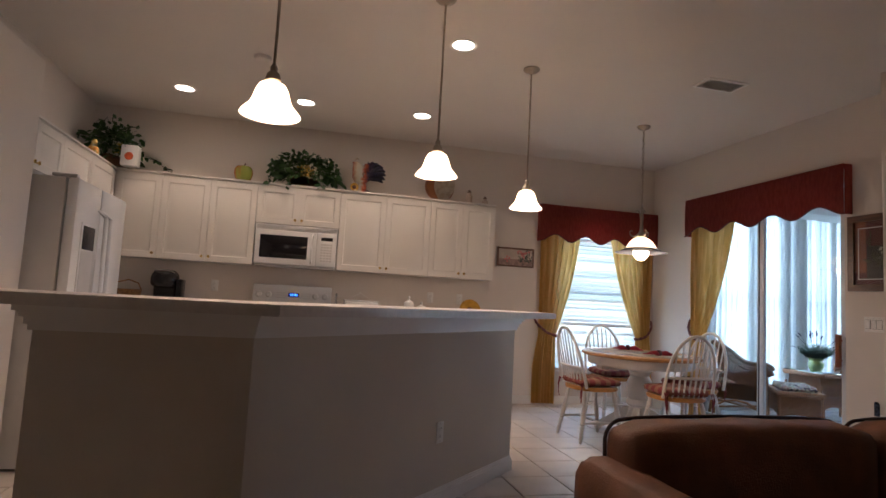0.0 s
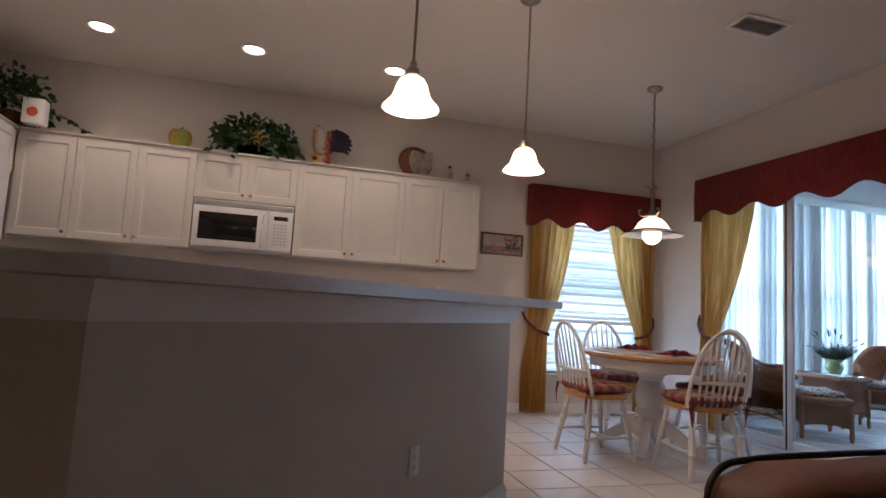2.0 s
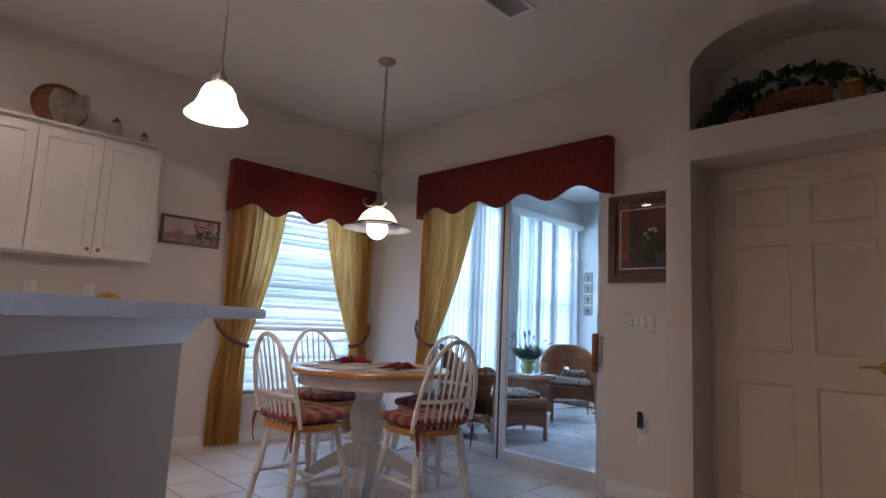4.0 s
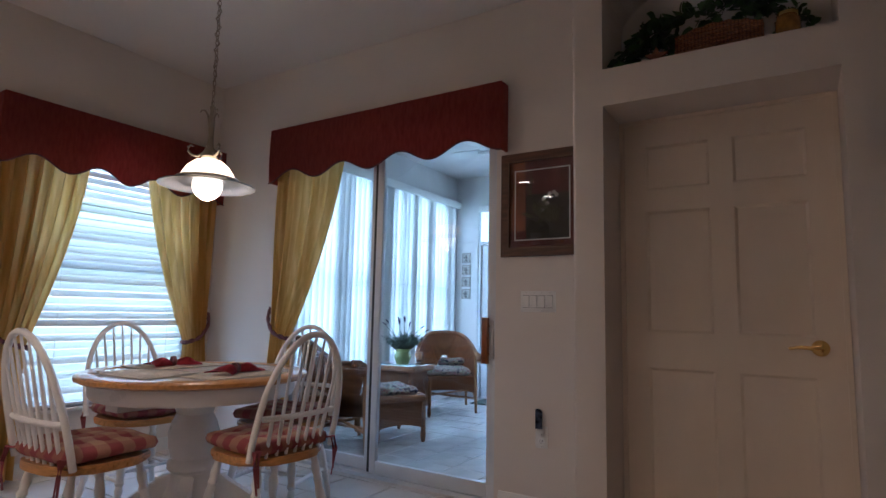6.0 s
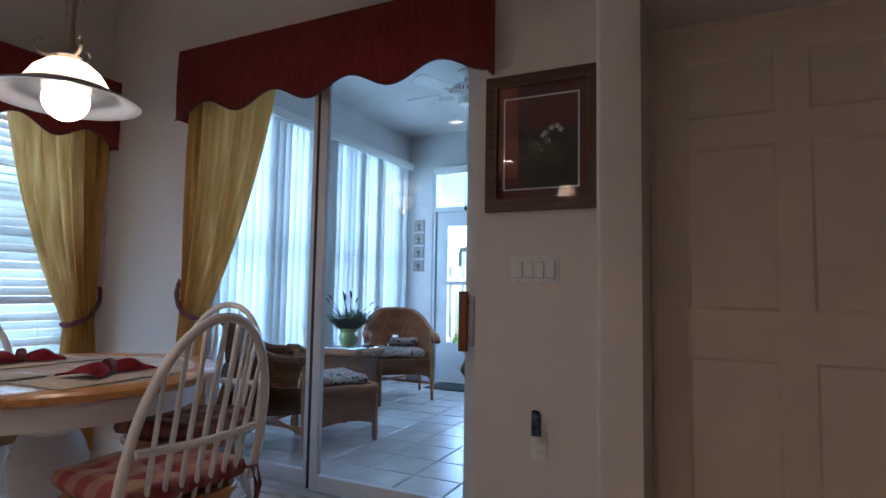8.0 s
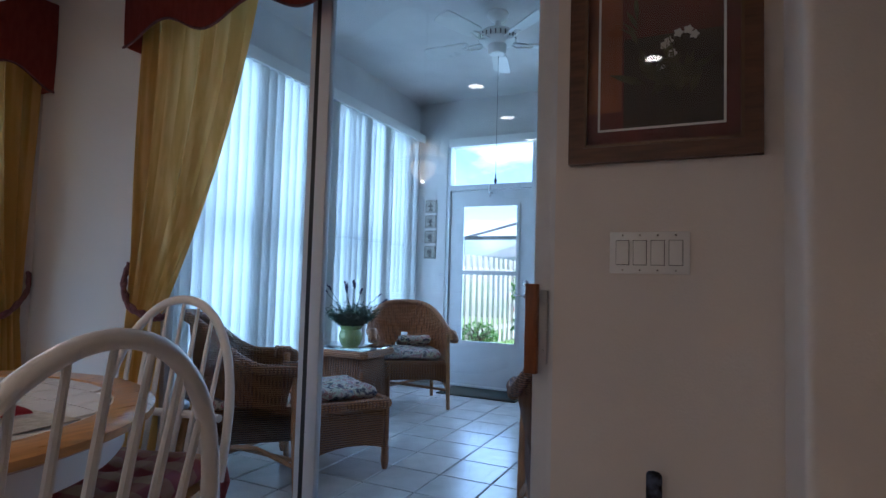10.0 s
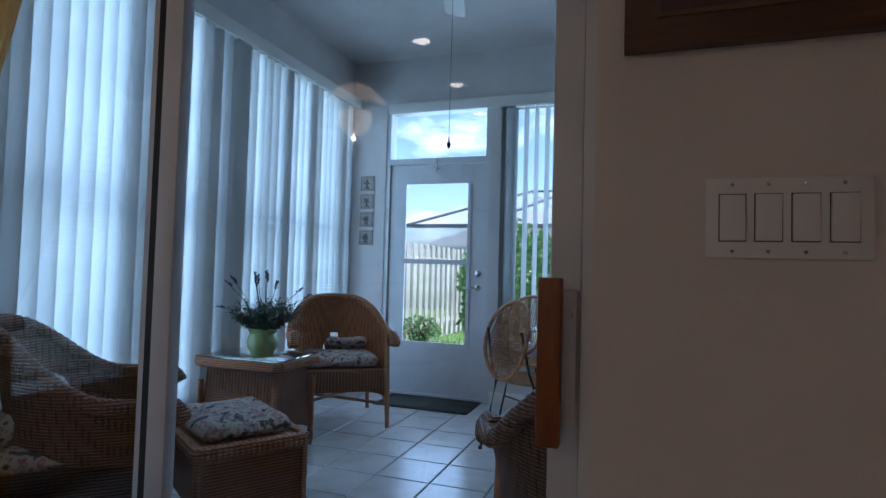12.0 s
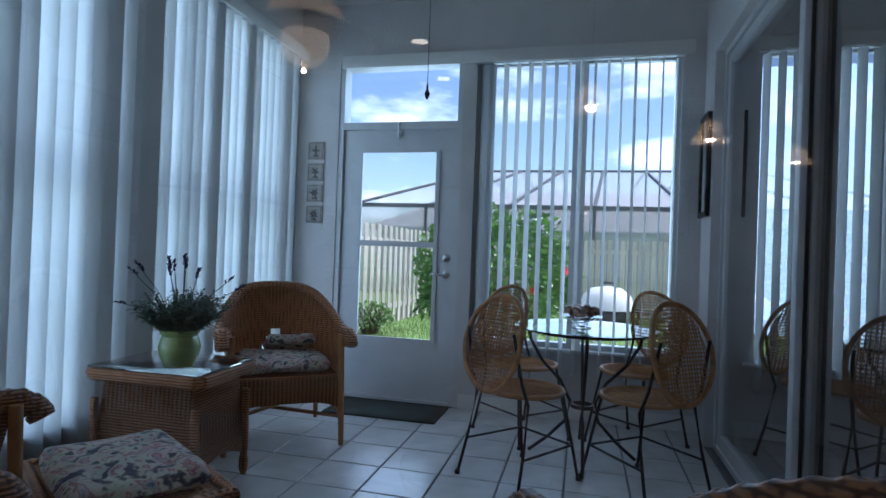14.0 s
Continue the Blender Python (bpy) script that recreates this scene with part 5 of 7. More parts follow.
built("pillow", FLORAL, bk2, cushion, 0.18, 0.13, 0.10, 0.5, 0, 0, 0, pose(0, -0.11, 0.03, 45, 0, 0), smooth=80)

# ottoman
ot = thing("wicker_ottoman", pose(5.19, 5.315, 0, 0, 0, 57), "honey wicker ottoman with turned bun feet", "ottoman")
OW, OD, OH = 0.285, 0.205, 0.355
for m_, w_ in ((pose(0, -OD, 0), OW), (pose(0, OD, 0, 0, 0, 180), OW), (pose(OW, 0, 0, 0, 0, 90), OD), (pose(-OW, 0, 0, 0, 0, -90), OD)):
    bm = bmesh.new()
    sheet(bm, [[m_ @ Vector((w_ * x / 8, 0.0, z0 + (0.035 * (1 - (x / 8) ** 2) if k == 0 else 0))) for x in range(-8, 9)] for k, z0 in enumerate((0.11, 0.2, 0.28, OH - 0.02))], 0.014)
    part("panel", bm, RATTAN, ot, smooth=60)
bm = bmesh.new()
weave_cover(bm, [(-OW, -OD, OH), (OW, -OD, OH), (OW, OD, OH), (-OW, OD, OH), (-OW, -OD, OH)], 0.028)
part("rolled_rim", bm, RATTAN, ot)
built("deck", RATTAN, ot, box, -OW + 0.02, OW - 0.02, -OD + 0.02, OD - 0.02, OH - 0.03, OH + 0.012, 0.004)
for sx in (-1, 1):
    for sy in (-1, 1):
        bm = bmesh.new()
        lathe(bm, [(0.001, 0), (0.014, 0), (0.021, 0.03), (0.024, 0.06), (0.019, 0.095), (0.022, 0.11), (0.018, 0.13), (0.018, OH - 0.02), (0.001, OH - 0.02)], 14, pose(sx * (OW - 0.004), sy * (OD - 0.004), 0))
        part("foot", bm, RATTAN, ot)
oc = thing("ottoman_cushion", pose(5.19, 5.315, OH + 0.013, 0, 0, 57), "tufted floral cushion on the ottoman", "cushion")
built("pad", FLORAL, oc, cushion, 0.25, 0.19, 0.075, 1.0, smooth=80)

# side table: wicker chest with rolled rim and glass top
st = thing("wicker_side_table", pose(5.97, 5.775, 0, 0, 0, 1), "square honey wicker side table with glass top", "side table")
TW, TH = 0.235, 0.505
for k in range(4):
    m_ = pose(0, 0, 0, 0, 0, 90 * k)
    bm = bmesh.new()
    rows = []
    for j, z in enumerate((0.10, 0.2, 0.33, 0.45, TH - 0.02)):
        half = TW - 0.02 + 0.035 * (1 - z / TH)
        rows.append([m_ @ Vector((half * x / 10, -half, z + (0.05 * math.cos(x / 10 * math.pi * 0.5) if j == 0 else 0))) for x in range(-10, 11)])
    sheet(bm, rows, 0.014)
    part("panel", bm, RATTAN, st, smooth=60)
    bm = bmesh.new()
    q = TW + 0.008
    lathe(bm, [(0.001, 0), (0.013, 0), (0.022, 0.035), (0.022, 0.07), (0.016, 0.10), (0.02, 0.12), (0.018, 0.4), (0.001, 0.4)], 12, m_ @ pose(q, q, 0))
    part("foot", bm, RATTAN, st)
bm = bmesh.new()
r_ = TW + 0.03
weave_cover(bm, [(-r_ + 0.03, -r_, TH), (r_ - 0.03, -r_, TH), (r_, -r_ + 0.03, TH), (r_, r_ - 0.03, TH), (r_ - 0.03, r_, TH), (-r_ + 0.03, r_, TH), (-r_, r_ - 0.03, TH), (-r_, -r_ + 0.03, TH), (-r_ + 0.03, -r_, TH)], 0.026)
part("rolled_rim", bm, RATTAN, st)
built("deck", RATTAN, st, box, -r_ + 0.01, r_ - 0.01, -r_ + 0.01, r_ - 0.01, TH - 0.012, TH + 0.014, 0.003)
for o in st.children:
    for v in o.data.vertices:
        v.co.x *= 0.76
gl = thing("glass_top", pose(5.97, 5.775, TH + 0.0275, 0, 0, 1), "square clear glass sheet on the wicker table", "glass top")
built("sheet", pane_glass("table_glass", (0.85, 0.93, 0.90)), gl, box, -r_ * 0.76 - 0.004, r_ * 0.76 + 0.004, -r_ - 0.004, r_ + 0.004, 0, 0.006, 0.001)


def leaf_blade(bm, base, d, up, length, width, bend=0.3):
    """One leaf of six faces with a crease."""
    d, up = d.normalized(), up.normalized()
    side = d.cross(up)
    if side.length < 1e-3:
        side = Vector((1, 0, 0))
    side.normalize()
    pts = []
    for t, w in ((0, 0.15), (0.3, 1.0), (0.65, 0.8), (1, 0.02)):
        c = base + d * (length * t) - up * (bend * length * t * t)
        pts.append((bm.verts.new(c - side * width * w * 0.5 + up * 0.12 * width), bm.verts.new(c), bm.verts.new(c + side * width * w * 0.5 + up * 0.12 * width)))
    for a, b in zip(pts, pts[1:]):
        bm.faces.new((a[0], a[1], b[1], b[0]))
        bm.faces.new((a[1], a[2], b[2], b[1]))


def rand_dir(low=-1.0, high=1.0):
    a, z = random.uniform(0, 2 * math.pi), random.uniform(low, high)
    r = math.sqrt(max(0, 1 - z * z))
    return Vector((r * math.cos(a), r * math.sin(a), z))


# potted lavender
PX, PY, PZ = 5.905, 5.705, TH + 0.034
pt = thing("potted_plant", pose(PX, PY, PZ), "bushy lavender in a lime green glazed pot", "potted plant")
lime = plain("lime_glaze", (0.36, 0.48, 0.19), 0.18, vary=0.15, scale=10, grain=30, bump=0.05, coat=0.5)
built("pot", lime, pt, lathe, [(0.001, 0), (0.055, 0), (0.062, 0.012), (0.082, 0.055), (0.086, 0.085), (0.076, 0.118), (0.07, 0.128), (0.083, 0.15), (0.087, 0.158), (0.08, 0.158), (0.066, 0.13), (0.001, 0.13)], 32, label="lime green glazed pot")
built("soil", SOIL, pt, lathe, [(0.001, 0.138), (0.068, 0.134), (0.068, 0.130), (0.001, 0.130)], 20)
bm = bmesh.new()
sb = bmesh.new()
for i in range(240):
    d = rand_dir(-0.05, 1.0)
    h = random.uniform(0.09, 0.225) * (1 - 0.15 * d.z)
    base = Vector((d.x * 0.055, d.y * 0.055, 0.14))
    tip_ = base + Vector((d.x * 0.62, d.y * 0.62, 0.42 + 0.6 * d.z)).normalized() * h
    tube(sb, [base, base.lerp(tip_, 0.5) + Vector((0, 0, 0.01)), tip_], 0.0014, 4, False)
    for k in range(14):
        t = 0.15 + 0.85 * k / 13
        leaf_blade(bm, base.lerp(tip_, t), (rand_dir(-0.5, 0.8) + (tip_ - base).normalized() * 0.35), Vector((0, 0, 1)), random.uniform(0.020, 0.036), 0.011, 0.25)
tagged(part("foliage", bm, LEAF_GREY, pt, "grey-green narrow leaves", 60), kind="stuff")
fb = bmesh.new()
for a, r, h in ((0.3, 0.02, 0.43), (1.2, 0.06, 0.40), (2.4, 0.05, 0.42), (3.3, 0.09, 0.39), (2.2, 0.15, 0.40), (2.0, 0.18, 0.38), (5.3, 0.17, 0.35), (5.5, 0.22, 0.32), (2.6, 0.21, 0.27), (5.0, 0.06, 0.37), (4.1, 0.04, 0.41)):
    base = Vector((0.02 * math.cos(a), 0.02 * math.sin(a), 0.14))
    tp = Vector((r * math.cos(a), r * math.sin(a), h))
    mid = base.lerp(tp, 0.5) + Vector((0, 0, 0.04))
    tube(sb, [base, mid, tp], 0.0018, 5)
    d = (tp - mid).normalized()
    for k in range(14):
        leaf_blade(fb, tp + d * (0.0035 * k), rand_dir(-0.2, 1) + d, Vector((0, 0, 1)), 0.020, 0.013, 0.1)
part("stems", sb, LEAF_GREY, pt, "", 60)
tagged(part("flower_heads", fb, leafy("lavender_bloom", (0.03, 0.025, 0.07), (0.09, 0.07, 0.17), 0.7), pt, "dusky violet flower spikes", 60), kind="stuff")

# bistro set: round glass table on an iron stand, four cane-and-iron chairs
BX, BY = 6.95, 4.0
bt = thing("bistro_table", pose(BX, BY, 0), "round glass-topped table on black iron legs", "table")
glass_top = built("glass_top", pane_glass("bistro_glass", (0.80, 0.92, 0.90)), bt, lathe, [(0.001, 0.685), (0.380, 0.685), (0.384, 0.689), (0.380, 0.694), (0.001, 0.694)], 56, label="greenish clear glass top")
bm = bmesh.new()
weave_cover(bm, [(0.30 * math.cos(a), 0.30 * math.sin(a), 0.675) for a in (2 * math.pi * i / 40 for i in range(41))], 0.008, 6, 0)
part("ring", bm, IRON, bt)
for k in range(4):
    a = radians(90 * k + 2)
    d = Vector((math.cos(a), math.sin(a), 0))
    built("leg", IRON, bt, tube, [d * r + Vector((0, 0, z)) for r, z in ((0.30, 0.67), (0.285, 0.61), (0.22, 0.50), (0.12, 0.40), (0.065, 0.29), (0.085, 0.19), (0.18, 0.09), (0.28, 0.009))], 0.009, 8)
built("hub", IRON, bt, lathe, [(0.05, 0.26), (0.062, 0.262), (0.062, 0.282), (0.05, 0.284), (0.05, 0.26)], 20)


def cane_mesh(bm, outline, nx, ny, r, m):
    """Woven strands both ways inside an oval outline (half width, half height)."""
    a, b = outline
    for i in range(-nx, nx + 1):
        x = a * i / (nx + 0.5)
        h = b * math.sqrt(max(0, 1 - (x / a) ** 2))
        tube(bm, [m @ Vector((x, -h, 0.003 * (-1) ** i)), m @ Vector((x, 0, 0.014)), m @ Vector((x, h, 0.003 * (-1) ** i))], r, 4, False)
    for j in range(-ny, ny + 1):
        y = b * j / (ny + 0.5)
        w = a * math.sqrt(max(0, 1 - (y / b) ** 2))
        tube(bm, [m @ Vector((-w, y, -0.003)), m @ Vector((0, y, 0.010)), m @ Vector((w, y, -0.003))], r, 4, False)


STRAND = plain("cane_strand", (0.46, 0.225, 0.085), 0.5, vary=0.25, scale=30, grain=200, bump=0.3)


def bistro_chair(m):
    c = thing("bistro_chair", m, "round-backed woven cane chair with black iron frame", "chair", "bistro chairs")
    bm = bmesh.new()
    weave_cover(bm, [(0.19 * math.cos(a), 0.185 * math.sin(a), 0.425) for a in (2 * math.pi * i / 36 for i in range(37))], 0.011, 7)
    cane_mesh(bm, (0.185, 0.18), 10, 10, 0.0042, pose(0, 0, 0.42))
    part("seat", bm, STRAND, c, "woven cane seat", 60)
    tilt = pose(0, -0.215, 0.665, 76, 0, 0)
    bm = bmesh.new()
    weave_cover(bm, [tilt @ Vector((0.18 * math.cos(a), 0.225 * math.sin(a), -0.02 + 0.03 * math.cos(a) ** 2)) for a in (2 * math.pi * i / 44 for i in range(45))], 0.011, 7)
    cane_mesh(bm, (0.175, 0.22), 9, 12, 0.0036, tilt @ pose(0, 0, -0.02))
    part("backrest", bm, STRAND, c, "oval woven cane back", 60)
    for sx in (-1, 1):
        built("back_leg", IRON, c, tube, [(sx * 0.15, -0.235, 0.72), (sx * 0.165, -0.19, 0.50), (sx * 0.17, -0.15, 0.40), (sx * 0.185, -0.185, 0.2), (sx * 0.20, -0.235, 0.0)], 0.0075, 8)
        built("front_leg", IRON, c, tube, [(sx * 0.14, 0.12, 0.41), (sx * 0.165, 0.16, 0.2), (sx * 0.185, 0.20, 0.0)], 0.0075, 8)
        built("side_bar", IRON, c, tube, [(sx * 0.188, -0.195, 0.17), (sx * 0.168, 0.165, 0.17)], 0.006, 8)
        for y in (-0.235, 0.20):
            built("foot_cap", IRON, c, lathe, [(0.001, 0), (0.013, 0), (0.013, 0.014), (0.008, 0.02), (0.001, 0.02)], 10, pose(sx * (0.20 if y < 0 else 0.185), y, 0))
    built("cross_bar", IRON, c, tube, [(-0.168, 0.165, 0.17), (0.168, 0.165, 0.17)], 0.006, 8)
    return c


bc = bistro_chair(pose(6.56, 4.28, 0, 0, 0, -128))
for x, y, a in ((7.21, 4.34, 135), (6.61, 3.73, -50), (7.25, 3.71, 50)):
    copy_thing(bc, pose(x, y, 0, 0, 0, a))

# shell bowl on the bistro table
sh = thing("shell_bowl", pose(BX - 0.03, BY + 0.02, 0.6945), "small clear footed bowl heaped with sea shells", "bowl")
built("bowl", pane_glass("bowl_glass"), sh, lathe, [(0.001, 0), (0.05, 0), (0.05, 0.006), (0.018, 0.014), (0.02, 0.024), (0.08, 0.05), (0.11, 0.062), (0.106, 0.064), (0.06, 0.048), (0.001, 0.032)], 28)
shellm = plain("sea_shell", (0.42, 0.28, 0.20), 0.35, vary=0.6, scale=40, grain=120, bump=0.4)
for i, (x, y, s, a) in enumerate(((0, 0, 1.0, 0), (0.05, 0.03, 0.8, 70), (-0.055, 0.01, 0.85, 200), (0.01, -0.05, 0.75, 310), (-0.02, 0.05, 0.7, 140))):
    bm = bmesh.new()
    pts, rs = [], []
    for k in range(34):
        t = k / 33
        w = 0.034 * s * (1 - t)
        pts.append((w * math.cos(t * 16), 0.055 * s * (t - 0.4), w * math.sin(t * 16)))
        rs.append(0.022 * s * (1 - t) + 0.002)
    tube(bm, [pose(x, y, 0.085, 20, 10, a) @ Vector(p) for p in pts], rs, 8)
    part("shell", bm, shellm, sh, "banded spiral shell", 60)

# framed print on the side wall, four ceramic tiles by the garden door
fp_ = thing("framed_print", pose(7.50, LANR, 1.65, 0, 0, 180), "dark-framed print hanging on the sunroom wall", "picture")
bm = bmesh.new()
frame_bars(bm, 0.22, 0.62, -0.028, -0.002, 0.03)
for v in bm.verts:
    v.co += Vector((-0.11, 0, -0.31))
part("frame", bm, BLACK, fp_, "", 0)
built("print", plain("grey_print", (0.35, 0.38, 0.40), 0.3, vary=0.4, scale=6, bump=0.0), fp_, box, -0.08, 0.08, -0.012, -0.004, -0.28, 0.28)
tile_m = plain("stone_tile", (0.40, 0.38, 0.34), 0.7, vary=0.2, scale=20, grain=90, bump=0.5)
relief = plain("dark_relief", (0.10, 0.09, 0.09), 0.7, vary=0.3, scale=30, bump=0.5)
for k, z in enumerate((1.79, 1.633, 1.476, 1.319)):
    wt = thing("wall_tile", pose(LANFAR, 5.965, z, 0, 0, -90), "square stone wall tile with a dark plant relief", "wall tile", "wall tiles")
    built("plate", tile_m, wt, box, -0.066, 0.066, -0.012, -0.001, -0.066, 0.066, 0.004)
    bm = bmesh.new()
    for i in range(4 + k):
        a = 2 * math.pi * i / (4 + k) + k
        leaf_blade(bm, Vector((0, -0.0135, 0)), Vector((math.cos(a), 0, math.sin(a))), Vector((0, -1, 0)), 0.034 + 0.006 * (i % 2), 0.018, 0.0)
    box(bm, -0.02, 0.02, -0.0145, -0.012, -0.045, -0.032)
    part("relief", bm, relief, wt, "", 60)
    lines = bmesh.new()
    frame_bars(lines, 0.112, 0.112, -0.0135, -0.0122, 0.003)
    for v in lines.verts:
        v.co += Vector((-0.056, 0, -0.056))
    part("border", lines, relief, wt, "", 0)

# ceiling fan at rest
FX_, FY_ = 6.0, 4.67
fan = thing("ceiling_fan", pose(FX_, FY_, LCEIL), "white five-blade ceiling fan at rest", "ceiling fan")
built("motor", TRIM, fan, lathe, [(0.07, 0), (0.075, -0.02), (0.05, -0.05), (0.02, -0.06), (0.02, -0.12), (0.10, -0.13), (0.125, -0.155), (0.125, -0.195), (0.10, -0.215), (0.065, -0.225), (0.062, -0.27), (0.05, -0.285), (0.001, -0.288)], 32)
bm = bmesh.new()
for k in range(24):
    a = 2 * math.pi * k / 24
    box(bm, 0.118, 0.1275, -0.004, 0.004, -0.192, -0.160, m=pose(0, 0, 0, 0, 0, math.degrees(a)))
part("vent_slots", bm, DARKGAP, fan, "", 0)
for k in range(5):
    m_ = pose(0, 0, -0.205, 0, 0, 72 * k + 16)
    bm = bmesh.new()
    slab(bm, [(0.21, -0.05), (0.24, -0.058), (0.50, -0.066), (0.535, -0.058), (0.548, -0.03), (0.548, 0.03), (0.535, 0.058), (0.50, 0.066), (0.24, 0.058), (0.21, 0.05)], -0.004, 0.004, m_ @ pose(0, 0, 0, 13, 0, 0))
    bl = part("blade", bm, plain("fan_blade_white", (0.72, 0.72, 0.70), 0.3, vary=0.03, bump=0.02), fan, "", 30)
    bm = bmesh.new()
    for sy in (-1, 1):
        tube(bm, [m_ @ Vector(p) for p in ((0.09, sy * 0.01, 0.0), (0.14, sy * 0.035, -0.01), (0.19, sy * 0.03, -0.008), (0.25, sy * 0.012, -0.008))], 0.006, 6)
    part("bracket", bm, TRIM, bl)
bm = bmesh.new()
tube(bm, [(0.03, 0, -0.28), (0.03, 0, -1.10)], 0.0015, 5)
part("pull_chain", bm, DARKGAP, fan, "thin dark pull chain")
built("chain_weight", DARKGAP, fan, lathe, [(0.001, -1.165), (0.006, -1.16), (0.012, -1.14), (0.005, -1.125), (0.004, -1.10), (0.001, -1.098)], 12, pose(0.03, 0, 0))

# ---- garden ----
GZ = -0.15
bm = bmesh.new()
sheet(bm, [[(-300 + 600 * i / 12, -300 + 600 * j / 12, GZ) for i in range(13)] for j in range(13)])
GRASSG = plain("lawn_ground", (0.14, 0.22, 0.06), 0.95, vary=0.35, scale=2.5, grain=60, bump=1.0)
structure("ground", bm, GRASSG, "sunlit green lawn", "ground", 0)
bm = bmesh.new()
for i in range(15000):
    x, y = random.uniform(8.6, 15.5), random.uniform(2.0, 7.1)
    h = random.uniform(0.03, 0.075)
    a = random.uniform(0, 6.28)
    dx, dy = 0.006 * math.cos(a), 0.006 * math.sin(a)
    lx, ly = random.uniform(-0.03, 0.03), random.uniform(-0.03, 0.03)
    bm.faces.new([bm.verts.new(p) for p in ((x - dx, y - dy, GZ), (x + dx, y + dy, GZ), (x + lx, y + ly, GZ + h))])
gr = part("grass", bm, leafy("grass_blade", (0.12, 0.22, 0.04), (0.26, 0.40, 0.10), 0.6, 0.3), None, "", 0)
tagged(gr, "short bright green lawn grass", "grass", "", "stuff")
bm = bmesh.new()
box(bm, LANFAR + 0.16, 8.75, 2.2, 6.6, GZ + 0.002, -0.03, 0.01)
structure("patio", bm, plain("patio_concrete", (0.42, 0.41, 0.39), 0.9, vary=0.12, scale=3, grain=120, bump=0.4), "pale concrete patio slab", "patio")


def board_fence(a, b, top, label):
    """Upright boards alternately on both sides of the rails."""
    a, b = Vector((*a, 0)), Vector((*b, 0))
    d = b - a
    ln = d.length
    f = thing("wood_fence", Matrix.Translation((a.x, a.y, GZ)) @ pose(0, 0, 0, 0, 0, math.degrees(math.atan2(d.y, d.x))), label, "fence", "garden fences")
    wood = plain("weathered_cedar", (0.52, 0.47, 0.41), 0.85, vary=0.25, scale=4, grain=60, bump=0.4, rand=0.12, stretchy=(6, 6, 0.5))
    bm = bmesh.new()
    slab(bm, [(0, 0), (0.09, 0), (0.09, top - 0.03), (0.07, top), (0.02, top), (0, top - 0.03)], 0, 0.018, pose(0, 0, 0, 90, 0, 0))
    board = part("board", bm, wood, f, smooth=0)
    n = int(ln / 0.125)
    for i in range(n):
        o = board if i == 0 else new("board", board.data)
        o.parent = f
        o.matrix_local = pose(0.125 * i, 0.028 if i % 2 else -0.010, random.uniform(-0.01, 0.01), 0, random.uniform(-0.4, 0.4), 0)
    for z in (0.25, top - 0.3):
        built("rail", wood, f, box, 0, ln, -0.009, 0.009, z, z + 0.09, smooth=0)
    k = 0.0
    while k < ln:
        built("post", wood, f, box, k - 0.04, k + 0.04, 0.03, 0.11, 0, top - 0.02, smooth=0)
        k += 2.4
    return f


board_fence((9.0, 7.35), (16.4, 7.0), 1.64, "weathered cedar board fence in full sun")
board_fence((16.4, 7.0), (16.4, -2.0), 1.62, "weathered grey board fence behind the lawn")


def shrub(m, rad, n, label, mat, flowers=0, size=0.07):
    s = thing("shrub", m, label, "shrub")
    wood = bmesh.new()
    lv = bmesh.new()
    tips = []
    for i in range(26):
        d = rand_dir(0.15, 1.0)
        e = Vector((d.x * rad[0], d.y * rad[1], 0.1 + d.z * rad[2] * random.uniform(0.7, 1.0)))
        mid = e * 0.5 + Vector((random.uniform(-0.08, 0.08), random.uniform(-0.08, 0.08), 0.1))
        tube(wood, [(0.1 * d.x, 0.1 * d.y, 0), mid, e], [0.02, 0.012, 0.005], 5)
    for i in range(n):
        d = rand_dir(-0.35, 1.0)
        k = random.uniform(0.55, 1.0) ** 0.5
        k *= 1 + 0.12 * math.sin(5 * d.x + 3 * d.z) + 0.08 * math.sin(9 * d.y)
        p = Vector((d.x * rad[0] * k, d.y * rad[1] * k, rad[2] * 0.5 + d.z * rad[2] * 0.55 * k))
        if p.z > 0.03:
            leaf_blade(lv, p, d + rand_dir() * 0.9, rand_dir(0, 1), random.uniform(0.6, 1.2) * size, size * 0.55, 0.3)
    part("branches", wood, SOIL, s, "brown woody stems")
    tagged(part("crown", lv, mat, s, "", 60), kind="stuff")
    for i in range(flowers):
        d = rand_dir(-0.2, 0.9)
        if d.x > 0.2:
            d.x = -d.x
        p = Vector((d.x * rad[0] * 1.02, d.y * rad[1] * 1.02, rad[2] * 0.5 + d.z * rad[2] * 0.56))
        bm = bmesh.new()
        for k in range(5):
            a = 2 * math.pi * k / 5
            u = d.orthogonal().normalized()
            v = d.cross(u)
            leaf_blade(bm, p, u * math.cos(a) + v * math.sin(a) + d * 0.4, d, 0.055, 0.05, 0.2)
        part("flower", bm, plain("hibiscus_red", (0.62, 0.02, 0.03), 0.6, vary=0.1), s, "red hibiscus bloom", 60)
    return s


HEDGE = leafy("hibiscus_leaf", (0.04, 0.12, 0.02), (0.17, 0.34, 0.07), 0.35, 0.3)
shrub(pose(10.7, 5.05, GZ), (0.85, 0.95, 1.66), 5200, "dense green hibiscus shrub with red blooms", HEDGE, 9, 0.085)
shrub(pose(11.6, 7.0, GZ), (0.5, 0.3, 0.45), 800, "low dark green shrub along the fence", HEDGE, 0, 0.05)

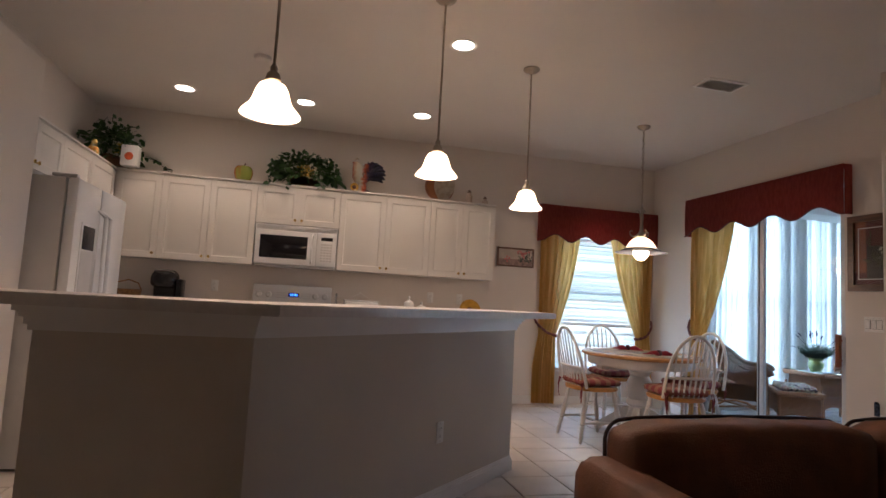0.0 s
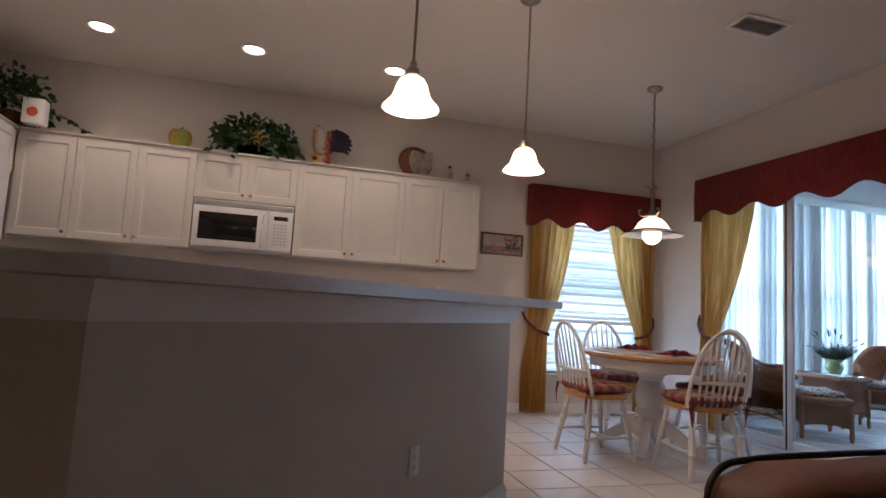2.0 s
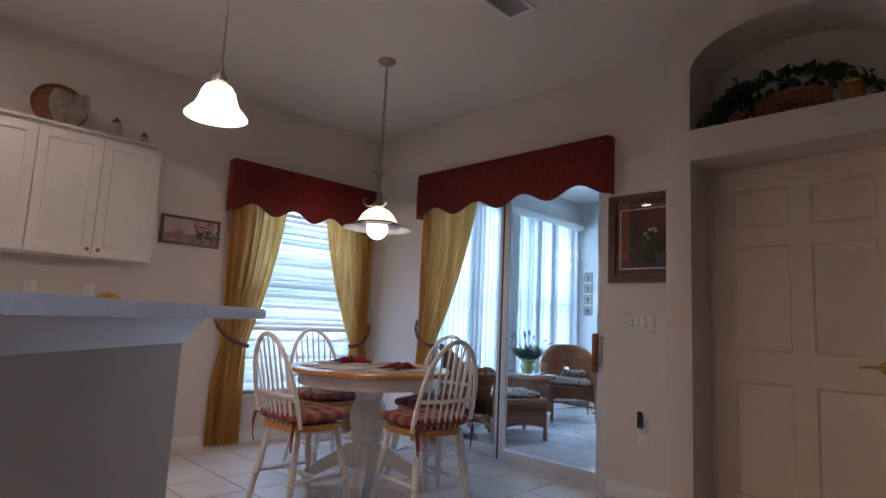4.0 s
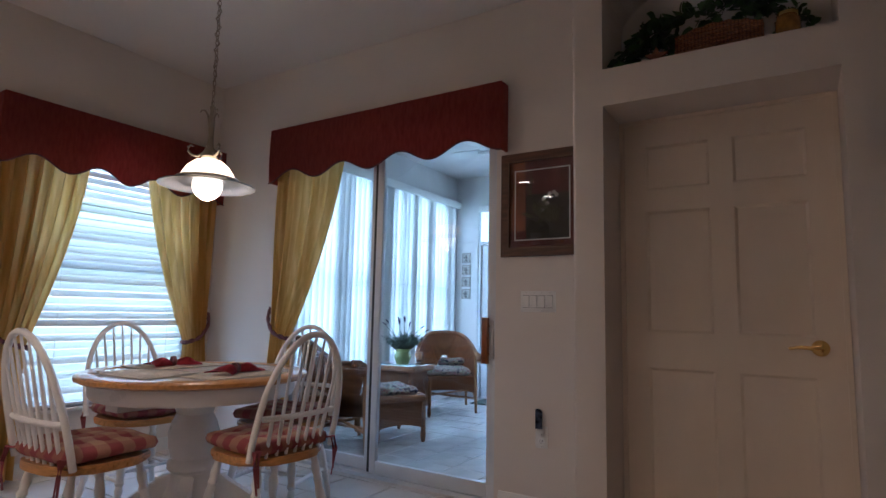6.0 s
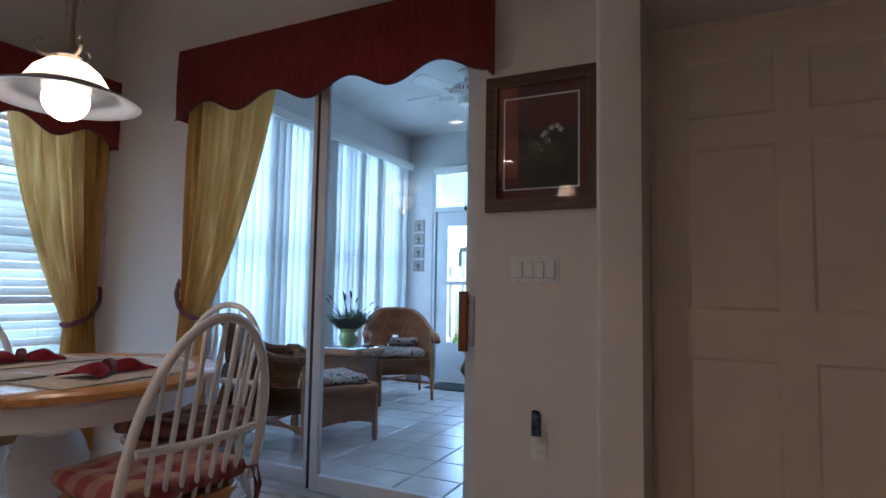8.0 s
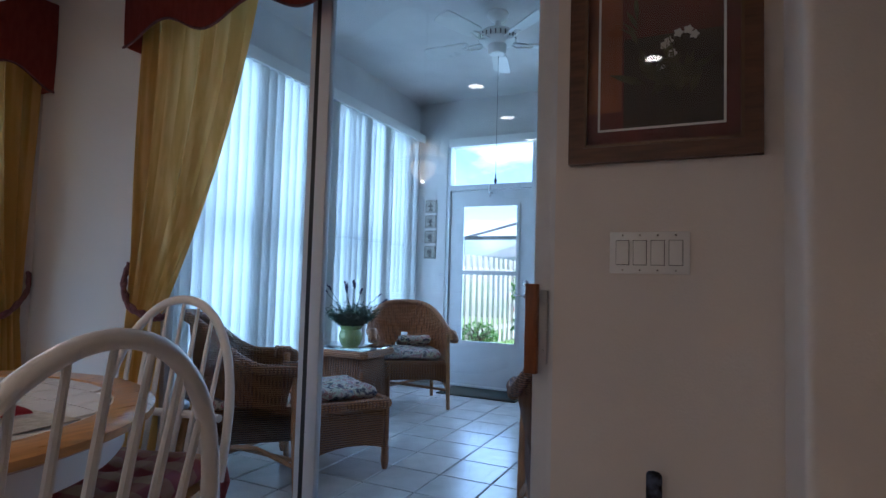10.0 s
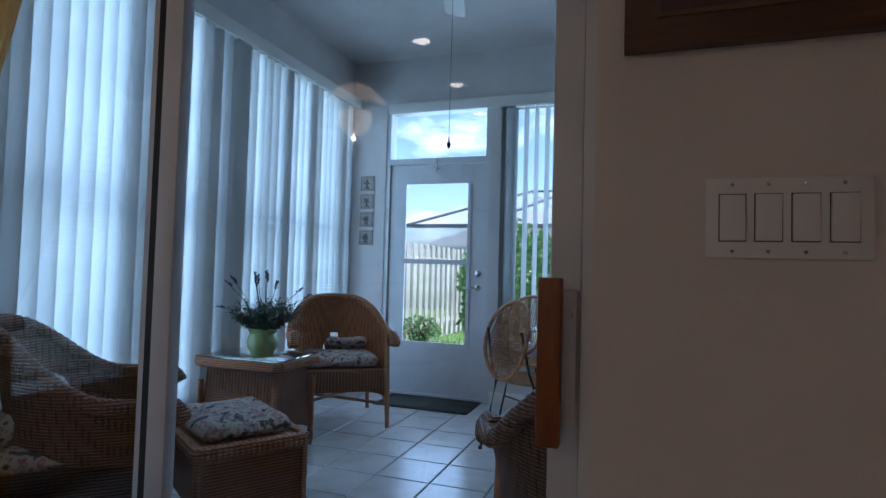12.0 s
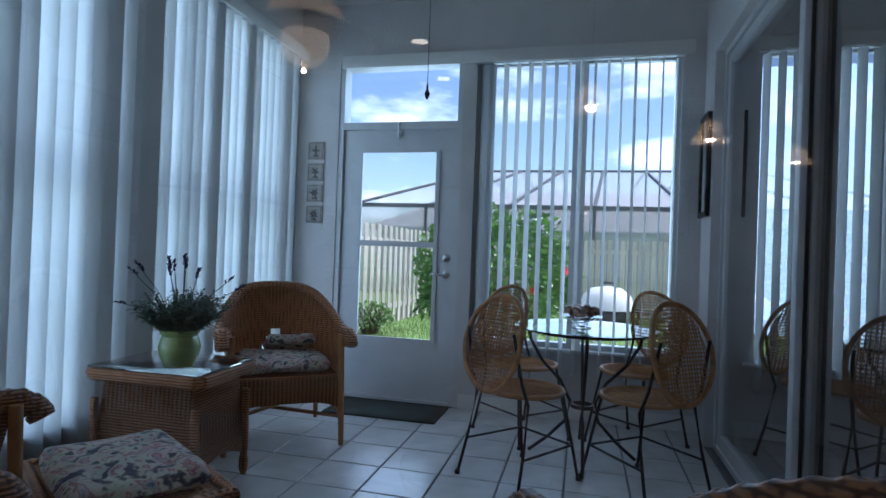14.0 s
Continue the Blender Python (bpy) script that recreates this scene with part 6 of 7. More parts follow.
# kettle grill on the patio
gk = thing("kettle_grill", pose(9.15, 3.80, GZ), "black kettle grill with a pale lid on the lawn", "grill")
built("bowl", BLACK, gk, lathe, [(0.001, 0.55), (0.12, 0.57), (0.21, 0.64), (0.24, 0.73), (0.245, 0.76), (0.001, 0.76)], 32)
built("lid", APPL, gk, lathe, [(0.246, 0.765), (0.243, 0.80), (0.21, 0.89), (0.13, 0.955), (0.001, 0.975)], 32, label="pale domed lid")
built("handle", BLACK, gk, tube, [(0, -0.06, 0.965), (0, -0.05, 1.0), (0, 0.05, 1.0), (0, 0.06, 0.965)], 0.009, 8)
for k in range(3):
    a = radians(120 * k + 30)
    built("leg", CHROME, gk, tube, [(0.17 * math.cos(a), 0.17 * math.sin(a), 0.60), (0.27 * math.cos(a), 0.27 * math.sin(a), 0.0 if k else 0.0)], 0.012, 8)
built("side_shelf", BLACK, gk, box, -0.12, 0.12, -0.52, -0.25, 0.74, 0.76, 0.004)

# the neighbour's screened pool cage beyond the fence
cg = thing("pool_cage", pose(0, 0, GZ), "bronze-framed screen enclosure behind the fence", "screen enclosure")
MESH, mn_, ml_, mp_ = material("insect_screen")
mt_, mm_ = mn_.new("ShaderNodeBsdfTransparent"), mn_.new("ShaderNodeMixShader")
mp_.inputs["Base Color"].default_value, mp_.inputs["Roughness"].default_value = (0.34, 0.36, 0.39, 1), 0.8
mm_.inputs["Fac"].default_value = 0.42
ml_.new(mp_.outputs["BSDF"], mm_.inputs[1])
ml_.new(mt_.outputs["BSDF"], mm_.inputs[2])
ml_.new(mm_.outputs["Shader"], mn_["Material Output"].inputs["Surface"])
BRONZE = plain("dark_bronze_beam", (0.07, 0.075, 0.08), 0.5, vary=0.1)
CX0, CX1, CY0, CY1, EH, RH = 20.0, 29.0, -3.5, 11.0, 2.55, 4.1
posts = [(CX0, CY0 + (CY1 - CY0) * i / 6) for i in range(7)]
for x, y in posts:
    built("post", BRONZE, cg, box, x - 0.04, x + 0.04, y - 0.04, y + 0.04, 0, EH, smooth=0)
built("eave_beam", BRONZE, cg, box, CX0 - 0.05, CX0 + 0.05, CY0, CY1, EH, EH + 0.12, smooth=0)
for (x, y) in posts:
    built("roof_beam", BRONZE, cg, tube, [(x, y, EH + 0.06), (x + 3.2, y * 0.55 + 1.4, RH), (CX1, y * 0.55 + 1.4, RH)], 0.05, 6)
built("ridge_beam", BRONZE, cg, tube, [(CX0 + 3.2, CY0 * 0.55 + 1.4, RH), (CX0 + 3.2, CY1 * 0.55 + 1.4, RH)], 0.05, 6)
bm = bmesh.new()
sheet(bm, [[(CX0, CY0, EH), (CX0, CY1, EH)], [(CX0 + 3.2, CY0 * 0.55 + 1.4, RH), (CX0 + 3.2, CY1 * 0.55 + 1.4, RH)]])
sheet(bm, [[(CX0, CY0, EH), (CX0 + 3.2, CY0 * 0.55 + 1.4, RH)], [(CX1, CY0, EH), (CX1, CY0 * 0.55 + 1.4, RH)]])
sheet(bm, [[(CX0, CY0, 0), (CX0, CY1, 0)], [(CX0, CY0, EH), (CX0, CY1, EH)]])
part("screen", bm, MESH, cg, "grey insect screen", 0)


def neighbour(m, w, d, h, rise, label):
    """A plain stucco house with a hipped roof, windows and eaves."""
    hs = thing("house", m, label, "house", "neighbouring houses")
    wallm = plain("neighbour_stucco", (0.66, 0.63, 0.58), 0.9, vary=0.06, scale=2, grain=50, bump=0.4)
    roofm = plain("neighbour_shingle", (0.30, 0.27, 0.25), 0.9, vary=0.2, scale=6, grain=20, bump=0.6, stretchy=(1, 1, 8))
    built("wall", wallm, hs, box, 0, w, 0, d, 0, h, smooth=0)
    bm = bmesh.new()
    o = 0.5
    e = [(-o, -o, h), (w + o, -o, h), (w + o, d + o, h), (-o, d + o, h)]
    r = [(d / 2, d / 2, h + rise), (w - d / 2, d / 2, h + rise)]
    v = [bm.verts.new(p) for p in e + r]
    lo = [bm.verts.new((x, y, z - 0.15)) for x, y, z in e]
    for q in ((0, 1, 5, 4), (1, 2, 5), (2, 3, 4, 5), (3, 0, 4)):
        bm.faces.new([v[i] for i in q])
    for i in range(4):
        bm.faces.new((lo[i], lo[(i + 1) % 4], v[(i + 1) % 4], v[i]))
    bm.faces.new(lo[::-1])
    part("roof", bm, roofm, hs, "", 0)
    for x in (w * 0.2, w * 0.5, w * 0.8):
        wb = bmesh.new()
        frame_bars(wb, 1.1, 1.4, -0.04, -0.001, 0.06)
        for vv in wb.verts:
            vv.co += Vector((x - 0.55, 0, 0.95))
        wf = part("window", wb, TRIM, hs, "", 0)
        built("pane", DARKGLASS, wf, box, x - 0.5, x + 0.5, -0.02, -0.004, 1.0, 2.3, smooth=0)
    return hs


neighbour(pose(1.0, 10.6, GZ), 13.0, 9.0, 2.7, 2.2, "pale stucco house with a brown hipped roof")
neighbour(pose(36.0, 16.0, GZ, 0, 0, -90), 24.0, 9.0, 2.7, 2.6, "distant pale house behind the screen enclosure")

# ---- decoration and small things ----


def foliage(bm, centre, rad, n, size, low=-0.3, droop=0.35):
    for i in range(n):
        d = rand_dir(low, 1.0)
        k = random.uniform(0.35, 1.0) ** 0.6 * (1 + 0.2 * math.sin(4 * d.x + 2.2) * math.cos(5 * d.y))
        p = Vector((centre[0] + d.x * rad[0] * k, centre[1] + d.y * rad[1] * k, centre[2] + d.z * rad[2] * k))
        leaf_blade(bm, p, d + rand_dir() * 0.7 + Vector((0, 0, -0.2)), (rand_dir(0.2, 1)), random.uniform(0.65, 1.25) * size, size * 0.62, droop)


def vine(lv, st, pts, size):
    """A trailing stem with leaves."""
    pts = [Vector(p) for p in pts]
    tube(st, pts, 0.0025, 5, False)
    for a, b in zip(pts, pts[1:]):
        for k in range(5):
            leaf_blade(lv, a.lerp(b, k / 5), rand_dir(-0.6, 0.6), rand_dir(0.3, 1), random.uniform(0.7, 1.2) * size, size * 0.7, 0.3)


TOPZ = UZ1 + 0.0165


def silk_plant(m, rad, n, size, label, vines, box_w=0.30):
    p = thing("ivy_arrangement", m, label, "artificial plant", "silk plants")
    bm = bmesh.new()
    rows = [[(box_w * 0.5 * sx * (0.85 + 0.15 * k), 0.06 * sy, 0.09 * k) for sx, sy in ((-1, -1), (1, -1), (1, 1), (-1, 1), (-1, -1))] for k in (0, 0.5, 1)]
    sheet(bm, rows, 0.008)
    box(bm, -box_w * 0.42, box_w * 0.42, -0.05, 0.05, 0.0, 0.07)
    part("basket", bm, BASKET, p, "brown woven planter basket")
    lv, st_ = bmesh.new(), bmesh.new()
    foliage(lv, (0, 0, 0.13), rad, n, size)
    for v in vines:
        vine(lv, st_, v, size)
    part("stems", st_, SOIL, p)
    tagged(part("leaves", lv, LEAF, p, "", 60), kind="stuff")
    fl_ = bmesh.new()
    for i in range(60):
        c = Vector((random.gauss(0.02, 0.04), -0.10 + random.uniform(-0.03, 0.02), random.uniform(0.10, 0.20)))
        leaf_blade(fl_, c, rand_dir(), rand_dir(0, 1), 0.022, 0.02, 0.1)
    tagged(part("berries", fl_, plain("ochre_bloom", (0.50, 0.33, 0.06), 0.6, vary=0.3, scale=30), p, "ochre yellow blossoms", 60), kind="stuff")
    return p


silk_plant(pose(-0.19, BACK - 0.19, TOPZ), (0.37, 0.10, 0.23), 640, 0.062, "green silk ivy in a basket on the cabinets", [[(-0.25, -0.1, 0.12), (-0.33, -0.16, 0.04), (-0.35, -0.17, -0.05)], [(0.3, -0.1, 0.1), (0.38, -0.14, 0.04), (0.42, -0.15, 0.0)], [(0.1, -0.1, 0.1), (0.16, -0.16, 0.02), (0.2, -0.165, -0.03)], [(-0.1, -0.12, 0.1), (-0.15, -0.165, 0.01), (-0.17, -0.17, -0.06)]])
silk_plant(pose(-1.96, 6.02, TOPZ, 0, 0, 50), (0.26, 0.12, 0.30), 460, 0.065, "green silk ivy on the corner cabinets", [[(0.2, -0.05, 0.15), (0.38, -0.1, 0.14), (0.52, -0.12, 0.05), (0.6, -0.12, 0.02)], [(0, 0, 0.25), (0.1, -0.05, 0.40), (0.18, -0.08, 0.42)], [(-0.2, 0, 0.2), (-0.33, -0.05, 0.22), (-0.42, -0.1, 0.17)]], 0.22)

# enamel jug with a painted fruit, beside the corner ivy
jg = thing("painted_canister", pose(-1.80, 5.98, TOPZ), "white square canister painted with a red pumpkin", "canister")
built("body", APPL, jg, box, -0.075, 0.075, -0.06, 0.06, 0, 0.20, 0.012)
built("painted_fruit", plain("red_glaze", (0.55, 0.10, 0.03), 0.3, vary=0.3, scale=25), jg, lathe, [(0.001, 0.003), (0.025, 0.003), (0.036, 0.0015), (0.038, 0.0), (0.001, 0.0)], 20, pose(0.0, -0.0605, 0.09, 90, 0, 0))
hen = bmesh.new()
lathe(hen, [(0.001, 0.0), (0.04, 0.0), (0.055, 0.03), (0.05, 0.065), (0.03, 0.085), (0.022, 0.11), (0.026, 0.125), (0.014, 0.142), (0.001, 0.146)], 16, pose(0, 0, 0))
for v in hen.verts:
    v.co.x *= 1.5 if v.co.z < 0.08 else 1.0
    v.co.x += -0.02 + 0.5 * max(0, v.co.z - 0.06)
henm, hn, hl, hp = material("painted_ceramic")
hnz = noise_node(hn, hl, 28, 3)
hr = hn.new("ShaderNodeValToRGB")
hr.color_ramp.elements[0].position, hr.color_ramp.elements[1].position = 0.38, 0.62
hr.color_ramp.elements[0].color, hr.color_ramp.elements[1].color = (0.60, 0.25, 0.05, 1), (0.62, 0.55, 0.42, 1)
e_ = hr.color_ramp.elements.new(0.5)
e_.color = (0.66, 0.50, 0.12, 1)
hl.new(hnz.outputs["Fac"], hr.inputs["Fac"])
hl.new(hr.outputs["Color"], hp.inputs["Base Color"])
hp.inputs["Roughness"].default_value = 0.2
ho = part("hen_figurine", hen, henm, None, "", 60)
ho.matrix_world = pose(-2.0, 5.62, TOPZ, 0, 0, -60)
tagged(ho, "small yellow and orange ceramic hen on the cabinet", "figurine")

# ceramic apple jar
ap = thing("apple_jar", pose(-0.80, BACK - 0.16, TOPZ), "green and red glazed apple-shaped cookie jar", "jar")
apm, an, al, apb = material("apple_glaze")
atx = noise_node(an, al, 6, 2, stretchy=(1, 1, 0.4))
al.new(mixed(an, al, atx.outputs["Fac"], (0.42, 0.09, 0.03), (0.30, 0.33, 0.06), 0.4, 0.58), apb.inputs["Base Color"])
apb.inputs["Roughness"].default_value = 0.15
built("body", apm, ap, lathe, [(0.001, 0), (0.05, 0), (0.078, 0.03), (0.092, 0.08), (0.090, 0.125), (0.070, 0.158), (0.035, 0.165), (0.012, 0.155), (0.001, 0.152)], 40, wave=0.03, waves=7)
built("stem", PICWOOD, ap, tube, [(0, 0, 0.15), (0.004, 0, 0.175), (0.015, 0, 0.195)], [0.008, 0.006, 0.007], 8)

# ceramic rooster: one plain mesh
rb = bmesh.new()
tube(rb, [(0, 0, 0.02), (0, 0, 0.09), (0.0, 0, 0.14), (-0.02, 0, 0.20), (-0.055, 0, 0.27), (-0.075, 0, 0.32), (-0.08, 0, 0.345)], [0.05, 0.05, 0.09, 0.098, 0.066, 0.042, 0.020], 14)
for k in range(9):
    a = radians(-8 + 13 * k)
    d = Vector((math.cos(a), 0, math.sin(a)))
    root = Vector((0.035, 0.012 * (k % 2), 0.19))
    ln = 0.15 + 0.05 * math.sin(math.pi * k / 8)
    tube(rb, [root, root + d * ln * 0.55, root + d * ln * 0.9 + Vector((0.012, 0, -0.005)), root + d * ln + Vector((0.035, 0, -0.035))], [0.034, 0.036, 0.026, 0.010], 8)
tube(rb, [(-0.03, -0.03, 0.20), (0.03, -0.075, 0.19), (0.09, -0.06, 0.21)], [0.03, 0.045, 0.012], 8)
tube(rb, [(-0.09, 0, 0.36), (-0.075, 0, 0.385), (-0.055, 0, 0.37)], 0.014, 6, flat=0.5)
tube(rb, [(-0.10, 0, 0.335), (-0.125, 0, 0.328)], [0.010, 0.002], 6)
tube(rb, [(-0.095, 0, 0.32), (-0.10, 0, 0.285)], [0.012, 0.009], 6)
lathe(rb, [(0.001, 0), (0.085, 0), (0.09, 0.02), (0.06, 0.045), (0.001, 0.05)], 18)
rom, rn, rl, rp = material("rooster_glaze")
rtc, rsep, rcr = rn.new("ShaderNodeTexCoord"), rn.new("ShaderNodeSeparateXYZ"), rn.new("ShaderNodeValToRGB")
rl.new(rtc.outputs["Generated"], rsep.inputs["Vector"])
rnz, rad_ = noise_node(rn, rl, 30, 2), rn.new("ShaderNodeMath")
rad_.operation = "MULTIPLY_ADD"
rad_.inputs[1].default_value = 0.25
rl.new(rnz.outputs["Fac"], rad_.inputs[0])
rl.new(rsep.outputs["X"], rad_.inputs[2])
rl.new(rad_.outputs["Value"], rcr.inputs["Fac"])
rcr.color_ramp.elements[0].position, rcr.color_ramp.elements[1].position = 0.12, 0.78
rcr.color_ramp.elements[0].color, rcr.color_ramp.elements[1].color = (0.40, 0.03, 0.02, 1), (0.012, 0.010, 0.03, 1)
for pos_, c_ in ((0.28, (0.60, 0.50, 0.36)), (0.42, (0.62, 0.55, 0.45)), (0.52, (0.50, 0.10, 0.03)), (0.62, (0.05, 0.03, 0.06))):
    e_ = rcr.color_ramp.elements.new(pos_)
    e_.color = (*c_, 1)
rl.new(rcr.outputs["Color"], rp.inputs["Base Color"])
rp.inputs["Roughness"].default_value = 0.18
ro = part("rooster_figurine", rb, rom, None, "", 60)
ro.matrix_world = pose(0.42, BACK - 0.16, TOPZ, 0, 0, -8)
tagged(ro, "glazed ceramic rooster with dark tail feathers", "figurine")
sf = thing("sunflower_ornament", pose(0.33, BACK - 0.24, TOPZ), "small ceramic sunflower ornament on the cabinet", "ornament")
bm = bmesh.new()
for k in range(14):
    a = 2 * math.pi * k / 14
    leaf_blade(bm, Vector((0.02 * math.cos(a), -0.02, 0.045 + 0.02 * math.sin(a))), Vector((math.cos(a), -0.2, math.sin(a))), Vector((0, -1, 0)), 0.03, 0.02, -0.1)
part("petals", bm, plain("sunflower_yellow", (0.62, 0.36, 0.03), 0.4, vary=0.2), sf, "yellow petals", 60)
built("heart", PICWOOD, sf, lathe, [(0.001, 0.02), (0.018, 0.014), (0.024, 0.0), (0.001, 0.0)], 16, pose(0, -0.015, 0.045, 90, 0, 0))
built("base", henm, sf, lathe, [(0.001, 0), (0.035, 0), (0.04, 0.012), (0.02, 0.025), (0.001, 0.027)], 16)

# wicker tray leaning on the wall with a cloth, then two small jars
tr_ = thing("wicker_tray", pose(1.30, BACK - 0.05, TOPZ + 0.165, 76, 0, 0), "round brown wicker tray leaning on the wall", "tray")
bm = bmesh.new()
lathe(bm, [(0.001, 0), (0.15, 0), (0.165, 0.008), (0.17, 0.022), (0.163, 0.026), (0.15, 0.012), (0.001, 0.008)], 40)
part("dish", bm, wicker("ochre_basket", (0.12, 0.04, 0.015), (0.42, 0.17, 0.06), 1.8), tr_)
ck = thing("tea_towel", pose(1.33, BACK - 0.115, TOPZ + 0.01), "cream printed towel draped over the tray", "towel")
bm = bmesh.new()
rows = []
for i in range(15):
    t = i / 14
    z = 0.25 - 0.27 * t
    w = 0.045 + 0.075 * math.sin(math.pi * min(1, 0.25 + t * 0.75))
    rows.append([(w * u + 0.02 * (1 - t), -0.005 - 0.03 * t + 0.008 * math.sin(5 * u + 3 * t), z + 0.02 * abs(u)) for u in (k / 8 for k in range(-8, 9))])
sheet(bm, rows, 0.003)
part("cloth", bm, cloth("cream_print", (0.50, 0.42, 0.32), (0.66, 0.60, 0.50), 0.0, 18, 200), ck, smooth=70)
for x, h_, r_ in ((1.63, 0.13, 0.038), (1.82, 0.075, 0.035)):
    j_ = thing("small_jar", pose(x, BACK - 0.15, TOPZ), "small pale stoneware jar with a wooden lid", "jar", "small jars")
    built("body", plain("stoneware", (0.52, 0.42, 0.34), 0.5, vary=0.15, scale=20), j_, lathe, [(0.001, 0), (r_ * 0.9, 0), (r_, h_ * 0.15), (r_, h_ * 0.7), (r_ * 0.6, h_ * 0.85), (r_ * 0.6, h_), (0.001, h_)], 24)
    built("lid", PICWOOD, j_, lathe, [(r_ * 0.62, h_ + 0.001), (r_ * 0.65, h_ + 0.012), (0.012, h_ + 0.018), (0.012, h_ + 0.03), (0.001, h_ + 0.032)], 20, label="dark wooden lid")

# counter things
CT = 0.909
cm = thing("coffee_maker", pose(-1.43, BACK - 0.20, CT), "black single-cup coffee maker on the counter", "coffee maker")
bm = bmesh.new()
box(bm, -0.11, 0.11, -0.13, 0.13, 0.0, 0.05, 0.02)
box(bm, -0.11, 0.11, 0.02, 0.13, 0.05, 0.30, 0.03)
part("base", bm, BLACK, cm)
bm = bmesh.new()
lathe(bm, [(0.001, 0.21), (0.11, 0.21), (0.128, 0.235), (0.13, 0.29), (0.118, 0.335), (0.09, 0.365), (0.04, 0.378), (0.001, 0.38)], 32)
part("brew_head", bm, BLACK, cm)
built("lever", CHROME, cm, tube, [(-0.09, -0.06, 0.345), (-0.07, -0.125, 0.365), (0.0, -0.145, 0.37), (0.07, -0.125, 0.365), (0.09, -0.06, 0.345)], 0.008, 8)
built("water_tank", DARKGLASS, cm, box, 0.115, 0.165, -0.08, 0.12, 0.03, 0.29, 0.012)
bs = thing("storage_basket", pose(-1.75, BACK - 0.22, CT), "brown woven basket with a sunflower motif", "basket")
bm = bmesh.new()
sheet(bm, [[(r * x, r * 0.8 * y, z) for x, y in ((math.cos(2 * math.pi * k / 28), math.sin(2 * math.pi * k / 28)) for k in range(29))] for r, z in ((0.10, 0), (0.115, 0.08), (0.125, 0.17))], 0.01)
lathe(bm, [(0.001, 0), (0.1, 0), (0.1, 0.012), (0.001, 0.012)], 20)
part("weave", bm, wicker("gold_basket", (0.14, 0.06, 0.015), (0.50, 0.26, 0.06), 2.0), bs)
built("handle", wicker("basket_handle", (0.14, 0.06, 0.015), (0.4, 0.2, 0.05), 2), bs, tube, [(-0.122, 0, 0.165), (-0.09, 0, 0.23), (0, 0, 0.26), (0.09, 0, 0.23), (0.122, 0, 0.165)], 0.007, 8)
bb = thing("bread_box", pose(0.49, BACK - 0.18, CT), "plain white countertop box", "box")
built("body", APPL, bb, box, -0.175, 0.175, -0.11, 0.11, 0, 0.165, 0.015)
built("lid", APPL, bb, box, -0.178, 0.178, -0.113, 0.113, 0.166, 0.18, 0.006)
hg = thing("plate_stand", pose(0.49, BACK - 0.06, CT), "thin white wire plate stand", "stand")
bm = bmesh.new()
tube(bm, [(-0.12, 0, 0.0), (-0.12, 0, 0.19), (-0.03, 0, 0.235), (0, 0, 0.26), (0.03, 0, 0.235), (0.12, 0, 0.19), (0.12, 0, 0.0)], 0.003, 6)
part("wire", bm, TRIM, hg)
for x, h_ in ((1.01, 0.255), (1.15, 0.20)):
    cn = thing("soap_bottle", pose(x, BACK - 0.17, CT), "white ceramic canister with a dark printed band", "canister", "canisters")
    built("body", APPL, cn, lathe, [(0.001, 0), (0.052, 0), (0.056, 0.01), (0.056, h_ * 0.68), (0.045, h_ * 0.76), (0.02, h_ * 0.80), (0.001, h_ * 0.80)], 28)
    built("printed_band", plain("printed_label", (0.16, 0.16, 0.15), 0.4, vary=0.6, scale=50), cn, lathe, [(0.0563, h_ * 0.28), (0.0568, h_ * 0.28), (0.0568, h_ * 0.48), (0.0563, h_ * 0.48)], 28)
    built("knob", APPL, cn, lathe, [(0.02, h_ * 0.80), (0.012, h_ * 0.86), (0.016, h_ * 0.93), (0.010, h_), (0.001, h_)], 16)
spt = thing("decorative_plate", pose(1.74, BACK - 0.035, CT + 0.13, 82, 0, 0), "round yellow sunflower plate against the wall", "plate")
built("plate", plain("sunflower_glaze", (0.58, 0.33, 0.05), 0.2, vary=0.25, scale=12), spt, lathe, [(0.001, 0), (0.07, 0), (0.12, 0.012), (0.125, 0.016), (0.118, 0.016), (0.07, 0.005), (0.001, 0.005)], 36)
built("motif", PICWOOD, spt, lathe, [(0.001, 0.009), (0.035, 0.008), (0.038, 0.0055), (0.001, 0.0055)], 20)
ut = thing("utensil", pose(0.235, BACK - 0.12, CT), "small steel utensil standing by the range", "utensil")
built("handle", CHROME, ut, lathe, [(0.001, 0), (0.03, 0), (0.03, 0.09), (0.012, 0.10), (0.009, 0.2), (0.014, 0.235), (0.001, 0.24)], 14)


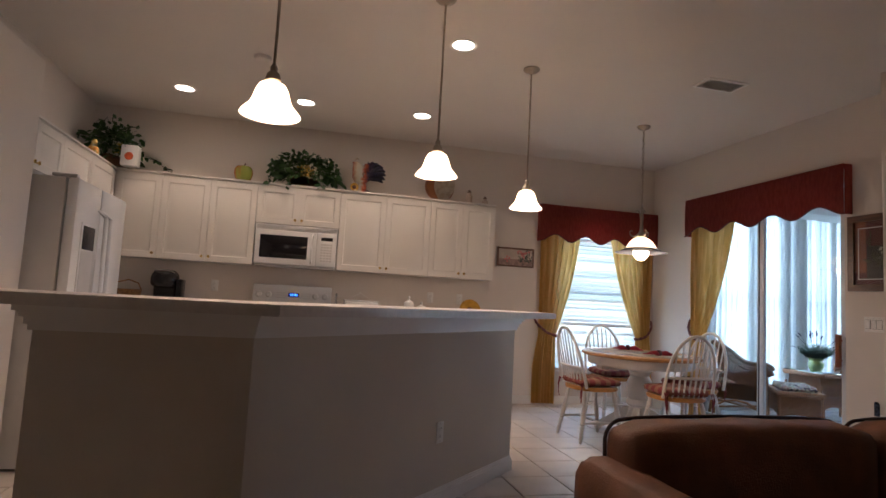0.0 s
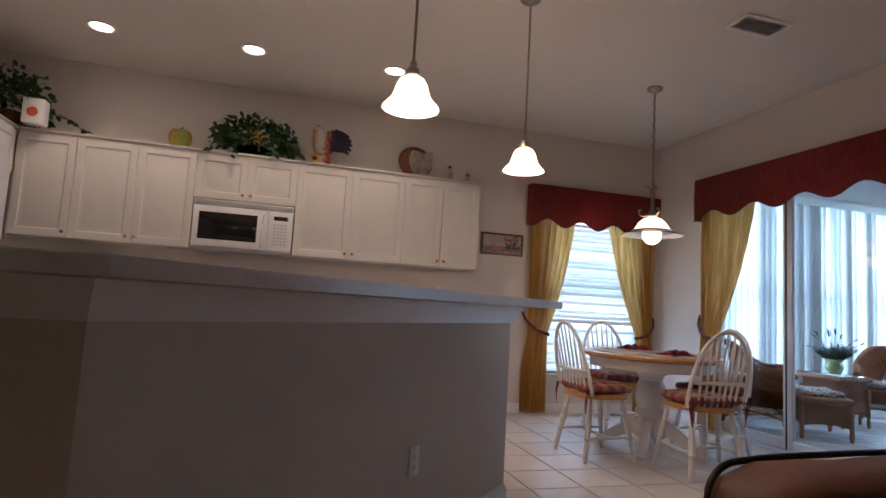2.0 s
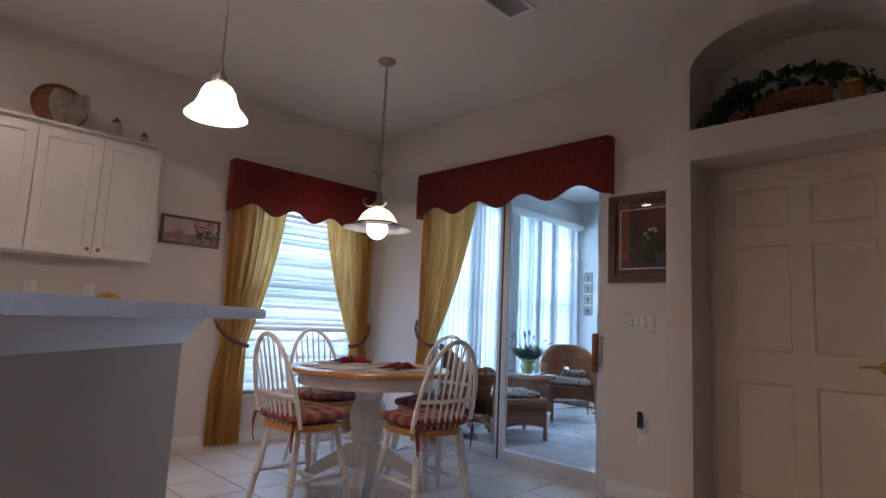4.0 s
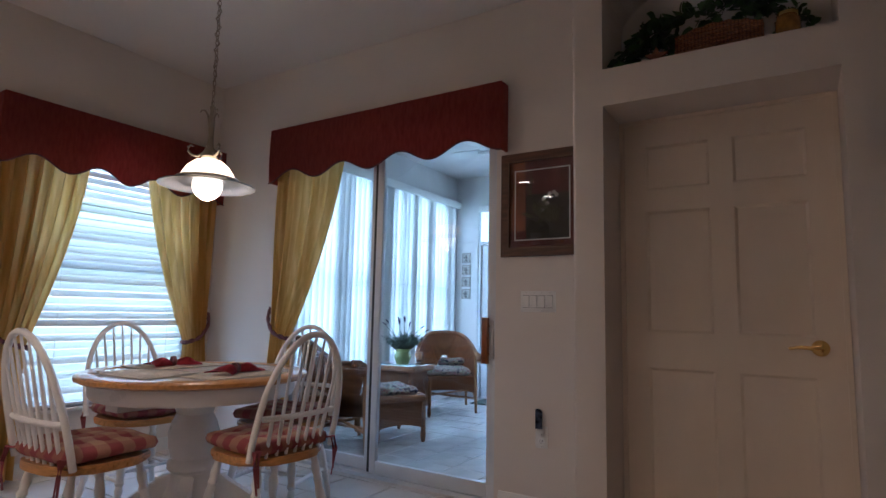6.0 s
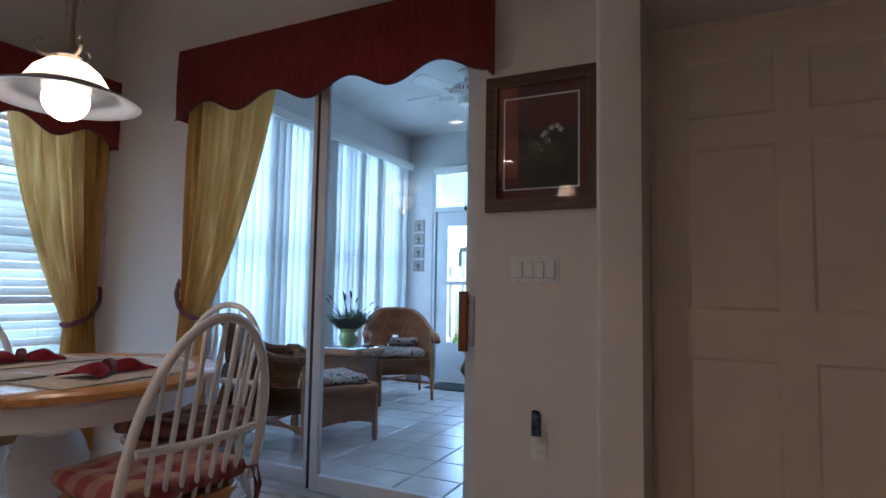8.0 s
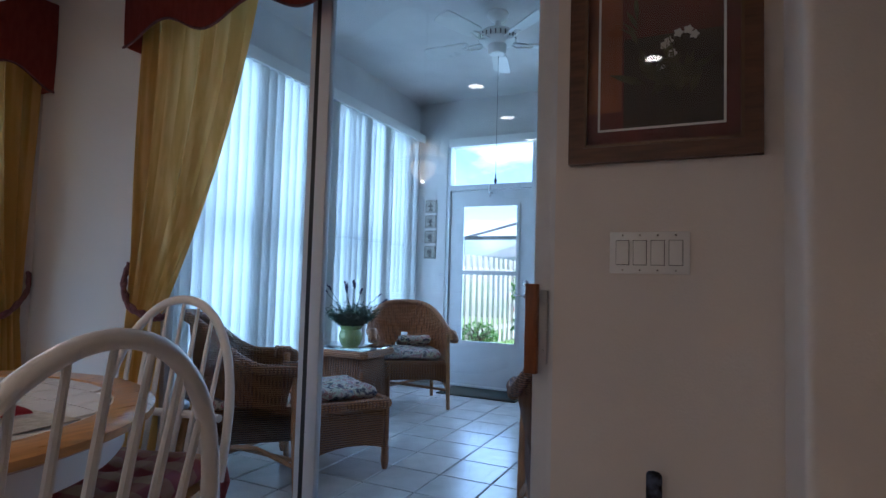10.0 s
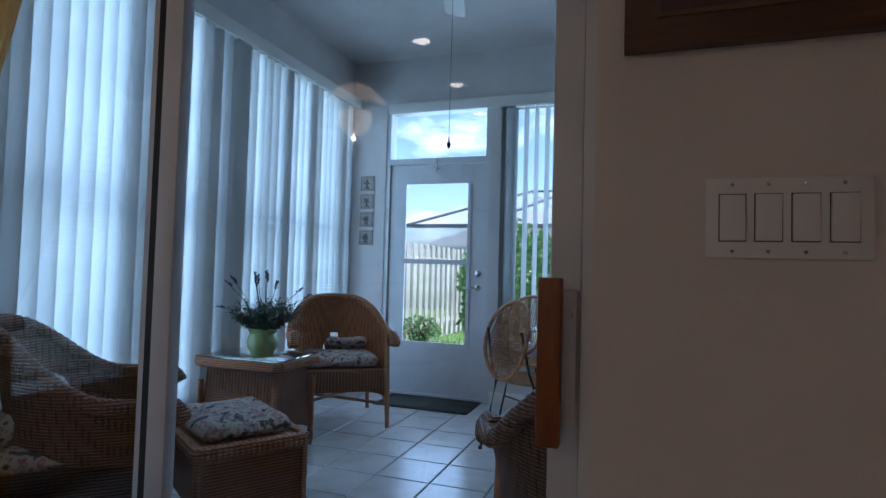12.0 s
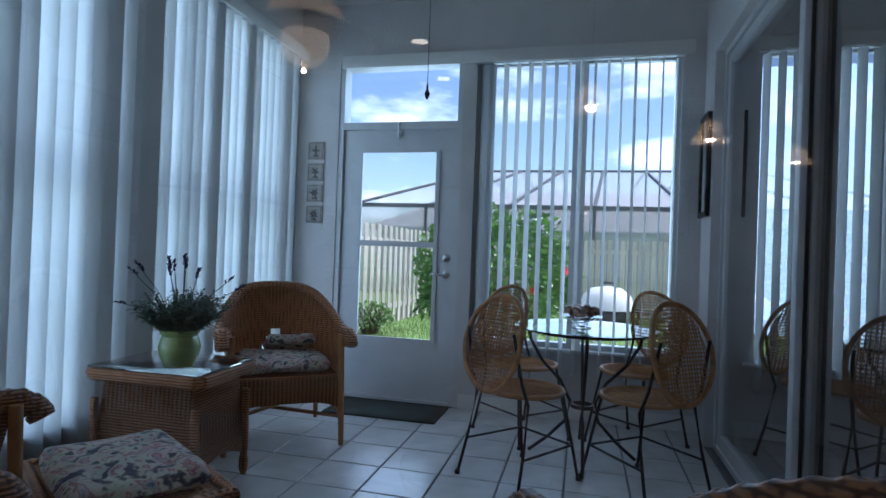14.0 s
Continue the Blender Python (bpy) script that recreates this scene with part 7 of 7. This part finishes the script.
def cover_plate(m, gangs, label, kind):
    """A wall plate with rocker switches or a double socket; front towards -y."""
    c = thing(kind, m, label, "light switch" if kind == "light_switch" else "outlet")
    w = 0.024 * 2 + 0.046 * (gangs - 1) + 0.022
    built("plate", TRIM, c, box, -w / 2, w / 2, -0.006, -0.0005, -0.058, 0.058, 0.0025)
    for g in range(gangs):
        x = (g - (gangs - 1) / 2) * 0.046
        if kind == "light_switch":
            built("bezel", DARKGAP, c, box, x - 0.0180, x + 0.0180, -0.0067, -0.006, -0.0345, 0.0345, smooth=0)
            bm = bmesh.new()
            box(bm, -0.0165, 0.0165, -0.004, 0.002, -0.033, 0.033, 0.001)
            for v in bm.verts:
                v.co.y -= 0.05 * v.co.z * (1 if g % 2 else -1) * 0.8
                v.co += Vector((x, -0.0075, 0))
            part("rocker", bm, TRIM, c)
        else:
            for z in (-0.021, 0.021):
                rc = built("receptacle", TRIM, c, box, x - 0.016, x + 0.016, -0.0085, -0.006, z - 0.014, z + 0.014, 0.002)
                bm = bmesh.new()
                boxes(bm, (x - 0.0075, x - 0.0055, -0.0092, -0.0084, z - 0.003, z + 0.007), (x + 0.0055, x + 0.0075, -0.0092, -0.0084, z - 0.003, z + 0.007), (x - 0.002, x + 0.002, -0.0092, -0.0084, z - 0.010, z - 0.006))
                part("slot", bm, DARKGAP, rc, "", 0)
        for z in (-0.048, 0.048):
            built("screw", CHROME, c, lathe, [(0.0028, 0), (0.0024, 0.001), (0.0005, 0.0012)], 8, pose(x, -0.006, z, 90, 0, 0))
    return c


cover_plate(pose(EAST, 3.50, 1.134, 0, 0, -90), 4, "white four-gang rocker switch plate on the wall", "light_switch")
cover_plate(pose(EAST, 3.478, 0.412, 0, 0, -90), 1, "white double wall outlet near the floor", "wall_outlet")
nrz = math.degrees(math.atan2(NR.x, -NR.y))
oc_ = C.lerp(E, 0.59) + NR * 0.0005
cover_plate(Matrix.Translation((oc_.x, oc_.y, 0.40)) @ pose(0, 0, 0, 0, 0, math.degrees(math.atan2(DR.y, DR.x))), 1, "white double outlet on the bar wall", "wall_outlet")
for x in (-1.0, 1.28, 1.62):
    cover_plate(pose(x, BACK, 1.16), 1, "white double outlet above the counter", "wall_outlet")
nl = thing("night_light", pose(EAST, 3.478, 0.447, 0, 0, -90), "small plug-in night light with a dark painted shade", "night light")
built("plug_body", TRIM, nl, box, -0.018, 0.018, -0.034, -0.0095, -0.016, 0.022, 0.004)
bm = bmesh.new()
sheet(bm, [[(0.032 * u * math.cos(0.9 * u) , -0.042 - 0.012 * (1 - u * u), 0.015 + 0.085 * t + 0.02 * (1 - u * u) * (t > 0.9)) for u in (k / 8 for k in range(-8, 9))] for t in (0, 0.25, 0.5, 0.75, 1.0)], 0.003)
part("shade", bm, plain("painted_glass", (0.07, 0.09, 0.14), 0.2, vary=0.7, scale=45), nl, "dark blue painted shade", 60)

# framed botanical print by the sliding door
pc = thing("framed_picture", pose(EAST, 3.473, 1.684, 0, 0, -90), "walnut-framed flower print under glass", "picture")
PW, PH = 0.495, 0.595
bm = bmesh.new()
frame_bars(bm, PW, PH, -0.026, -0.002, 0.045)
for v in bm.verts:
    v.co += Vector((-PW / 2, 0, -PH / 2))
part("frame", bm, PICWOOD, pc, "", 0)
bm = bmesh.new()
frame_bars(bm, PW - 0.088, PH - 0.088, -0.0285, -0.020, 0.008)
for v in bm.verts:
    v.co += Vector((-PW / 2 + 0.044, 0, -PH / 2 + 0.044))
part("inner_lip", bm, plain("dark_gilt", (0.12, 0.06, 0.025), 0.3, vary=0.2), pc, "", 0)
iw, ih = PW / 2 - 0.045, PH / 2 - 0.045
built("mat_board", plain("maroon_print", (0.10, 0.012, 0.012), 0.6, vary=0.4, scale=5, grain=60), pc, box, -iw, iw, -0.010, -0.004, -ih, ih)
built("dark_ground", plain("dark_umber_print", (0.025, 0.016, 0.012), 0.6, vary=0.4, scale=8), pc, box, -iw + 0.105, iw - 0.045, -0.0108, -0.0101, -ih + 0.05, ih - 0.20)
built("terracotta_strip", plain("terracotta_print", (0.24, 0.07, 0.025), 0.6, vary=0.3, scale=6, grain=60), pc, box, -iw, -iw + 0.10, -0.0108, -0.0101, -ih + 0.10, ih - 0.005)
bm = bmesh.new()
frame_bars(bm, 2 * iw - 0.075, 2 * ih - 0.10, -0.0125, -0.0110, 0.006)
for v in bm.verts:
    v.co += Vector((-iw + 0.035, 0, -ih + 0.045))
part("white_line", bm, TRIM, pc, "thin white mat line", 0)
lf, fw = bmesh.new(), bmesh.new()
for i in range(26):
    a = random.uniform(0.1, 3.0)
    leaf_blade(lf, Vector((random.uniform(-0.05, 0.08), -0.0122, -0.10 + random.uniform(-0.02, 0.05))), Vector((math.cos(a), 0, math.sin(a))), Vector((0, -1, 0)), random.uniform(0.05, 0.11), 0.022, 0.0)
for i in range(9):
    a = random.uniform(1.2, 2.6)
    leaf_blade(lf, Vector((-0.06, -0.0124, 0.03 + 0.012 * i)), Vector((math.cos(a), 0, math.sin(a))), Vector((0, -1, 0)), 0.06, 0.008, 0.0)
for x, z in ((0.02, 0.03), (0.045, 0.05), (0.07, 0.055), (0.03, -0.005), (0.0, -0.04), (0.01, 0.02), (0.085, 0.04)):
    for k in range(5):
        a = 2 * math.pi * k / 5
        leaf_blade(fw, Vector((x, -0.0128, z)), Vector((math.cos(a), 0, math.sin(a))), Vector((0, -1, 0)), 0.014, 0.012, 0.0)
part("painted_leaves", lf, plain("olive_print", (0.07, 0.065, 0.03), 0.6, vary=0.4, scale=20), pc, "", 0)
part("painted_blossoms", fw, plain("ivory_print", (0.55, 0.52, 0.46), 0.6, vary=0.1), pc, "ivory blossoms", 0)
g = bmesh.new()
sheet(g, [[(-iw, -0.018, -ih), (iw, -0.018, -ih)], [(-iw, -0.018, ih), (iw, -0.018, ih)]])
part("glazing", g, CLEAR, pc, "", 0).visible_shadow = False

# small print beside the dining window
sp = thing("framed_picture", pose(2.275, BACK, 1.685), "small framed print of pink flowers and a cart", "picture")
bm = bmesh.new()
frame_bars(bm, 0.46, 0.225, -0.02, -0.002, 0.02)
for v in bm.verts:
    v.co += Vector((-0.23, 0, -0.1125))
part("frame", bm, PICWOOD, sp, "", 0)
built("print", plain("cream_paper", (0.50, 0.42, 0.36), 0.6, vary=0.15, scale=8), sp, box, -0.21, 0.21, -0.010, -0.004, -0.0925, 0.0925)
built("lower_field", plain("mauve_field", (0.30, 0.20, 0.18), 0.6, vary=0.3, scale=14), sp, box, -0.208, 0.208, -0.0112, -0.0102, -0.09, -0.02)
bm = bmesh.new()
for i in range(70):
    x, z = random.gauss(0.11, 0.05), random.gauss(0.005, 0.035)
    leaf_blade(bm, Vector((max(-0.2, min(0.2, x)), -0.0125, max(-0.085, min(0.085, z)))), Vector((random.uniform(-1, 1), 0, random.uniform(-1, 1))), Vector((0, -1, 0)), 0.022, 0.014, 0.0)
part("painted_leaves", bm, plain("slate_print", (0.06, 0.08, 0.07), 0.6, vary=0.5, scale=40), sp, "", 0)
bm = bmesh.new()
for i in range(26):
    x, z = (random.gauss(0.08, 0.06), random.gauss(0.05, 0.02)) if i < 18 else (random.gauss(-0.1, 0.03), random.gauss(-0.03, 0.02))
    leaf_blade(bm, Vector((max(-0.19, min(0.19, x)), -0.0132, max(-0.08, min(0.08, z)))), Vector((random.uniform(-1, 1), 0, random.uniform(-1, 1))), Vector((0, -1, 0)), 0.026, 0.022, 0.0)
part("painted_blossoms", bm, plain("rose_print", (0.55, 0.18, 0.18), 0.6, vary=0.3, scale=30), sp, "", 0)

# ceiling air vent
vt = thing("air_vent", pose(2.90, 3.745, CEILZ, 0, 0, 0), "white louvred ceiling air vent", "air vent")
bm = bmesh.new()
frame_bars(bm, 0.36, 0.20, 0.002, 0.012, 0.025)
for v in bm.verts:
    v.co = Vector((v.co.x - 0.18, v.co.z - 0.10, -v.co.y))
part("frame", bm, TRIM, vt, "", 0)
built("backing", APPL_SIDE, vt, box, -0.155, 0.155, -0.075, 0.075, -0.0035, -0.0015, smooth=0)
for i in range(9):
    bm = bmesh.new()
    box(bm, -0.155, 0.155, -0.009, 0.009, -0.0008, 0.0008)
    o = part("slat", bm, TRIM, vt, "", 0)
    o.matrix_local = pose(0, -0.064 + 0.016 * i, -0.010, 32, 0, 0)
sm = thing("smoke_detector", pose(-0.55, 4.55, CEILZ), "small round white ceiling smoke detector", "smoke detector")
built("case", CEIL, sm, lathe, [(0.065, 0), (0.065, -0.012), (0.055, -0.026), (0.03, -0.032), (0.001, -0.033)], 28)

# plant niche over the interior door
NZ = NZ0
npt = thing("niche_arrangement", pose(NX + 0.20, 2.56, NZ), "silk ivy and twig basket in the wall niche", "artificial plant")
bm = bmesh.new()
for i in range(44):
    t = i / 43
    x = -0.20 + 0.36 * t
    arch = 0.045 * math.sin(3.1 * t)
    tube(bm, [(random.uniform(-0.02, 0.02), x, 0.0), (-0.075 + random.uniform(-0.012, 0.012), x * 0.98, 0.06), (-0.06, x * 0.94, 0.10 + arch), (-0.03, x * 0.9, 0.135 + arch)], 0.007, 5)
for k in range(8):
    tube(bm, [(-0.083, -0.20 + 0.36 * j / 16, (0.012 + 0.0155 * k) * (1 + 0.3 * math.sin(3.1 * j / 16)) + 0.004 * math.sin(j * 2 + k * 3)) for j in range(17)], 0.0085, 6)
box(bm, -0.05, 0.05, -0.185, 0.155, 0.0, 0.11)
part("twig_basket", bm, wicker("twig_weave", (0.16, 0.05, 0.016), (0.42, 0.16, 0.055), 1.4), npt, "brown twig basket", 60)
lv, st_ = bmesh.new(), bmesh.new()
foliage(lv, (0.0, 0.27, 0.12), (0.09, 0.11, 0.17), 170, 0.06)
foliage(lv, (0.02, 0.02, 0.235), (0.07, 0.30, 0.06), 190, 0.058, -0.1)
foliage(lv, (0.02, -0.32, 0.09), (0.05, 0.06, 0.12), 45, 0.05)
for v in ([(-0.05, 0.25, 0.2), (-0.1, 0.36, 0.13), (-0.14, 0.42, 0.03)], [(-0.05, 0.3, 0.15), (-0.13, 0.40, 0.05), (-0.19, 0.44, 0.012)], [(0, 0.35, 0.2), (-0.05, 0.42, 0.12), (-0.1, 0.43, 0.05)], [(0.02, -0.2, 0.24), (0.0, -0.30, 0.18), (-0.02, -0.36, 0.12)]):
    vine(lv, st_, v, 0.06)
part("stems", st_, SOIL, npt)
tagged(part("leaves", lv, LEAF, npt, "", 60), kind="stuff")
lan = thing("candle_lantern", pose(NX + 0.09, 2.27, NZ), "amber glass candle jar with a gold lid", "candle jar")
built("jar", plain("amber_glass", (0.34, 0.17, 0.03), 0.12, 0.3, vary=0.3, scale=25), lan, lathe, [(0.001, 0), (0.042, 0), (0.048, 0.015), (0.048, 0.085), (0.036, 0.10), (0.001, 0.10)], 24)
built("lid", BRASS, lan, lathe, [(0.036, 0.101), (0.04, 0.104), (0.04, 0.118), (0.02, 0.124), (0.001, 0.125)], 20, label="gold lid")
star = thing("star_ornament", pose(NX + 0.09, 2.80, NZ), "rusty five-pointed star leaning in the niche", "ornament")
bm = bmesh.new()
pts = [(0.055 * (1 if k % 2 == 0 else 0.42) * math.cos(math.pi / 2 + math.pi * k / 5), 0.055 * (1 if k % 2 == 0 else 0.42) * math.sin(math.pi / 2 + math.pi * k / 5)) for k in range(10)]
slab(bm, pts, -0.008, 0.008, pose(0, 0, 0.046, 0, 0, -90) @ pose(0, 0, 0, 84, 0, 0))
part("star", bm, plain("rusty_tin", (0.25, 0.10, 0.05), 0.6, 0.3, vary=0.4, scale=30), star, "", 0)

# ivy on top of the closet, picture frame on its side
cl = thing("ivy_arrangement", pose(-1.95, 3.2, 2.4515), "trailing green silk ivy on the closet top", "artificial plant", "silk plants")
lv, st_ = bmesh.new(), bmesh.new()
foliage(lv, (0, 0, 0.12), (0.16, 0.35, 0.16), 260, 0.06)
lathe(st_, [(0.001, 0), (0.08, 0), (0.1, 0.10), (0.001, 0.10)], 16)
part("pot", st_, BASKET, cl)
tagged(part("leaves", lv, LEAF, cl, "", 60), kind="stuff")
cf = thing("framed_picture", pose(-1.74, 3.18, 1.62, 0, 0, 90), "thin black picture frame on the closet wall", "picture")
bm = bmesh.new()
frame_bars(bm, 0.42, 0.56, -0.018, -0.001, 0.014)
for v in bm.verts:
    v.co += Vector((-0.21, 0, -0.28))
part("frame", bm, BLACK, cf, "", 0)
built("print", plain("pale_paper", (0.55, 0.51, 0.46), 0.7, vary=0.1), cf, box, -0.196, 0.196, -0.008, -0.003, -0.266, 0.266)

# ---- brown leather sofa, back towards the kitchen ----
so = thing("sofa", pose(0, 0, 0), "brown leather sofa with dark piping, seen from behind", "sofa")
SX0, SX1, SY, STOP = 0.83, 3.0, 1.95, 0.755


def soft_block(bm, x0, x1, y0, y1, z0, z1, r=0.06, puff=0.02):
    """An upholstered block with rounded edges and slightly swollen sides."""
    nx, nz = 24, 12
    cx, cy, cz = (x0 + x1) / 2, (y0 + y1) / 2, (z0 + z1) / 2
    hx, hy, hz = (x1 - x0) / 2, (y1 - y0) / 2, (z1 - z0) / 2
    box(bm, x0, x1, y0, y1, z0, z1)
    bmesh.ops.subdivide_edges(bm, edges=bm.edges[:], cuts=9, use_grid_fill=True)
    for v in bm.verts:
        u = Vector(((v.co.x - cx) / hx, (v.co.y - cy) / hy, (v.co.z - cz) / hz))
        q = Vector((max(-1 + r / hx, min(1 - r / hx, u.x)) * hx, max(-1 + r / hy, min(1 - r / hy, u.y)) * hy, max(-1 + r / hz, min(1 - r / hz, u.z)) * hz))
        d = Vector((u.x * hx, u.y * hy, u.z * hz)) - q
        if d.length > 1e-6:
            d = d.normalized() * min(r, d.length)
        p = q + d
        p.y += math.copysign(puff, u.y) * (1 - u.x * u.x) * (1 - u.z * u.z) * (abs(u.y) > 0.9)
        p.z += puff * 0.6 * (1 - u.x * u.x) * (u.z > 0.9) + 0.004 * math.sin(9 * u.x + 3 * u.y)
        v.co = Vector((cx, cy, cz)) + p


def piping(bm, x0, x1, y, z, r=0.06):
    """The raised seam round the top edge of a back cushion."""
    tube(bm, [(x0 + 0.004, y, z - 0.35)] + [(x0 + r - r * math.cos(a), y, z - r + r * math.sin(a)) for a in (math.pi / 2 * k / 6 for k in range(7))] + [(x0 + (x1 - x0) * k / 8, y, z + 0.012 * (1 - (k / 4 - 1) ** 2)) for k in range(1, 8)] + [(x1 - r + r * math.sin(a), y, z - r + r * math.cos(a)) for a in (math.pi / 2 * k / 6 for k in range(7))] + [(x1 - 0.004, y, z - 0.35)], 0.007, 8)


mids_ = (SX0 + 0.10, 1.955, 3.0)
for a, b in zip(mids_, mids_[1:]):
    bm = bmesh.new()
    soft_block(bm, a, b - 0.01, SY - 0.22, SY, 0.30, STOP, 0.07)
    bk_ = part("back_cushion", bm, LEATHER, so, smooth=60)
    for y in (SY - 0.035,):
        built("piping", plain("dark_piping", (0.035, 0.014, 0.008), 0.45, vary=0.2), bk_, piping, a, b - 0.01, y, STOP, 0.07)
built("frame_back", LEATHER, so, soft_block, SX0 + 0.10, SX1, SY - 0.10, SY + 0.06, 0.06, 0.62, 0.05, 0.01, smooth=60)
built("arm", LEATHER, so, soft_block, SX0, SX0 + 0.20, SY - 0.92, SY + 0.05, 0.06, 0.62, 0.08, 0.02, smooth=60)
built("seat", LEATHER, so, soft_block, SX0 + 0.20, SX1, SY - 0.92, SY - 0.12, 0.10, 0.46, 0.06, 0.02, smooth=60)
for x in (SX0 + 0.1, SX1 - 0.15):
    for y in (SY - 0.85, SY - 0.02):
        built("foot", PICWOOD, so, lathe, [(0.001, 0), (0.025, 0), (0.032, 0.06), (0.001, 0.061)], 14, pose(x, y, 0))

# ---- floor tiles ----


def tile_mesh(name, s, mat, top=0.0, t=0.009):
    bm = bmesh.new()
    h = s / 2
    e = 0.003
    lo = [bm.verts.new((x * h, y * h, -t)) for x, y in ((-1, -1), (1, -1), (1, 1), (-1, 1))]
    md = [bm.verts.new((x * h, y * h, -e)) for x, y in ((-1, -1), (1, -1), (1, 1), (-1, 1))]
    hi = [bm.verts.new((x * (h - e), y * (h - e), top)) for x, y in ((-1, -1), (1, -1), (1, 1), (-1, 1))]
    for a, b in ((lo, md), (md, hi)):
        for i in range(4):
            j = (i + 1) % 4
            bm.faces.new((a[i], a[j], b[j], b[i]))
    bm.faces.new(hi)
    me = bpy.data.meshes.new(name)
    bm.to_mesh(me)
    bm.free()
    me.materials.append(mat)
    return me


def lay(parent, mat, s, gap, x0, y0, xr, yr, near):
    """Square tiles on a grid through (x0, y0); those in near are pieces, the rest one joined mesh."""
    me = tile_mesh("tile", s - gap, mat)
    rest = bmesh.new()
    count = 0
    i0, i1 = math.floor((xr[0] - x0) / s), math.ceil((xr[1] - x0) / s)
    j0, j1 = math.floor((yr[0] - y0) / s), math.ceil((yr[1] - y0) / s)
    for i in range(i0, i1):
        for j in range(j0, j1):
            x, y = x0 + s * (i + 0.5), y0 + s * (j + 0.5)
            h = s / 2
            if x - h >= xr[0] and x + h <= xr[1] and y - h >= yr[0] and y + h <= yr[1] and near(x, y) and count < 300:
                o = new("tile", me)
                o.parent = parent
                o.location = (x, y, random.uniform(-0.0006, 0.0))
                count += 1
            else:
                a, b, c, d = max(x - h + gap / 2, xr[0]), min(x + h - gap / 2, xr[1]), max(y - h + gap / 2, yr[0]), min(y + h - gap / 2, yr[1])
                if b - a > 0.01 and d - c > 0.01:
                    box(rest, a, b, c, d, -0.009, 0.0)
    tagged(part("tile_field", rest, mat, parent, "", 0), kind="stuff")


lay(floor_lanai, TILE_LANAI, 0.2948, 0.008, 5.8637, 5.2552, (EAST + EW + 0.005, LANFAR), (LANR, LANL), lambda x, y: True)
lay(floor, TILE, 0.353, 0.008, 1.60, 3.73, (-2.27, EAST + 0.13), (-2.6, BACK), lambda x, y: x > 0.9 and y > 2.3)
